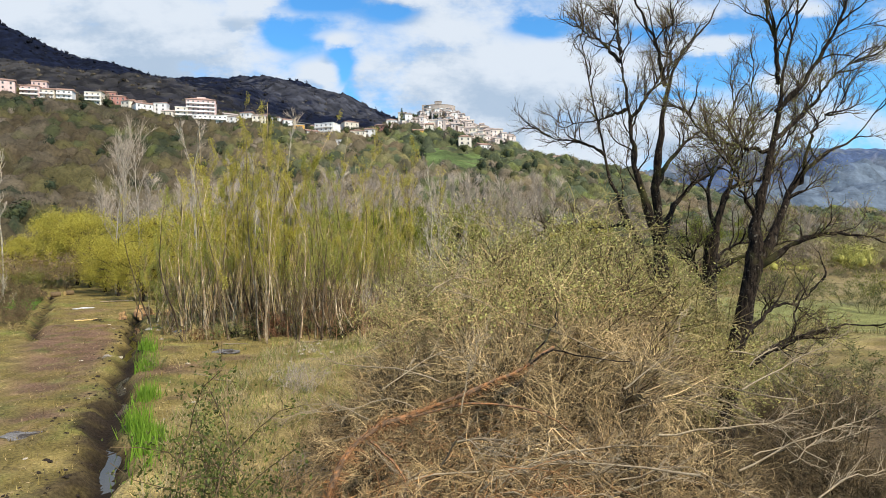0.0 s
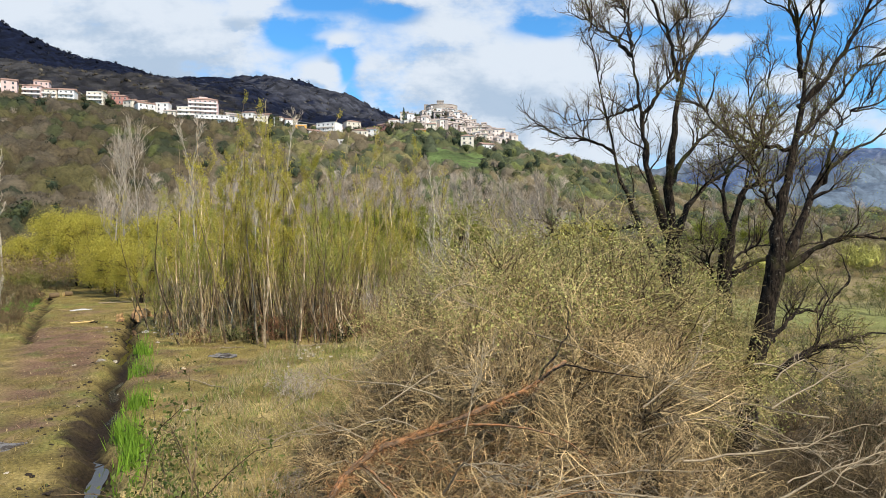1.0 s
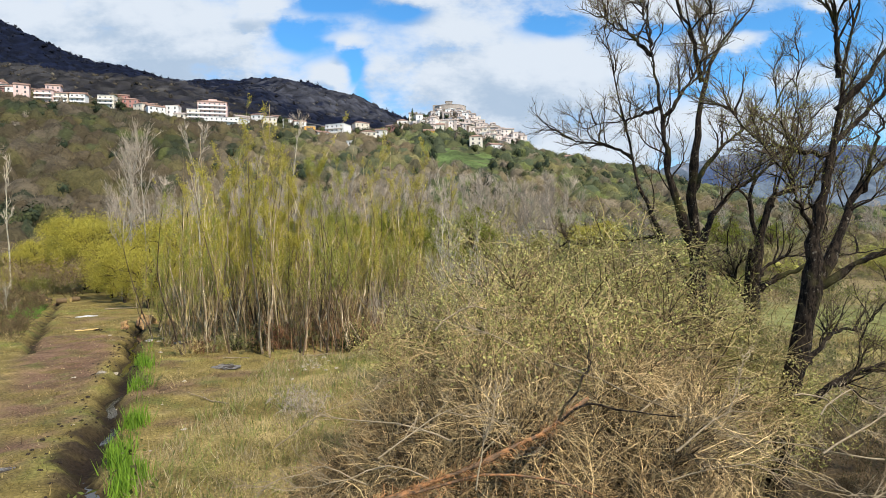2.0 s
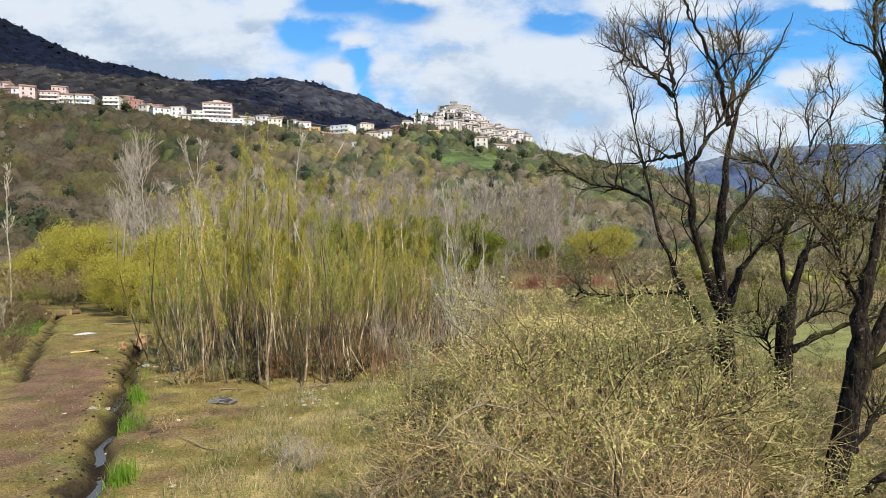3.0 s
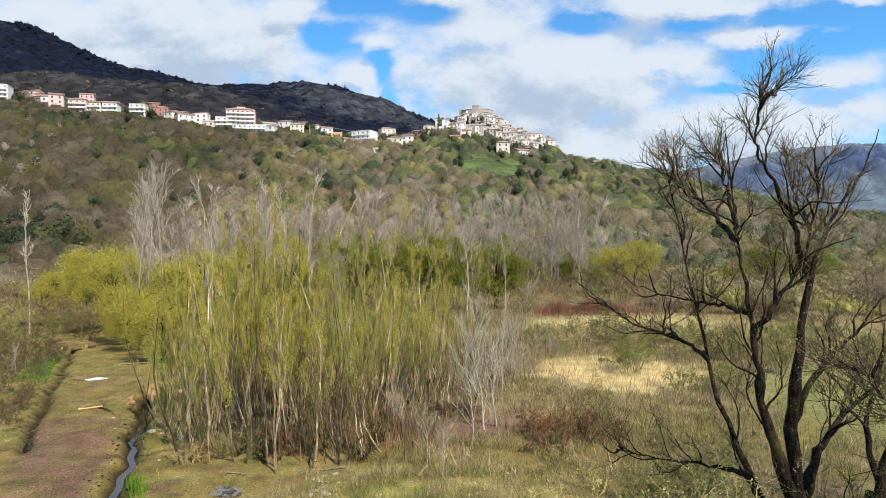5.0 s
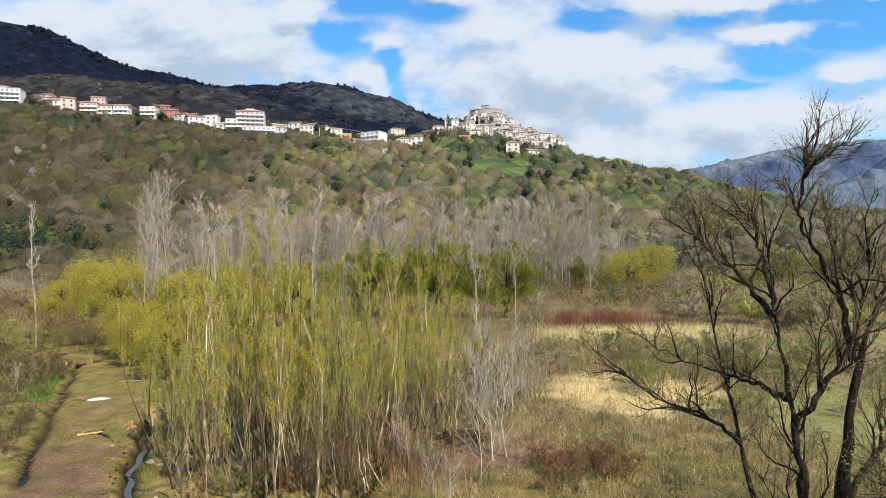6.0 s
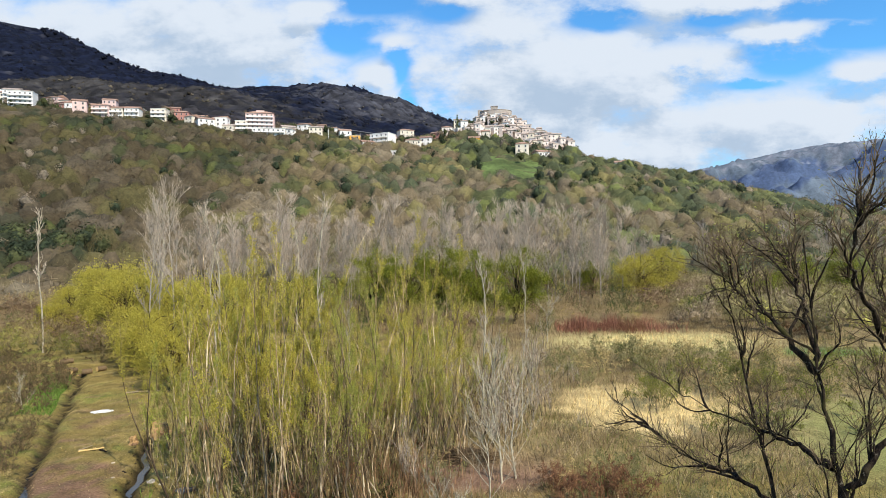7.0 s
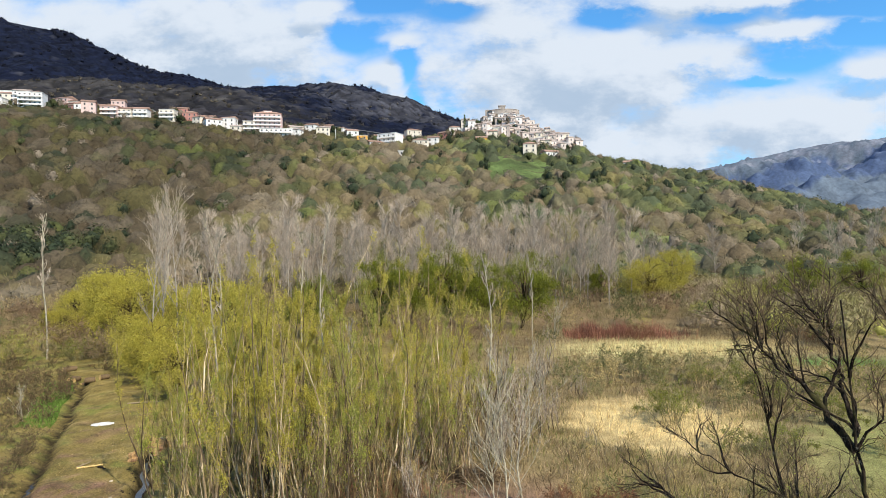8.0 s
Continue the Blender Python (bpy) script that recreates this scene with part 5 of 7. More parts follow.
def bush(seed, height, width, label, group, stem="twig_tan", leaf="leaf_pale", leaves=900, stems=34, fine=2200, name="willow_shrub", leaf_size=0.055, arch=-0.05, leaf_from=0.5, thick=0.022, fine_thick=0.005, twig_len=0.10, inner="", dome=0.58, loose=1.0):
    """A many-stemmed shrub of thin arching twigs with young leaves near the tips."""
    rng = np.random.RandomState(seed)
    ob = thing(name, 0, 0, 0, label, "shrub", group)
    a = rng.uniform(0, 6.28, stems)
    r = np.sqrt(rng.uniform(0, 1, stems)) * width * 0.5
    lines = []
    for i in range(stems):
        foot = np.array((math.cos(a[i]) * r[i] * 0.35, math.sin(a[i]) * r[i] * 0.35, -0.1))
        q = r[i] / (width * 0.5)
        top_h = height * (1 - dome * q ** 2) * rng.uniform(0.66, 1.0)
        top = np.array((math.cos(a[i]) * r[i] * 1.15, math.sin(a[i]) * r[i] * 1.15, top_h))
        mid = foot * 0.5 + top * 0.5 + np.array((0, 0, (0.08 + 0.14 * q) * height)) + rng.normal(0, 0.16, 3)
        lines.append(sway((foot, mid, top), 7, rng, 0.05))
    lines = np.stack(lines)
    half = stems // (4 if stems > 20 else 7)
    for l in lines[:half]:
        part("stem", Bits().tubes(l[None], taper(1, 7, thick, 0.006), 4), M[stem], ob)
    b = grow(rng, lines, fine // 8, height * 0.30, 0.2, 1.0, 0.85 * loose, 0.10, 4, 0.24, arch)
    c = grow(rng, b, fine, height * twig_len, 0.1, 1.0, 0.95 * loose, 0.05, 3 if inner else 2, 0.34, arch)
    canes = Bits().tubes(lines[half:], taper(stems - half, 7, thick * 0.75, 0.005), 3)
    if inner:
        # inner canes take a darker brown, standing for the shade inside the shrub
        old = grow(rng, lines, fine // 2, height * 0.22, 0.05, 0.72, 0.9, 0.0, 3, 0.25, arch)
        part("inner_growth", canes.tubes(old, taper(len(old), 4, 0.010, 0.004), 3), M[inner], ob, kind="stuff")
        twigs = Bits().tubes(b, taper(len(b), 5, 0.0080, 0.003), 3).tubes(c, taper(len(c), 4, fine_thick * 0.8, 0.0015), 3)
    elif fine_thick > 0.02:
        twigs = canes.spikes(b[:, :3], fine_thick * 1.5).spikes(b[:, 2:], fine_thick * 1.2).spikes(c, fine_thick)
    else:
        twigs = canes.tubes(b, taper(len(b), 5, 0.0075, 0.003), 3).spikes(c, fine_thick)
    part("twig_spray", twigs, M[stem], ob, kind="stuff")
    if leaves:
        tips = c.reshape(-1, 3)
        tips = tips[tips[:, 2] > height * leaf_from]
        spots = tips[rng.randint(0, len(tips), leaves)] + rng.normal(0, 0.05, (leaves, 3))
        part("foliage", Bits().leaves(spots, leaf_size, leaf_size * 0.5, rng, 0.2), M[leaf], ob, kind="stuff")
    return ob


def old_willow(seed, foot, trunk, limbs, label, twig_count, leaf_count):
    """An old forked willow: the trunk, its limbs by their courses (x, y, z), then branches and twigs that grow from them."""
    rng = np.random.RandomState(seed)
    ob = thing("old_willow", foot[0], foot[1], foot[2], label, "tree", "old willows by the marsh")
    base = np.array(foot)
    line = sway(np.array(trunk) - base, 9, rng, 0.025)
    radii = np.linspace(1, 0.80, 9)[None] * 0.25
    radii[0, 0] *= 1.35
    part("trunk", Bits().tubes(line[None], radii * (1 + rng.normal(0, 0.05, (1, 9))), 10), M["bark"], ob, soft=True)
    courses = []
    for thick, points in limbs:
        thick = thick * 0.74
        l = sway(np.array(points) - base, 22, rng, 0.022)
        walk_off = np.cumsum(rng.normal(0, 0.014, (22, 3)), axis=0)
        l = l + walk_off - np.linspace(0, 1, 22)[:, None] * walk_off[-1]
        courses.append((thick, l))
        rad = (taper(1, 22, 1.0, 0.0) ** 1.6 * (thick - 0.012) + 0.012) * (1 + rng.normal(0, 0.13, (1, 22)))
        part("limb", Bits().tubes(l[None], rad, 8), M["bark"], ob, soft=True)
    lines = np.stack([l for _, l in courses])
    a = grow(rng, lines, len(limbs) * 12, 1.5, 0.22, 1.0, 0.75, 0.3, 7, 0.22, 0.07, 0.45)
    for l in a:
        part("branch", Bits().tubes(l[None], taper(1, 8, rng.uniform(0.013, 0.034), 0.006), 5), M["bark"], ob)
    both = grow(rng, np.concatenate([lines[:, 9:16], a[:, 1:]]), twig_count // 5, 0.85, 0.1, 1.0, 0.75, 0.22, 4, 0.20, 0.09)
    c = grow(rng, both, int(twig_count * 1.2), 0.46, 0.1, 1.0, 0.7, 0.2, 3, 0.22, 0.08)
    part("twig_spray", Bits().tubes(both, taper(len(both), 5, 0.0095, 0.004), 3).spikes(c[:, :3], 0.0042).spikes(c[:, 2:], 0.0028), M["willow_twig"], ob, kind="stuff")
    spots = c.reshape(-1, 3)
    spots = spots[rng.randint(0, len(spots), leaf_count * 2)] + rng.normal(0, 0.05, (leaf_count * 2, 3))
    part("foliage", Bits().leaves(spots, 0.045, 0.015, rng, 0.4), M["leaf_lime"], ob, kind="stuff")
    return ob


def make_old_willows():
    # the forked willow beside the thicket
    old_willow(3, (6.9, 16.9, 0.0), ((6.9, 16.9, -0.1), (7.0, 16.9, 2.2), (6.87, 16.9, 4.4), (6.76, 16.9, 6.0)), (
        (0.21, ((6.78, 16.9, 5.6), (6.3, 16.8, 6.75), (6.0, 16.8, 7.8), (5.94, 16.9, 8.8), (5.83, 17.1, 10.1), (5.78, 17.3, 11.3), (5.6, 17.3, 13.2))),
        (0.21, ((6.76, 16.9, 5.8), (6.68, 17.0, 7.4), (6.8, 17.0, 8.7), (7.13, 17.1, 10.4), (7.9, 17.5, 11.5), (8.8, 18.0, 12.3), (9.4, 18.3, 13.4))),
        (0.10, ((7.1, 17.1, 10.2), (6.79, 16.8, 11.2), (6.06, 16.3, 12.2), (5.6, 15.96, 12.8), (5.6, 15.8, 13.6))),
        (0.17, ((7.0, 16.8, 3.0), (6.51, 17.0, 4.9), (6.04, 17.4, 6.2), (5.73, 18.1, 7.7), (5.61, 18.5, 8.9), (5.43, 18.9, 10.5), (5.1, 19.3, 12.5))),
        (0.16, ((6.85, 16.9, 5.5), (7.3, 17.1, 6.5), (8.0, 17.4, 7.2), (9.4, 18.0, 8.0), (10.3, 18.3, 9.4), (10.5, 18.4, 11.4))),
        (0.13, ((6.72, 17.0, 7.1), (7.1, 17.2, 7.8), (7.98, 17.5, 8.65), (8.9, 17.7, 9.25), (9.9, 18.0, 9.4))),
        (0.09, ((5.9, 17.1, 9.5), (5.86, 18.2, 9.6), (5.5, 19.3, 9.6), (4.66, 20.7, 9.85))),
        (0.08, ((5.62, 18.3, 8.3), (5.07, 18.8, 8.8), (4.37, 19.2, 8.95), (3.43, 20.0, 9.6))),
        (0.08, ((6.06, 17.4, 6.1), (5.67, 18.0, 6.1), (4.97, 18.6, 5.95), (3.82, 19.4, 5.95))),
        (0.10, ((5.93, 16.9, 9.1), (6.45, 16.9, 9.8), (7.0, 16.9, 10.8), (7.3, 16.8, 12.4))),
        (0.09, ((5.79, 17.3, 11.0), (5.46, 17.8, 11.7), (5.07, 18.3, 12.2), (4.75, 18.8, 12.7))),
        (0.07, ((7.13, 17.1, 10.4), (7.6, 17.9, 11.3), (7.9, 18.9, 11.9), (8.0, 19.6, 12.9))),
        (0.07, ((5.78, 17.3, 11.2), (5.9, 17.9, 12.0), (5.75, 18.2, 12.9))),
    ), "old forked willow, nearly bare, with dark mossy bark", 5800, 2200)
    # its neighbour
    old_willow(5, (8.6, 17.4, 0.0), ((8.6, 17.4, -0.1), (8.55, 17.4, 2.2), (8.5, 17.3, 4.2), (8.62, 17.3, 5.7)), (
        (0.17, ((8.6, 17.3, 5.5), (9.0, 17.3, 6.9), (9.7, 17.4, 7.3), (10.6, 17.5, 7.7), (11.6, 17.8, 8.8))),
        (0.14, ((8.55, 17.3, 4.6), (9.4, 17.0, 5.1), (10.4, 16.8, 5.5), (11.6, 16.6, 5.7))),
        (0.11, ((8.7, 17.3, 5.9), (8.55, 17.5, 7.1), (8.95, 17.7, 8.1), (9.5, 17.9, 9.3), (9.7, 18.2, 10.6))),
        (0.09, ((8.55, 17.3, 4.9), (9.5, 17.7, 5.4), (10.5, 18.1, 5.6), (11.3, 18.4, 6.2))),
        (0.08, ((8.5, 17.3, 4.0), (7.9, 16.9, 4.8), (7.5, 16.6, 5.7))),
        (0.08, ((9.0, 17.3, 6.8), (9.3, 17.1, 7.9), (9.9, 16.9, 9.2))),
        (0.07, ((10.4, 17.5, 7.6), (10.9, 17.3, 8.8), (11.2, 17.1, 10.3))),
    ), "leaning willow with crooked limbs beside its larger neighbour", 3200, 3600)
    # the large leaning willow at the edge of the brush
    old_willow(7, (6.9, 13.6, 0.0), ((6.9, 13.6, -0.1), (7.05, 13.6, 1.4), (7.4, 13.7, 3.1), (7.72, 13.7, 4.2), (7.86, 13.7, 5.3)), (
        (0.22, ((7.84, 13.7, 5.0), (7.88, 13.7, 6.0), (8.07, 13.7, 6.9), (8.43, 13.8, 8.3), (8.7, 13.9, 9.6), (9.2, 14.1, 11.2), (9.3, 14.3, 13.0))),
        (0.20, ((7.75, 13.7, 4.4), (8.6, 13.9, 6.0), (9.3, 14.2, 7.0), (10.3, 14.5, 7.8), (11.1, 14.7, 8.2), (12.4, 15.0, 9.6))),
        (0.14, ((7.85, 13.7, 4.8), (8.9, 13.4, 5.6), (10.0, 13.2, 5.7), (11.2, 13.0, 5.3))),
        (0.15, ((7.1, 13.6, 2.0), (8.1, 13.5, 2.9), (9.0, 13.5, 3.3), (10.0, 13.6, 3.5), (11.2, 13.8, 3.4))),
        (0.10, ((7.6, 13.7, 3.2), (8.6, 14.2, 3.8), (9.6, 14.6, 4.0), (10.4, 14.9, 4.6))),
        (0.11, ((8.5, 13.8, 8.7), (9.3, 13.6, 9.8), (10.0, 13.5, 11.2), (10.3, 13.4, 12.6))),
        (0.11, ((8.4, 13.8, 8.0), (9.3, 14.1, 8.7), (10.4, 14.5, 9.8), (11.3, 14.7, 10.3))),
        (0.09, ((8.3, 13.8, 7.7), (7.7, 14.0, 7.9), (7.0, 14.2, 8.2), (6.4, 14.3, 8.9))),
        (0.08, ((8.6, 13.9, 9.4), (8.4, 13.7, 10.4), (8.15, 13.6, 11.4), (8.2, 13.5, 12.6))),
        (0.08, ((9.3, 14.2, 7.0), (9.5, 14.0, 8.2), (10.2, 13.8, 9.0))),
        (0.08, ((7.9, 13.7, 6.2), (7.4, 13.4, 6.9), (7.1, 13.2, 7.9))),
    ), "large leaning old willow with heavy dark limbs", 5000, 5200)


make_old_willows()


def make_brush():
    rng = random.Random(21)
    group = "willow brush around the old trees"
    tan = [bush(31 + i, 5.0, 4.4, "dense tan willow brush, nearly bare", group, "twig_tan" if i != 1 else "dead_tan", "leaf_pale", 1500, 40, 3600, fine_thick=0.0042, twig_len=0.17, leaf_from=0.75, leaf_size=0.06, inner="cane_shaded") for i in range(3)]
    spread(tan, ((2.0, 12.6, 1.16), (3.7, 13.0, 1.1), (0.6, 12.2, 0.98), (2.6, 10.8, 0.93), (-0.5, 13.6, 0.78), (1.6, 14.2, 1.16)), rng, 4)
    leafing = [bush(35 + i, 5.0, 4.2, "dense willow brush with pale young leaves on top", group, "twig_olive", "leaf_pale", 4600, 40, 2800, fine_thick=0.0045, twig_len=0.13, leaf_from=0.62, leaf_size=0.046, inner="cane_shaded") for i in range(2)]
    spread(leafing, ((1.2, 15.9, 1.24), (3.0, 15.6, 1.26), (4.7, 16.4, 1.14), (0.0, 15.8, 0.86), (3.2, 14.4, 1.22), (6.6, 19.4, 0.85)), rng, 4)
    bare = [bush(41 + i, 3.2, 3.4, "tangle of bare straw-coloured brush and dead canes", "bare brush beside the thicket", ("twig_tan", "dead_tan", "twig_tan")[i], "", 0, 40, 2600, name="brush_tangle", arch=-0.20, twig_len=0.20, fine_thick=0.0042, inner="cane_shaded") for i in range(3)]
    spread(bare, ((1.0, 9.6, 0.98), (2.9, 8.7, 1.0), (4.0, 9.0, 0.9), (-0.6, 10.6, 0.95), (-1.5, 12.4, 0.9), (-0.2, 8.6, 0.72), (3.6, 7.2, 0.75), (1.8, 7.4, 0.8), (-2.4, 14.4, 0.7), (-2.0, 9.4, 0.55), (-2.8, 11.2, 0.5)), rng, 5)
    # the same tangle in darker brown, for the shade under the willows
    shaded = [bush(45 + i, 3.2, 3.4, "tangle of dead brush and canes under the willows, darkened for shade", "bare brush beside the thicket", "cane_mid", "", 0, 40, 2600, name="brush_tangle", arch=-0.20, twig_len=0.20, fine_thick=0.0042, inner="cane_shaded") for i in range(2)]
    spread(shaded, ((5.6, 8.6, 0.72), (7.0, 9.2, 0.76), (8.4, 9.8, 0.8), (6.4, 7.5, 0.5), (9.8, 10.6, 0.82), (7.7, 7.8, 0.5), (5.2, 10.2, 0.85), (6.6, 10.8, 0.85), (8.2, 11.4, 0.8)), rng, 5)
    dark = [bush(81 + i, 4.4, 3.0, "dark tangle of bare brambles and ivy", "dark brambles under the willows", "dark_cane", "ivy", (1500, 700)[i], 34, 1600, name="bramble", arch=-0.1, leaf_from=0.1, leaf_size=0.06) for i in range(2)]
    spread(dark, ((9.5, 12.9, 0.71), (7.4, 15.0, 0.51), (8.0, 18.8, 0.64), (6.4, 16.0, 0.59), (9.6, 18.4, 0.5), (10.6, 16.2, 0.53), (8.8, 20.4, 0.43), (5.2, 12.8, 0.72), (4.6, 11.0, 0.63), (5.8, 13.6, 0.72), (5.4, 8.8, 0.53), (6.4, 7.2, 0.39), (4.9, 7.4, 0.36), (8.4, 12.4, 0.38), (9.2, 13.6, 0.5), (7.6, 11.2, 0.53), (10.4, 14.6, 0.62), (6.6, 9.6, 0.59), (11.6, 12.6, 0.62), (12.6, 11.0, 0.59), (10.0, 11.6, 0.43), (7.4, 10.2, 0.53), (9.0, 9.8, 0.38), (11.0, 9.0, 0.38), (6.0, 10.4, 0.56), (8.6, 12.0, 0.43), (6.2, 8.2, 0.42), (8.0, 7.8, 0.41), (9.8, 7.6, 0.3), (7.0, 11.6, 0.58), (5.8, 11.8, 0.63), (9.4, 11.0, 0.46), (10.8, 10.4, 0.43), (7.2, 9.0, 0.51), (13.4, 13.0, 0.68), (4.4, 9.8, 0.51), (9.6, 16.4, 0.5), (10.8, 17.6, 0.5), (8.2, 16.0, 0.53), (9.0, 14.4, 0.53), (12.0, 16.0, 0.5), (7.6, 17.8, 0.64), (6.2, 17.6, 0.59)), rng, 5)
    leafy = [bush(51 + i, 4.6, 2.6, "upright shrub in pale yellow-green leaf", "leafing shrubs under the willows", "twig_olive", "leaf_pale", 4600, 24, 1800, leaf_size=0.066, leaf_from=0.3) for i in range(2)]
    spread(leafy, ((6.3, 14.8, 1.12), (5.3, 15.5, 1.1), (7.7, 15.8, 0.95), (4.0, 18.0, 1.05), (2.4, 17.6, 1.12), (6.0, 13.8, 0.98)), rng, 4)
    low = [bush(61 + i, 1.6, 2.4, "low grey-green brush in dry grass", "low brush on the meadow", "twig_olive" if i else "twig_grey", "leaf_lime", 300, 30, 900, thick=0.012, leaf_from=0.2, leaf_size=0.06) for i in range(3)]
    spots = [(rng.uniform(-6, 1.5), rng.uniform(13, 24), rng.uniform(0.5, 1.05)) for _ in range(20)] + [(rng.uniform(0, 8), rng.uniform(20, 33), rng.uniform(0.5, 1.15)) for _ in range(24)]
    spread(low, spots, rng, 6)
    # a young leafy bush right under the start of the way
    spread([bush(71, 4.75, 1.5, "slender young bush with small dark green leaves", "", "fork_wood", "leaf_moss", 7500, 18, 1300, name="young_bush", leaf_size=0.047, leaf_from=0.42, thick=0.012, fine_thick=0.003, twig_len=0.07)], ((-2.1, 4.6, 1.0),), rng, 1)


make_brush()


def make_dead_wood():
    rng = np.random.RandomState(77)
    # fallen branch that lies arched over the brush
    ob = thing("fallen_branch", -1.6, 7.6, 1.9, "fallen dead branch with peeling rust-coloured bark", "branch", "dead branches over the brush")
    base = np.array((-1.6, 7.6, 1.9))
    main = sway(np.array(((-1.75, 7.5, 1.5), (-1.55, 7.65, 2.2), (-1.1, 8.2, 2.78), (-0.45, 8.5, 2.93), (0.65, 8.7, 3.28), (1.5, 9.2, 3.55), (2.0, 9.6, 3.75))) - base, 18, rng, 0.025)
    part("bough", Bits().tubes(main[None], taper(1, 18, 0.055, 0.018) * (1 + rng.normal(0, 0.22, (1, 18))), 7), M["rust_bark"], ob, soft=True)
    for points in (((-0.45, 8.5, 2.9), (0.5, 8.6, 3.05), (1.4, 8.6, 2.95), (2.0, 8.7, 2.6), (2.35, 8.7, 2.2)), ((1.45, 9.2, 3.5), (1.9, 9.3, 3.72), (2.6, 9.4, 3.6), (3.3, 9.5, 3.5)), ((1.5, 9.2, 3.55), (2.0, 9.8, 4.0), (2.25, 10.4, 4.2), (2.3, 10.8, 4.5)), ((-1.1, 8.2, 2.75), (-0.7, 8.0, 2.35), (-0.4, 7.9, 1.8))):
        l = sway(np.array(points) - base, 10, rng, 0.02)
        part("side_branch", Bits().tubes(l[None], taper(1, 10, 0.020, 0.008), 6), M["bark"] if points[0][0] > 1 else M["rust_bark"], ob, soft=True)
    twigs = grow(rng, main[None], 900, 0.24, 0.02, 0.9, 1.0, -0.25, 4, 0.4, -0.18)
    part("peeling_bark", Bits().tubes(twigs, taper(len(twigs), 5, 0.006, 0.003), 3), M["dead_red"], ob, kind="stuff")
    # pale bare branches lying on the brush
    strewn = []
    for _ in range(34):
        x, y = rng.uniform(-2.2, 7.0), rng.uniform(6.6, 12.0)
        z = (1.0 + 0.33 * (y - 6)) * rng.uniform(0.85, 1.2) * (1.25 - 0.05 * abs(x - 1.0)) + 0.35
        turn, long = rng.choice((0.0, 3.14)) + rng.normal(0, 0.5), rng.uniform(0.8, 2.0)
        d = np.array((math.cos(turn), math.sin(turn), rng.normal(0.1, 0.28))) * long
        lift = np.array((0, 0, rng.uniform(0.0, 0.3)))
        strewn.append(tuple(tuple(np.array((x, y, z)) + q) for q in (-d * 0.5, lift, d * 0.6 - lift * 0.5, d * 1.1 - lift * 1.2)))
    for name_points in (((-0.9, 8.6, 3.3), (0.0, 9.0, 3.75), (0.9, 9.3, 3.5)), ((0.3, 8.3, 3.0), (0.5, 8.6, 3.7), (0.75, 8.8, 4.2)), ((0.2, 7.0, 2.15), (0.9, 7.1, 2.55), (1.9, 7.3, 2.75)), ((3.2, 8.0, 2.7), (4.6, 8.2, 2.75), (6.2, 8.4, 3.0)), ((4.2, 7.6, 2.3), (5.4, 7.8, 2.7), (6.6, 8.2, 2.85)), ((3.1, 9.2, 3.1), (3.9, 9.4, 3.6), (4.3, 9.7, 4.3)), ((-1.4, 7.3, 1.9), (-0.6, 7.4, 2.05), (0.2, 7.5, 1.9)), ((5.0, 9.0, 3.1), (6.2, 9.4, 3.5), (7.4, 9.8, 3.9))) + tuple(strewn):
        p = np.array(name_points)
        b = thing("dry_branch", p[0][0], p[0][1], p[0][2], "pale dry branch with bare side twigs on the brush", "branch", "dead branches over the brush")
        l = sway(p - p[0], 9, rng, 0.025)
        part("stem", Bits().tubes(l[None], taper(1, 9, rng.uniform(0.011, 0.022), 0.004), 5), M["pale_bark"], b, soft=True)
        t = grow(rng, l[None], 16, 0.6, 0.2, 1.0, 0.6, 0.15, 4, 0.16)
        f = grow(rng, t, 40, 0.25, 0.2, 1.0, 0.6, 0.1, 3, 0.16)
        part("twig_spray", Bits().tubes(t, taper(16, 5, 0.006, 0.003), 3).tubes(f, taper(40, 4, 0.0035, 0.002), 3), M["pale_bark"], b, kind="stuff")
    # the mass of dead canes and grass under the branch
    n = 4200
    x, y = rng.normal(1.0, 2.3, n), rng.uniform(6.2, 10.4, n)
    h = 2.55 * np.exp(-((x - 0.8) / 3.6) ** 2) * (0.75 + 0.25 * np.sin(y * 2.1)) + 0.2
    start = np.stack([x, y, h * rng.uniform(0.5, 1.05, n)], -1)
    d = rng.normal(size=(n, 3)) * (1, 1, 0.5) + (0, -0.1, -0.1)
    d /= np.linalg.norm(d, axis=1, keepdims=True)
    pts = [start]
    step = rng.uniform(0.12, 0.3, n)[:, None]
    for _ in range(4):
        pts.append(pts[-1] + d * step)
        d = d + rng.normal(0, 0.18, (n, 3)) + (0, 0, -0.22)
        d /= np.linalg.norm(d, axis=1, keepdims=True)
    lines = np.stack(pts, 1)
    red = rng.uniform(size=n) < 0.14 + 0.35 * np.exp(-((x + 0.9) / 0.7) ** 2) + 0.6 * np.exp(-((x - 1.5) / 0.35) ** 2 - ((y - 7.0) / 0.8) ** 2)
    for pick, mat, label in ((~red, "dead_tan", "dry straw-coloured canes and grass heaped under the branch"), (red, "dead_red", "rusty dead fern and cane heaped under the branch")):
        ob = new("dead_cane_heap", Bits().tubes(lines[pick], taper(int(pick.sum()), 5, 0.0075, 0.003), 3).mesh("dead_cane_heap", M[mat]))
        tagged(ob, label, "dead plants", kind="stuff")


make_dead_wood()


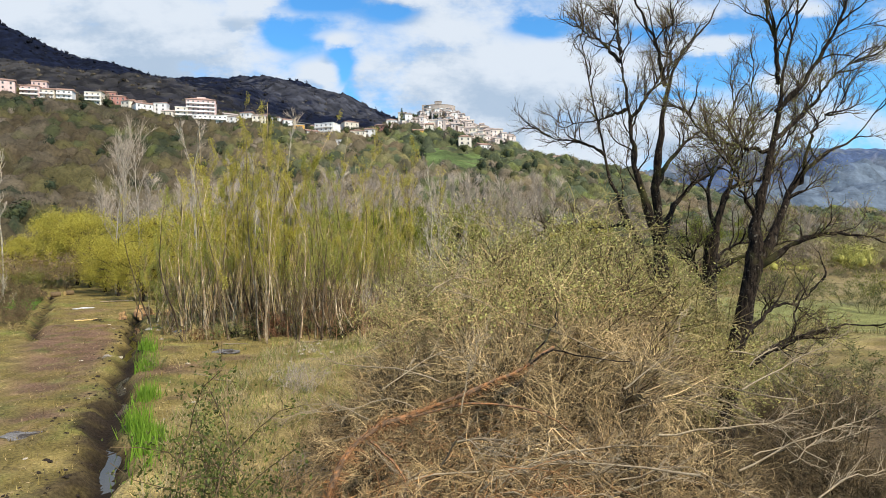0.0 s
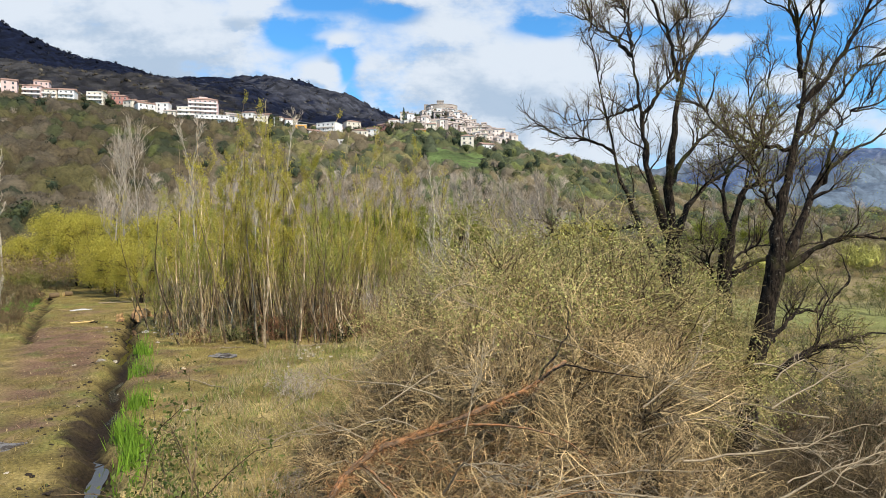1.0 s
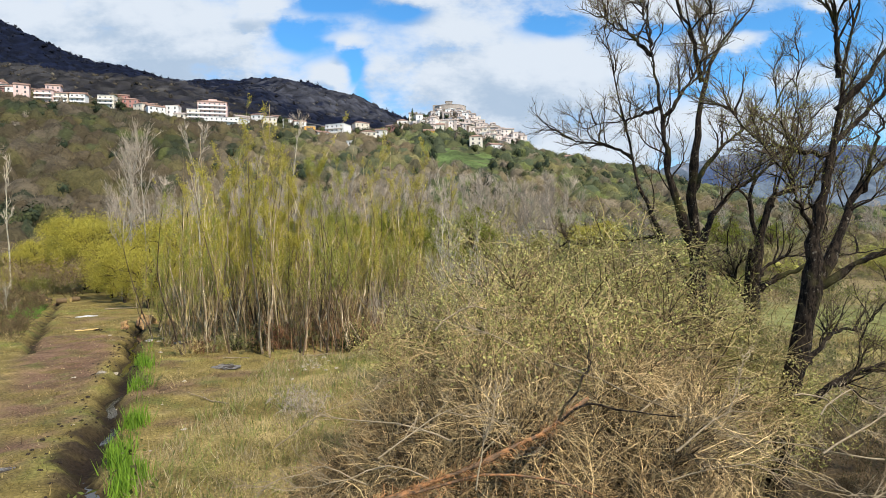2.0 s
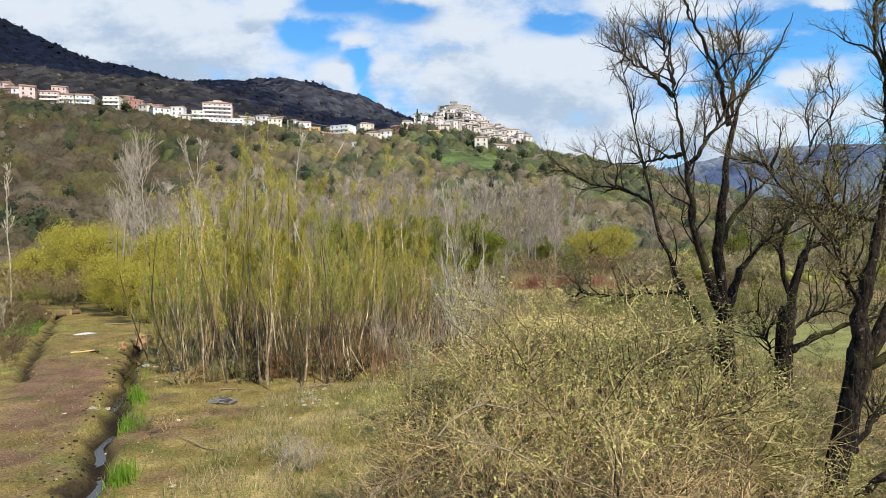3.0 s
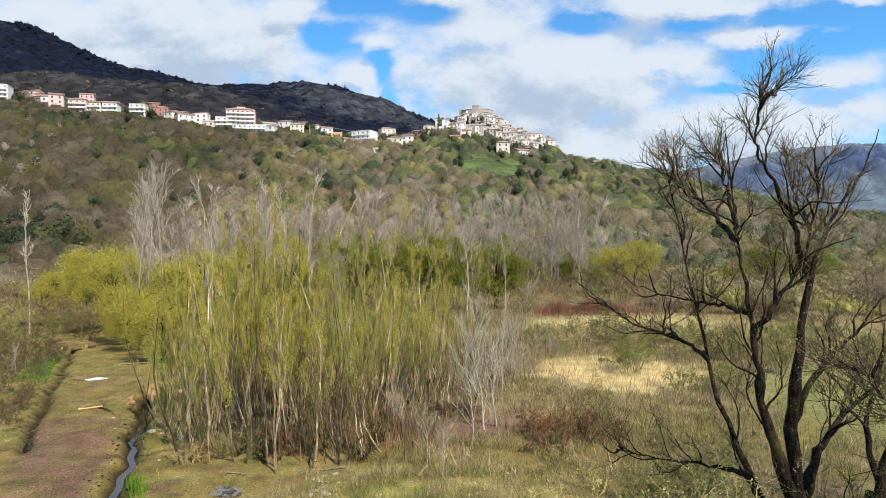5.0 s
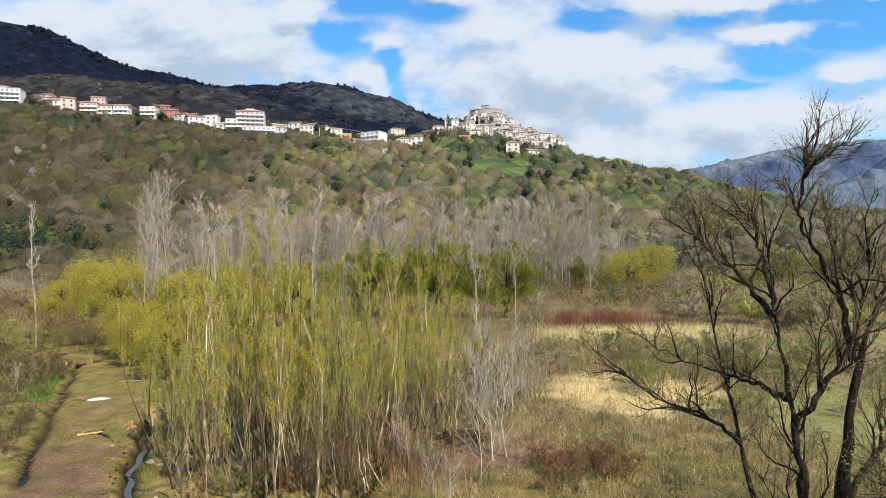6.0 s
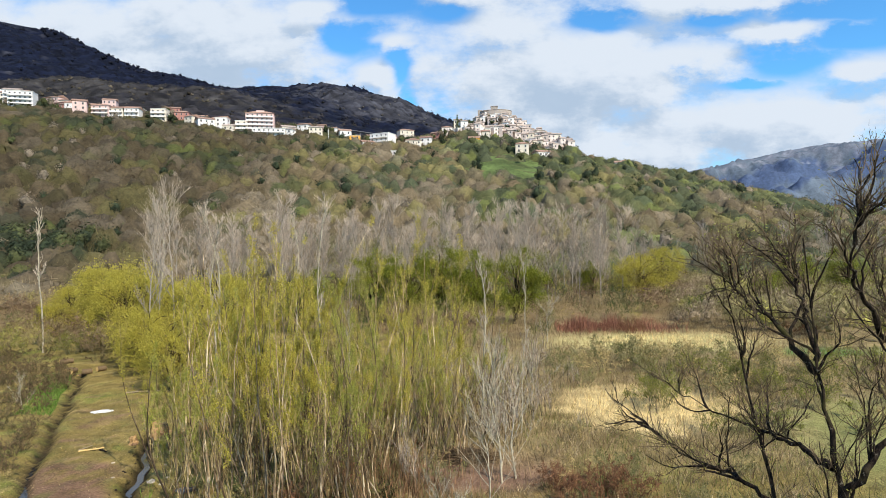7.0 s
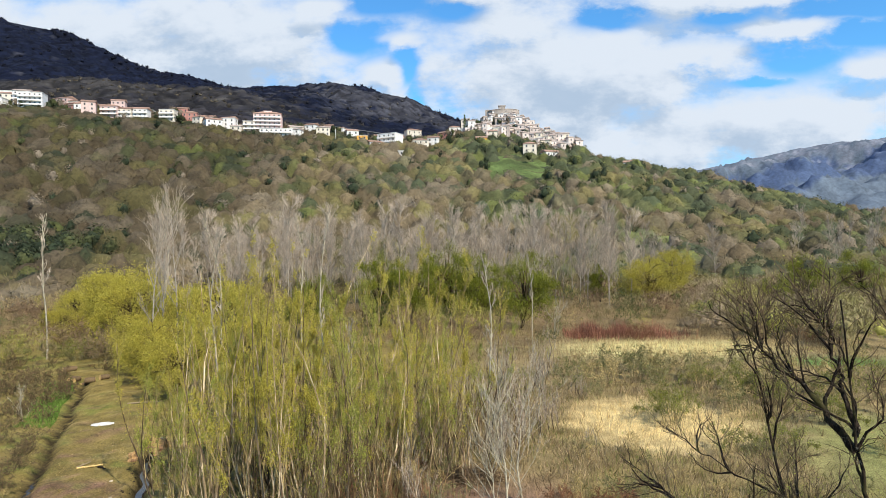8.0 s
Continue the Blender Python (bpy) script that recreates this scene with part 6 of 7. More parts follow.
def make_thicket():
    rng = random.Random(33)
    group = "saplings of the thicket"
    kinds = [
        sapling_clump(101, 11.0, 8, "leaf_lime", 340, "clump of slim grey saplings in first green leaf", group, 2.0),
        sapling_clump(102, 9.5, 9, "leaf_yellow", 330, "clump of slim saplings in yellow-green leaf", group, 2.2, -0.03),
        sapling_clump(103, 8.0, 8, "leaf_lime", 300, "open clump of pale-stemmed saplings leafing from half their height", group, 2.4, -0.06),
        sapling_clump(104, 12.0, 7, "leaf_yellow", 420, "tall open clump of saplings in yellow-green leaf", group, 2.2),
        sapling_clump(105, 6.0, 10, "leaf_lime", 60, "brown clump of nearly bare saplings", group, 2.4, 0.1, "fork_wood"),
        sapling_clump(106, 4.6, 11, "leaf_green", 40, "low crossing saplings with a little green leaf", group, 2.4, -0.1, "fork_wood"),
    ]
    spots = [(-12.7, 35.6, 0.9), (-10.6, 37.2, 1.1), (-8.0, 37.6, 1.1), (-9.4, 36.2, 1.12), (-6.0, 37.4, 1.0), (-7.2, 36.0, 1.0), (-15.0, 38.6, 0.84), (-17.4, 42.6, 0.85), (-20.4, 46.6, 0.8), (-11.6, 38.9, 0.95), (-9.6, 40.0, 1.1), (-13.4, 41.2, 1.0), (-4.6, 40.0, 0.9), (-3.4, 42.5, 1.0), (-2.2, 44.6, 0.95), (-1.0, 47.2, 0.95), (0.2, 50.2, 0.9), (-2.8, 47.2, 1.1), (-1.6, 50.4, 1.05)]
    while len(spots) < 58:
        y = rng.uniform(36, 70)
        x = rng.uniform(ditch_x(min(y, 52)) + 2.2 - (y > 52) * (y - 52) * 0.3, -2.2 - 0.04 * (y - 39))
        if min((x - a) ** 2 + (y - b) ** 2 for a, b, _ in spots) > 2.6 and float(waves(x, y, 7, 91)) + 0.5 * (y - 40) / 30 > -0.35:
            spots.append((x, y, rng.uniform(0.45, 1.12)))
    spread(kinds, spots, rng, 6)
    plume = [sapling_clump(107, 15.0, 8, "leaf_yellow", 800, "tall many-stemmed tree in golden-green young leaf", "tall leafing trees of the thicket", 1.6, -0.12), sapling_clump(108, 14.0, 7, "leaf_lime", 800, "tall many-stemmed tree in lime-green young leaf", "tall leafing trees of the thicket", 1.7, -0.12)]
    spread(plume, ((-9.8, 39.0, 1.0), (-7.0, 42.0, 0.9), (-12.8, 41.0, 0.98), (-4.6, 44.6, 0.70), (-14.2, 44.6, 0.92), (-17.8, 50.0, 0.9), (-10.8, 47.0, 0.95), (-7.6, 49.0, 0.85), (-20.6, 56.0, 0.8)), rng, 3)
    bare = [sapling_clump(111 + i, 6.5, 12, "leaf_lime", 12, "clump of bare grey-brown saplings in the marsh", "bare saplings of the marsh", 2.0, 0.4, "twig_grey") for i in range(2)]
    more = [(1.6, 47.5, 0.6), (3.4, 52.0, 0.7), (0.2, 50.0, 0.7), (4.8, 54.0, 0.7), (-1.6, 52.6, 0.85), (-3.2, 40.2, 0.85), (-4.4, 44.6, 0.9), (-3.6, 49.0, 1.0), (2.4, 55.0, 0.8), (1.8, 57.5, 0.9), (5.6, 58.0, 0.85), (-0.2, 56.5, 0.9), (7.4, 50.0, 0.45), (-2.2, 60.0, 1.1), (8.6, 62.5, 0.7), (-24.6, 60.5, 0.9), (-30.5, 68.0, 0.95), (-37.0, 76.0, 0.9), (0.8, 46.0, 0.7), (2.0, 49.6, 0.8), (-0.6, 54.0, 1.0), (3.0, 60.0, 1.0), (1.0, 63.0, 1.1), (5.0, 66.0, 1.0), (-2.6, 66.0, 1.2), (6.8, 72.0, 1.1), (1.6, 71.0, 1.2)]
    spread(bare, more, rng, 5)
    # tall pale trunks that stand above it
    tall = [pole_tree(121 + i, 13.5, "tall slim pale trunk, almost bare", "pale slender trees", thick=0.08, fine_count=70, arms=14, reach=1.5) for i in range(2)]
    spread(tall, ((0.6, 53.2, 1.0), (-22.5, 83, 1.3), (-56, 83, 1.4), (-18.6, 50.0, 0.86), (6.6, 87, 0.95), (-11.4, 52.5, 0.95), (3.2, 49.5, 0.55), (-41.0, 84.0, 1.1), (-7.6, 44.5, 0.72), (-20.5, 56.0, 0.95)), rng, 3)
    grey = [pole_tree(131 + i, 19.0, "tall bare grey poplar with many upright branches", "grey poplars", "poplar_tree", "poplar_bark", "twig_grey", thick=0.11, arms=26, reach=4.8, start=0.22, fine_count=320, rise=0.36, twig_size=0.014, boughs=0, spread_by=0.74) for i in range(3)]
    airy = [pole_tree(138, 19.0, "tall bare poplar with a few forking pale limbs", "grey poplars", "poplar_tree", "poplar_bark", "twig_grey", thick=0.12, arms=22, reach=5.0, start=0.25, fine_count=120, rise=0.40, twig_size=0.012, boughs=6, spread_by=0.7)]
    spread(airy, ((-34.5, 75, 1.0), (-37.5, 77, 0.95), (-36.0, 72.5, 0.85)), rng, 3)
    row = []
    for k in range(116):
        x = -72 + 104 * k / 115 + rng.uniform(-2.5, 2.5)
        row.append((x, 150 + rng.uniform(-16, 20), rng.uniform(0.74, 1.10)))
    for k in range(20):
        row.append((112 + 60 * k / 19 + rng.uniform(-2, 2), 232 + rng.uniform(-12, 14), rng.uniform(0.75, 0.95)))
    for k in range(18):
        row.append((30 + 26 * k / 17 + rng.uniform(-3, 3), 176 + rng.uniform(-14, 14), rng.uniform(0.55, 0.8)))
    spread(grey, row, rng, 3)
    # round yellow and green willows behind
    gold = [dome_tree(141 + i, 12, 11, "leaf_yellow", "round willow in bright yellow-green leaf", "willows in leaf") for i in range(2)]
    spread(gold, ((-55, 97, 1.15), (-45, 84, 0.95), (-50, 90, 1.0), (46, 160, 1.2), (34, 136, 0.92), (-37, 84, 0.95), (-30, 76, 0.95), (-66, 104, 0.8), (-24, 66, 0.7), (-60, 91, 0.6), (-34, 69, 0.62), (-38, 74, 0.72), (-28.5, 62.5, 0.55)), rng, 4)
    green = [dome_tree(151 + i, 12.5, 10, "leaf_green", "round willow in fresh green leaf", "willows in leaf", low=0.03) for i in range(2)]
    spread(green, ((-11.5, 108, 1.05), (0.5, 109, 1.08), (-5.5, 112, 1.1), (6.2, 106, 1.02), (-17.5, 112, 1.0), (27, 150, 0.7), (62, 128, 0.85), (76, 136, 0.9), (52, 120, 0.6), (-26, 98, 0.8)), rng, 4)
    # white dead snag and the forked snags in the marsh
    snag = [pole_tree(161 + i, 6.4, "forked dead snag, bark gone, silver-grey", "dead snags", "dead_snag", "birch", "birch", thick=0.07, arms=15, reach=3.6, start=0.05, fine_count=60, rise=0.35, spread_by=0.75) for i in range(2)]
    spread(snag, ((1.5, 40.6, 1.0), (2.3, 41.3, 0.85), (0.7, 37.0, 0.72), (4.4, 56.0, 0.8), (-1.6, 34.0, 0.42), (-0.8, 33.4, 0.45), (9.5, 88, 0.8), (-37.5, 55.5, 0.5)), rng, 6)


make_thicket()


def make_marsh():
    rng = random.Random(44)
    grey = [bush(171 + i, 2.6, 3.6, "rounded grey-brown marsh shrub", "shrubs of the marsh", ("drab_twig", "twig_sage", "twig_sage")[i], ("leaf_moss", "leaf_moss", "leaf_lime")[i], (60, 420, 200)[i], 12, 480, thick=0.024, name="marsh_shrub", fine_thick=0.018, twig_len=0.17, leaf_size=0.09, leaf_from=0.3) for i in range(3)]
    drab = [bush(175 + i, 2.4, 3.4, ("drab grey-brown shrub along the drain", "bare grey shrub along the drain")[i], "shrubs along the drain", ("cane_mid", "fork_wood")[i], "leaf_dark", 130, 14, 480, thick=0.026, name="marsh_shrub", fine_thick=0.020, twig_len=0.16, leaf_size=0.13, leaf_from=0.2) for i in range(2)]
    spots = [(5.6, 40.6, 0.85), (7.2, 39.6, 0.85), (8.6, 41.2, 0.75), (12.7, 68, 1.6), (15.5, 70, 1.7), (18, 69, 1.6), (21, 71, 1.6), (13.5, 72, 1.6), (23, 73, 1.5), (17, 73, 1.7), (24, 66, 0.9), (10, 64, 0.8), (-43.4, 64.8, 0.95), (-46, 67, 1.0), (-41, 61.5, 0.8), (-39, 58, 0.8), (-37.4, 54, 0.8), (-49, 71, 0.9), (-35.5, 51, 0.7), (-10.8, 26.5, 0.42), (-12.2, 27.2, 0.38), (-9.6, 27.0, 0.36), (-44, 76, 0.7), (-52, 78, 0.8)]
    for _ in range(26):
        y = rng.uniform(52, 84)
        spots.append((float(drain_x(y)) - rng.uniform(2.0, 14.0), y, rng.uniform(0.55, 1.15)))
    for k in range(18):
        y = 41 + 0.9 * k if k < 12 else 62 + 1.2 * (k - 12)
        spots.append((float(drain_x(y)) - rng.uniform(1.0, 2.6), y, rng.uniform(0.35, 0.7)))
    for _ in range(64):
        y = rng.uniform(66, 128)
        x = rng.uniform(-6 - 0.15 * y, 20 + 0.6 * y)
        if ((x - 24) / 15) ** 2 + ((y - 84) / 8) ** 2 > 1.1 and ((x - 13) / 8) ** 2 + ((y - 54) / 9) ** 2 > 1:
            spots.append((x, y, rng.uniform(0.7, 1.5)))
    for _ in range(32):
        spots.append((rng.uniform(5, 26), rng.uniform(28, 50), rng.uniform(0.45, 0.85)))
    for _ in range(26):
        spots.append((rng.uniform(7, 34), rng.uniform(60, 78), rng.uniform(0.9, 1.35)))
    for _ in range(10):
        spots.append((rng.uniform(11.5, 18), rng.uniform(17, 28), rng.uniform(0.6, 1.0)))
    for _ in range(24):
        x = rng.uniform(-14, -1)
        spots.append((x, 36.2 + 0.75 * max(0, x + 9) + rng.uniform(-1.2, 4), rng.uniform(0.4, 0.85)))
    for _ in range(24):
        y = rng.uniform(38, 60)
        spots.append((rng.uniform(float(ditch_x(y)) + 4, -2.5), y, rng.uniform(0.4, 0.8)))
    for _ in range(30):
        spots.append((rng.uniform(14, 46), rng.uniform(44, 76), rng.uniform(0.8, 1.5)))
    russet = [bush(185, 2.3, 3.0, "reddish-brown dead shrub in the marsh", "russet shrubs of the marsh", "fern_brown", "", 0, 20, 900, thick=0.022, name="russet_shrub", fine_thick=0.014, twig_len=0.17)]
    spread(russet, ((5.2, 37.4, 1.0), (6.6, 38.2, 1.1), (4.2, 39.6, 0.8), (8.0, 37.8, 0.9), (22.0, 95.0, 1.2), (44.0, 92.0, 1.2), (48.0, 96.0, 1.3)), rng, 5)
    olive = [bush(187, 2.2, 3.0, "low olive-green leafing shrub", "olive shrubs of the marsh", "twig_sage", "leaf_green", 2200, 18, 700, thick=0.02, name="olive_shrub", fine_thick=0.012, twig_len=0.16, leaf_size=0.075, leaf_from=0.25)]
    spread(olive, [(7.6, 29.6, 0.9), (9.2, 31.0, 1.0), (10.6, 30.0, 1.0), (12.4, 33.0, 1.0)] + [(rng.uniform(12, 40), rng.uniform(48, 74), rng.uniform(0.9, 1.7)) for _ in range(16)] + [(rng.uniform(-30, -22), rng.uniform(62, 74), rng.uniform(0.7, 1.2)) for _ in range(5)] + [(rng.uniform(-70, -50), rng.uniform(78, 100), rng.uniform(1.2, 2.2)) for _ in range(14)], rng, 5)
    for _ in range(12):
        spots.append((rng.uniform(8.5, 18), rng.uniform(18, 31), rng.uniform(0.55, 1.0)))
    spots = [q for q in spots if ((q[0] - 13.5) / 7) ** 2 + ((q[1] - 56) / 7) ** 2 > 1 and ((q[0] - 24) / 15) ** 2 + ((q[1] - 88) / 8) ** 2 > 1]
    spread(drab, [q for q in spots if q[0] < -28], rng, 5)
    spread(grey, [q for q in spots if q[0] >= -28], rng, 5)
    low = [bush(181 + i, 1.9, 2.6, ("low tangle of dark bramble and ivy under the saplings", "low reddish-brown tangle of dead fern under the saplings")[i], "undergrowth of the thicket", ("bark", "fern_brown")[i], "leaf_dark", (500, 60)[i], 16, 420, thick=0.02, name="undergrowth", fine_thick=0.016, twig_len=0.2, leaf_size=0.11, leaf_from=0.05, arch=-0.12) for i in range(2)]
    under = []
    while len(under) < 32:
        y = 35.5 + 26 * rng.random() ** 1.3
        x = rng.uniform(float(ditch_x(min(y, 52))) + 2.6, -2.4)
        if float(waves(x, y, 6, 92)) > -0.25:
            under.append((x, y, rng.uniform(0.5, 1.15)))
    spread(low, under, rng, 8)


make_marsh()


# ---------------------------------------------------------------- grass, reeds and ground litter
def make_grass():
    rng = np.random.RandomState(55)

    def blades(name, x, y, height, width, colour, label, lean=0.3, mat="grass"):
        spots = np.stack([x, y, land(x, y) - 0.02], -1)
        ob = new(name, Bits().blades(spots, height, width, rng, lean, colour).mesh(name, M[mat], True))
        tagged(ob, label, "grass", kind="stuff")

    n = 150000
    y = 9 + 66 * rng.uniform(size=n) ** 1.3
    x = rng.uniform(-62, 8, n)
    col = cover_colour(x, y)
    ok = (x > -14 - 0.85 * y) & (np.abs(x - ditch_x(y)) > 0.8) & (np.abs(x - drain_x(y)) > 0.9) & (rng.uniform(size=n) < np.clip(4.0 * (col[:, 1] / col[:, 0]) - 2.1, 0.15, 1))
    x, y, col = x[ok], y[ok], col[ok]
    tone = col * rng.uniform(0.8, 1.5, (len(x), 1)) + np.where(rng.uniform(size=(len(x), 1)) < 0.22, np.array((0.14, 0.10, 0.05)), 0.0)
    blades("grass", x, y, 0.08 + 0.16 * rng.uniform(size=len(x)) ** 2, 0.030, tone, "short mossy grass and straw on the wet meadow", 0.5)
    # lush grass beyond the drain
    n = 3200
    y = rng.uniform(54, 69, n)
    x = drain_x(y) - 0.9 - 3.0 * rng.uniform(size=n) ** 1.4
    blades("lush_grass", x, y, 0.35 + 0.0 * x, 0.05, np.array((0.130, 0.215, 0.040)) * rng.uniform(0.7, 1.35, (n, 1)), "lush green grass along the drain", 0.35)
    # straw and wood chips scattered on the mud
    n = 9000
    y = 12 + 44 * rng.uniform(size=n) ** 1.2
    x = ditch_x(y) + rng.normal(-6, 6.5, n)
    ok = np.abs(x - ditch_x(y)) > 0.8
    x, y = x[ok], y[ok]
    spots = np.stack([x, y, land(x, y) + 0.015], -1)
    chips = Bits().leaves(spots, 0.11, 0.024, rng, 0.0, np.array((0.36, 0.27, 0.14)) * rng.uniform(0.4, 1.3, (len(x), 1)))
    tagged(new("straw_litter", chips.mesh("straw_litter", M["grass"], True)), "pale straw and wood chips scattered over the mud", "litter", kind="stuff")
    # longer dry grass by the brush
    n = 26000
    x, y = rng.uniform(-8.5, 7, n), rng.uniform(11, 34, n)
    k = waves(x, y, 3, 56) + rng.normal(0, 0.4, n)
    ok = (x > ditch_x(y) + 1.2) & (k > -0.4)
    x, y, k = x[ok], y[ok], k[ok]
    tone = np.where((k > 0.35)[:, None], np.array((0.37, 0.30, 0.17)), np.array((0.19, 0.21, 0.06))) * rng.uniform(0.7, 1.3, (len(x), 1))
    blades("dry_grass", x, y, 0.42 + 0.0 * x, 0.022, tone, "dry straw and young grass beside the brush", 0.45)
    # bright grass in the ditch
    n = 1700
    y = np.concatenate([rng.normal(17.3, 0.95, n // 2), rng.normal(21.6, 0.35, n // 9), rng.normal(27.5, 0.4, n // 8), rng.normal(31.5, 0.4, n // 8), rng.uniform(12, 40, n // 20)])
    x = ditch_x(y) + rng.normal(1.0, 0.20, len(y))
    blades("ditch_grass", x, y, 0.62 + 0.0 * x, 0.04, np.full((len(x), 3), 0.3), "tall bright green grass standing in the ditch", 0.2, "iris")
    # reeds and dry sedge of the marsh
    n = 60000
    x, y = rng.uniform(-6, 52, n), rng.uniform(40, 112, n)
    w = waves(x, y, 8, 57)
    straw = bump(x, y, 13.5, 56, 8, 8) + 0.9 * bump(x, y, 24, 88, 16, 8)
    ok = (x < 12 + 0.42 * y) & (rng.uniform(size=n) < (0.35 + 0.65 * np.clip(straw * 1.6 + 0.3 * w, 0, 1)) * (1 - smooth(2 * bump(x, y, 30, 46, 11, 14) - 0.4)))
    x, y, w, straw = x[ok], y[ok], w[ok], straw[ok]
    tone = np.array((0.215, 0.150, 0.082)) + (np.array((0.66, 0.51, 0.25)) - np.array((0.215, 0.150, 0.082))) * np.clip(straw * 1.6 - 0.35, 0, 1)[:, None]
    blades("reed_bed", x, y, 0.4 + 0.7 * rng.uniform(size=len(x)), 0.045, tone * rng.uniform(0.75, 1.3, (len(x), 1)), "straw-coloured sedge and reeds in the marsh", 0.45)
    # mixed sedge round the mud patch
    n = 42000
    x, y = rng.uniform(-4, 30, n), rng.uniform(33, 66, n)
    w = waves(x, y, 5, 59) + rng.normal(0, 0.35, n)
    ok = (((x - 0.5) / 4.5) ** 2 + ((y - 43) / 4) ** 2 > 1) & (w > -0.55) & (bump(x, y, 13.5, 56, 8, 8) < 0.45) & (bump(x, y, 30, 46, 11, 14) < 0.45)
    x, y, w = x[ok], y[ok], w[ok]
    tone = np.where((w > 0.35)[:, None], np.array((0.40, 0.31, 0.18)), np.where((w > -0.1)[:, None], np.array((0.265, 0.205, 0.10)), np.array((0.185, 0.185, 0.060))))
    blades("sedge", x, y, 0.25 + 0.6 * rng.uniform(size=len(x)) ** 1.5, 0.04, tone * rng.uniform(0.65, 1.35, (len(x), 1)), "dry and green sedge over the wet ground", 0.4)
    # brown stalks among the saplings
    n = 10000
    x, y = rng.uniform(-26, 3, n), rng.uniform(36, 72, n)
    ok = (x > ditch_x(np.minimum(y, 52)) + 2.0) & (((x + 0.5) / 4.5) ** 2 + ((y - 44) / 5) ** 2 > 1) & (waves(x, y, 5, 58) > -0.35)
    x, y = x[ok], y[ok]
    tone = np.where((rng.uniform(size=len(x)) < 0.5)[:, None], np.array((0.22, 0.125, 0.065)), np.array((0.34, 0.25, 0.145))) * rng.uniform(0.7, 1.3, (len(x), 1))
    blades("dry_undergrowth", x, y, 0.35 + 1.3 * rng.uniform(size=len(x)) ** 2, 0.045, tone, "dry brown stalks between the saplings", 0.45)
    # tall rust-brown dead stalks at the edge of the thicket
    n = 700
    x, y = rng.normal(-5.2, 2.0, n), rng.normal(39.6, 2.0, n)
    blades("rust_undergrowth", x, y, 0.9 + 2.0 * rng.uniform(size=n), 0.05, np.array((0.235, 0.138, 0.075)) * rng.uniform(0.55, 1.5, (n, 1)), "tall rust-brown dead stalks at the thicket's edge", 0.16)
    # red osier beyond the marsh
    n = 3600
    x = 12 + 19 * rng.beta(1.4, 2.2, n)
    y = 99 + 3.0 * rng.normal(size=n) * 0.6 - 0.10 * (x - 20)
    blades("red_osier", x, y, 0.7 + 1.2 * (0.5 + 0.5 * np.sin(x * 1.3)) + 0.5 * rng.uniform(size=n), 0.06, np.array((0.250, 0.115, 0.075)) * rng.uniform(0.6, 1.5, (n, 1)), "belt of reddish osier stems behind the reeds", 0.2)


make_grass()


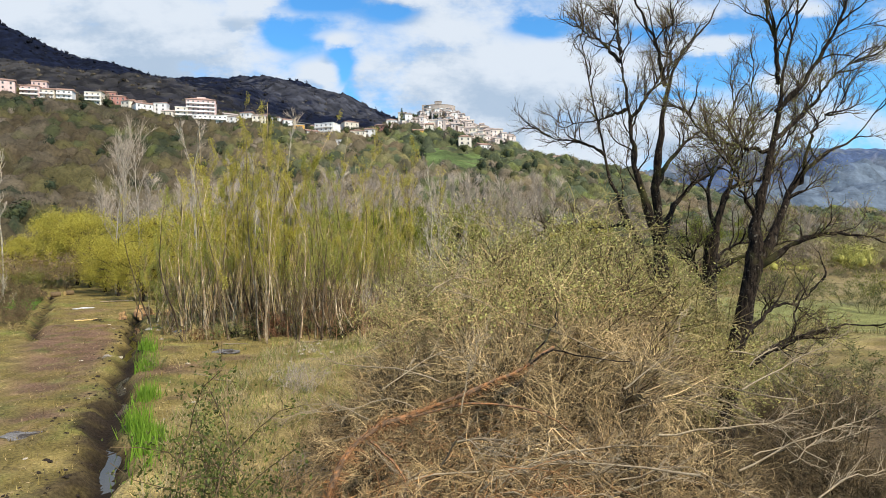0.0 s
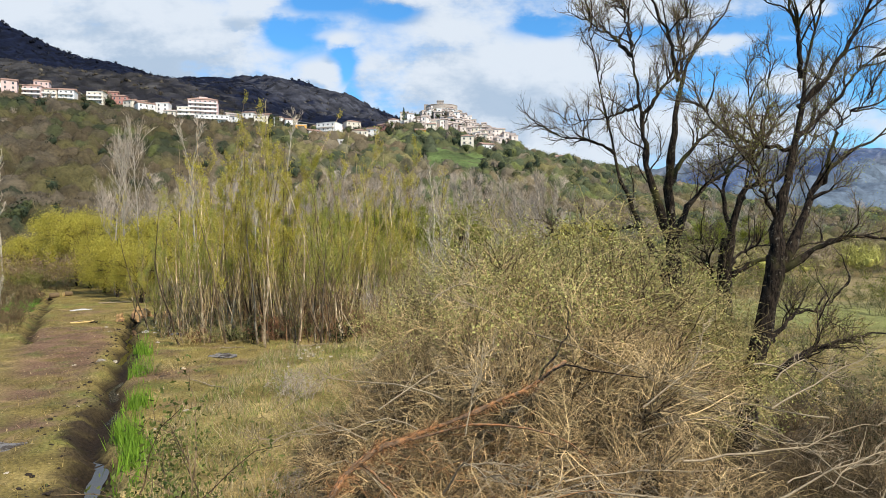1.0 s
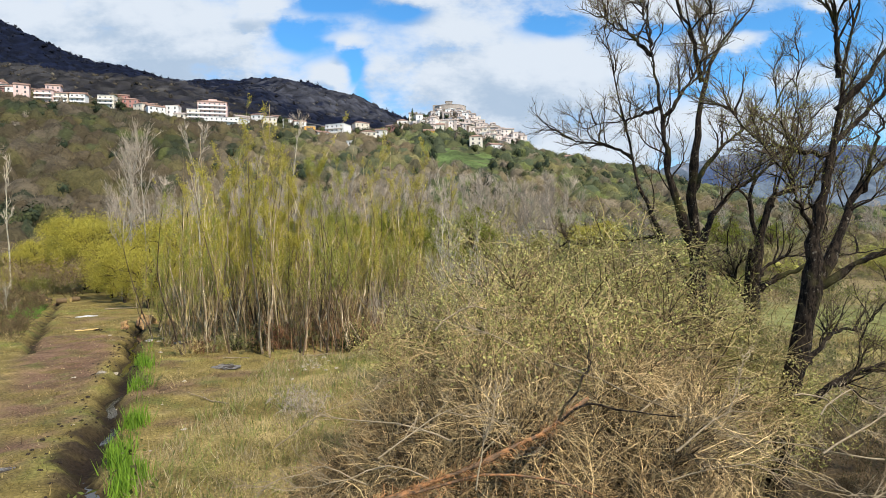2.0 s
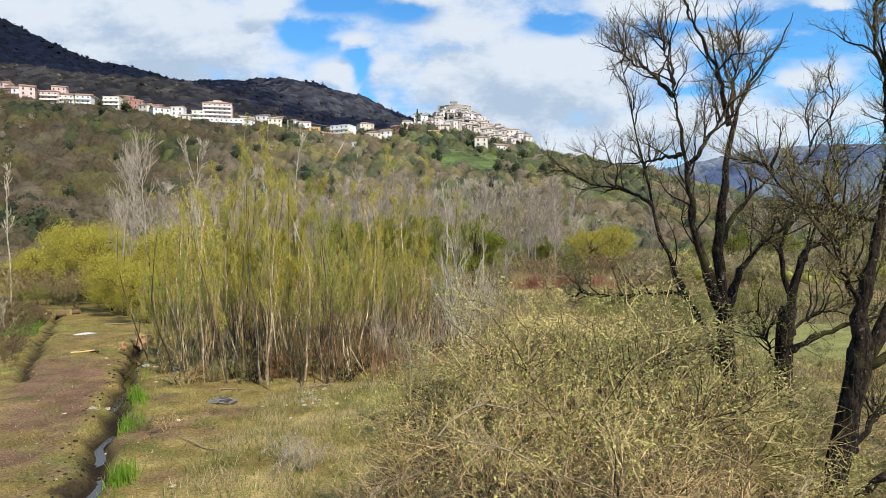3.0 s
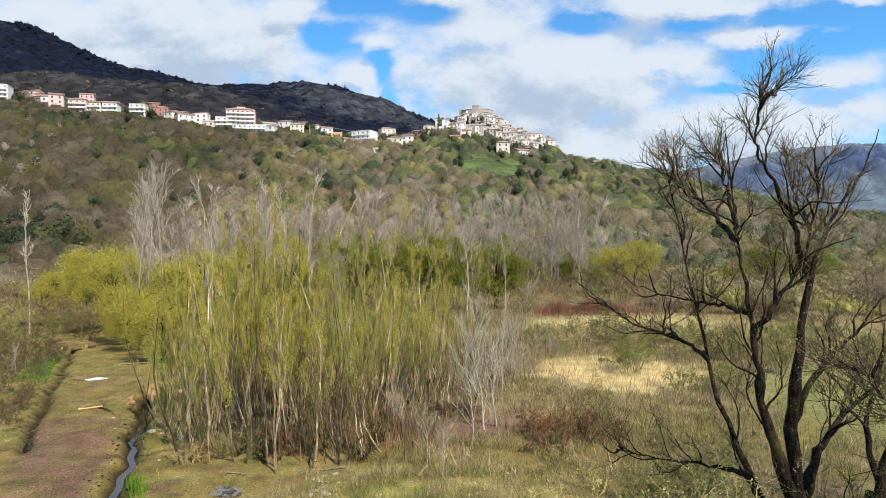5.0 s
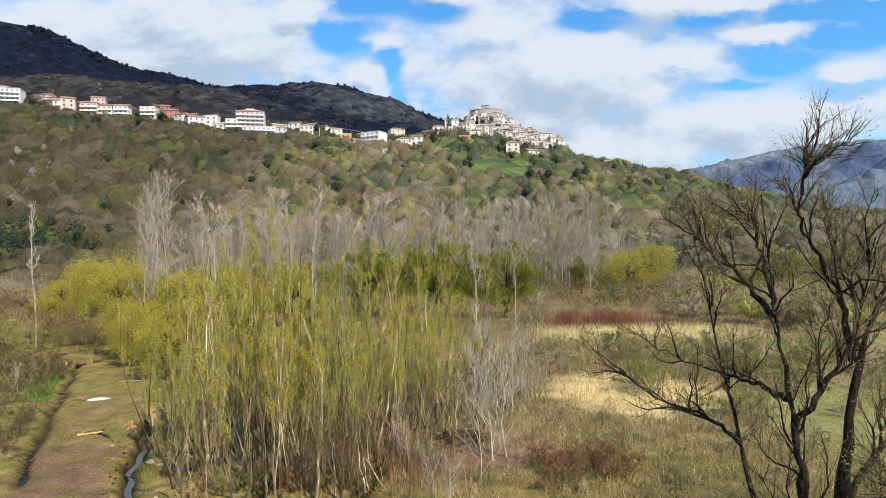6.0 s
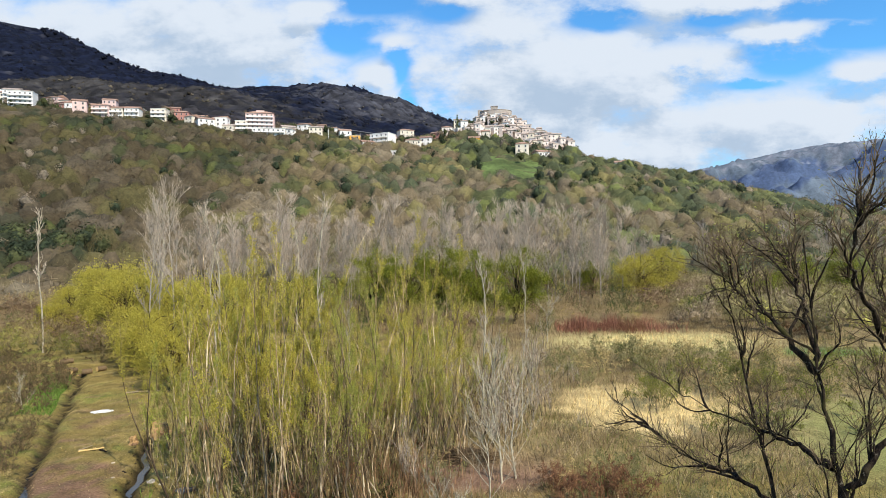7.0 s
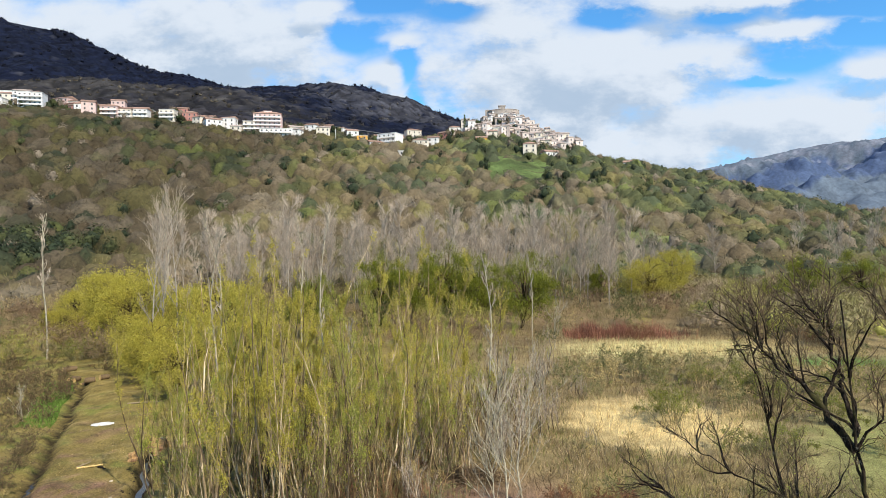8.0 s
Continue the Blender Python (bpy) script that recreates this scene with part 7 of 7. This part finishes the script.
def make_litter():
    rng = np.random.RandomState(66)

    def at(x, y):
        return float(land(x, y))

    def mound(name, x, y, rx, ry, rz, mat, label, category, seed, group=""):
        bm = lump(rx, ry, rz, seed, 0.5, 3)
        me = bpy.data.meshes.new(name)
        bm.to_mesh(me)
        bm.free()
        me.materials.append(M[mat])
        ob = new(name, me)
        ob.location = (x, y, at(x, y) - 0.03)
        return tagged(ob, label, category, group)

    mound("ash_mound", -30.1, 55.0, 0.95, 0.62, 0.12, "ash_white", "flat heap of white ash on the meadow", "ash", 1, "ash heaps")
    mound("ash_mound", -26.9, 42.1, 0.95, 0.7, 0.10, "ash_white", "thin pale patch of white ash on mud", "ash", 2, "ash heaps")
    mound("fire_pit", -10.6, 31.7, 0.72, 0.6, 0.09, "ash_grey", "burnt-out fire place with grey ash", "fire place", 3, "fire places")
    mound("fire_pit", -15.7, 39.4, 0.6, 0.45, 0.08, "ash_grey", "small dark fire place in the grass", "fire place", 4, "fire places")
    mound("fire_pit", -11.9, 17.4, 0.6, 0.4, 0.06, "ash_grey", "grey ash patch on the mud", "fire place", 5, "fire places")
    # stumps and sawn logs
    for i, (x, y, r, h, label) in enumerate(((-22.6, 49.8, 0.75, 0.75, "broad rust-coloured rotting stump at the ditch"), (-20.6, 49.2, 0.5, 0.4, "split orange stump beside the ditch"), (-23.2, 47.2, 0.32, 0.45, "small sawn stump at the ditch"), (-19.3, 50.4, 0.4, 0.35, "low orange stump under the saplings"), (-12.2, 46.0, 0.3, 0.4, "brown stump under the saplings"))):
        ob = thing("tree_stump", x, y, at(x, y) - 0.05, label, "stump", "stumps along the ditch")
        part("stump_body", lump(r, r * 0.85, h, 10 + i, 0.6, 3), M["stump"], ob)
        part("cut_face", lump(r * 0.55, r * 0.5, 0.08, 20 + i, 0.4, 2), M["cut_wood"], ob).location = (0, 0, h * 1.14)
    for x, y, turn, length, r in ((-43.9, 70.6, 80, 0.9, 0.23), (-43.2, 70.3, 95, 1.0, 0.26), (-42.5, 70.6, 70, 0.9, 0.22), (-41.6, 70.2, 30, 1.0, 0.30), (-40.8, 71.4, 60, 0.9, 0.28), (-47.6, 75.5, 50, 1.4, 0.3)):
        ob = thing("sawn_log", x, y, at(x, y) + r * 0.9, "short sawn log with yellow cut ends", "log", "sawn logs by the drain")
        ob.rotation_euler = (0, 0, radians(turn))
        line = np.array([[[-length / 2, 0, 0], [0, 0, 0.01], [length / 2, 0, 0]]])
        part("log_body", Bits().tubes(line, np.array([[r, r * 1.04, r * 0.96]]), 12), M["fork_wood"], ob, soft=True)
        for s in (-1, 1):
            bm = bmesh.new()
            bmesh.ops.create_circle(bm, cap_ends=True, segments=12, radius=r * 0.97)
            bmesh.ops.transform(bm, matrix=Matrix.Translation((s * (length / 2 + 0.004), 0, 0)) @ Matrix.Rotation(radians(90), 4, "Y"), verts=bm.verts)
            part("cut_end", bm, M["cut_wood"], ob)
    for x, y, turn, length, r, mat, label in ((-1.0, 50.3, -8, 3.3, 0.10, "pale_bark", "fallen pale log lying in the marsh"), (-21.2, 76.0, 5, 3.5, 0.12, "pale_bark", "fallen pale trunk behind the saplings"), (-25.2, 45.7, 20, 1.5, 0.07, "cut_wood", "split yellow branch on the meadow"), (-24.2, 45.4, -35, 1.1, 0.06, "bark", "dark branch on the meadow"), (-25.8, 46.0, 60, 0.9, 0.05, "pale_bark", "pale branch on the meadow"), (-30.6, 61.5, 10, 3.0, 0.08, "pale_bark", "pale trunk lying in grass"), (-6.6, 34.2, 15, 2.2, 0.05, "pale_bark", "pale stick lying by the stones"), (-23.0, 64.0, 25, 5.0, 0.10, "pale_bark", "leaning dead trunk in the thicket"), (-10.6, 33.6, -20, 1.6, 0.04, "pale_bark", "pale stick beside the fire place"), (-9.0, 25.0, 145, 2.6, 0.03, "pale_bark", "long pale stick on the mud")):
        ob = thing("fallen_log", x, y, at(x, y) + r * 0.8, label, "log", "fallen wood")
        ob.rotation_euler = (0, 0, radians(turn))
        l = sway(((-length / 2, 0, 0), (-length / 6, 0.05 * length, 0.02), (length / 6, 0.02 * length, 0.05), (length / 2, 0, 0.1)), 10, rng, 0.012)
        part("stem", Bits().tubes(l[None], taper(1, 10, r, r * 0.5), 8), M[mat], ob, soft=True)
        t = grow(rng, l[None], 5, length * 0.18, 0.2, 0.95, 0.9, 0.3, 3, 0.15)
        part("twig_spray", Bits().tubes(t, taper(5, 4, r * 0.35, 0.008), 4), M[mat], ob)
    # field stones
    stones = [(-15.9, 30.3, 0.24), (-15.6, 30.9, 0.16), (-18.4, 40.6, 0.27), (-17.6, 40.2, 0.14), (-13.0, 26.0, 0.12)]
    for _ in range(26):
        stones.append((-6.5 + rng.normal(0, 0.75), 31.6 + rng.normal(0, 1.5), rng.uniform(0.05, 0.17)))
    for _ in range(14):
        y = rng.uniform(14, 46)
        stones.append((float(ditch_x(y)) + rng.choice((-1, 1)) * rng.uniform(1.1, 3.0), y, rng.uniform(0.05, 0.13)))
    protos = []
    for i in range(4):
        bm = lump(1, 0.8, 0.6, 40 + i, 0.7, 2)
        me = bpy.data.meshes.new("stone")
        bm.to_mesh(me)
        bm.free()
        me.materials.append(M["stone"])
        protos.append(me)
    for i, (x, y, r) in enumerate(stones):
        ob = new("stone", protos[i % 4])
        ob.location, ob.scale, ob.rotation_euler = (x, y, at(x, y) - 0.25 * r), (r, r, r), (0, 0, rng.uniform(0, 6.28))
        tagged(ob, "pale field stone lying in the grass", "stone", "field stones")
    # clods of black earth along the ditch
    protos = []
    for i in range(4):
        bm = lump(1, 0.7, 0.55, 60 + i, 0.9, 2)
        me = bpy.data.meshes.new("clods")
        bm.to_mesh(me)
        bm.free()
        protos.append(np.array([v.co for v in me.vertices]))
        tri = np.array([p.vertices[:] for p in me.polygons])
        bpy.data.meshes.remove(me)
    bits = Bits()
    for i in range(170):
        y = 11 + 36 * rng.uniform() ** 1.4
        x = float(ditch_x(y)) + (-rng.uniform(0.4, 1.7) if rng.uniform() < 0.8 else rng.uniform(0.4, 0.8))
        r = rng.uniform(0.02, 0.085)
        bits.put(protos[i % 4] * r + np.array((x, y, at(x, y) - 0.01)), tri)
    ob = new("earth_spoil", bits.mesh("earth_spoil", M["clod"]))
    tagged(ob, "black wet clods of earth along the ditch", "earth", kind="stuff")
    # heap of cut brushwood on the bare brown patch
    ob = thing("brushwood_heap", -0.6, 44.6, at(-0.6, 44.6), "low heap of cut reddish brushwood", "brushwood")
    n = 260
    a, r = rng.uniform(0, 6.28, n), 1.9 * np.sqrt(rng.uniform(0, 1, n))
    mid = np.stack([r * np.cos(a), 0.7 * r * np.sin(a), 0.1 + 0.45 * (1 - r / 2) * rng.uniform(0.3, 1, n)], -1)
    d = rng.normal(size=(n, 3)) * (1, 0.7, 0.15)
    d /= np.linalg.norm(d, axis=1, keepdims=True)
    part("brushwood", Bits().tubes(np.stack([mid - d * 0.7, mid + rng.normal(0, 0.05, (n, 3)), mid + d * 0.7], 1), taper(n, 3, 0.022, 0.01), 4), M["fork_wood"], ob, kind="stuff")


make_litter()
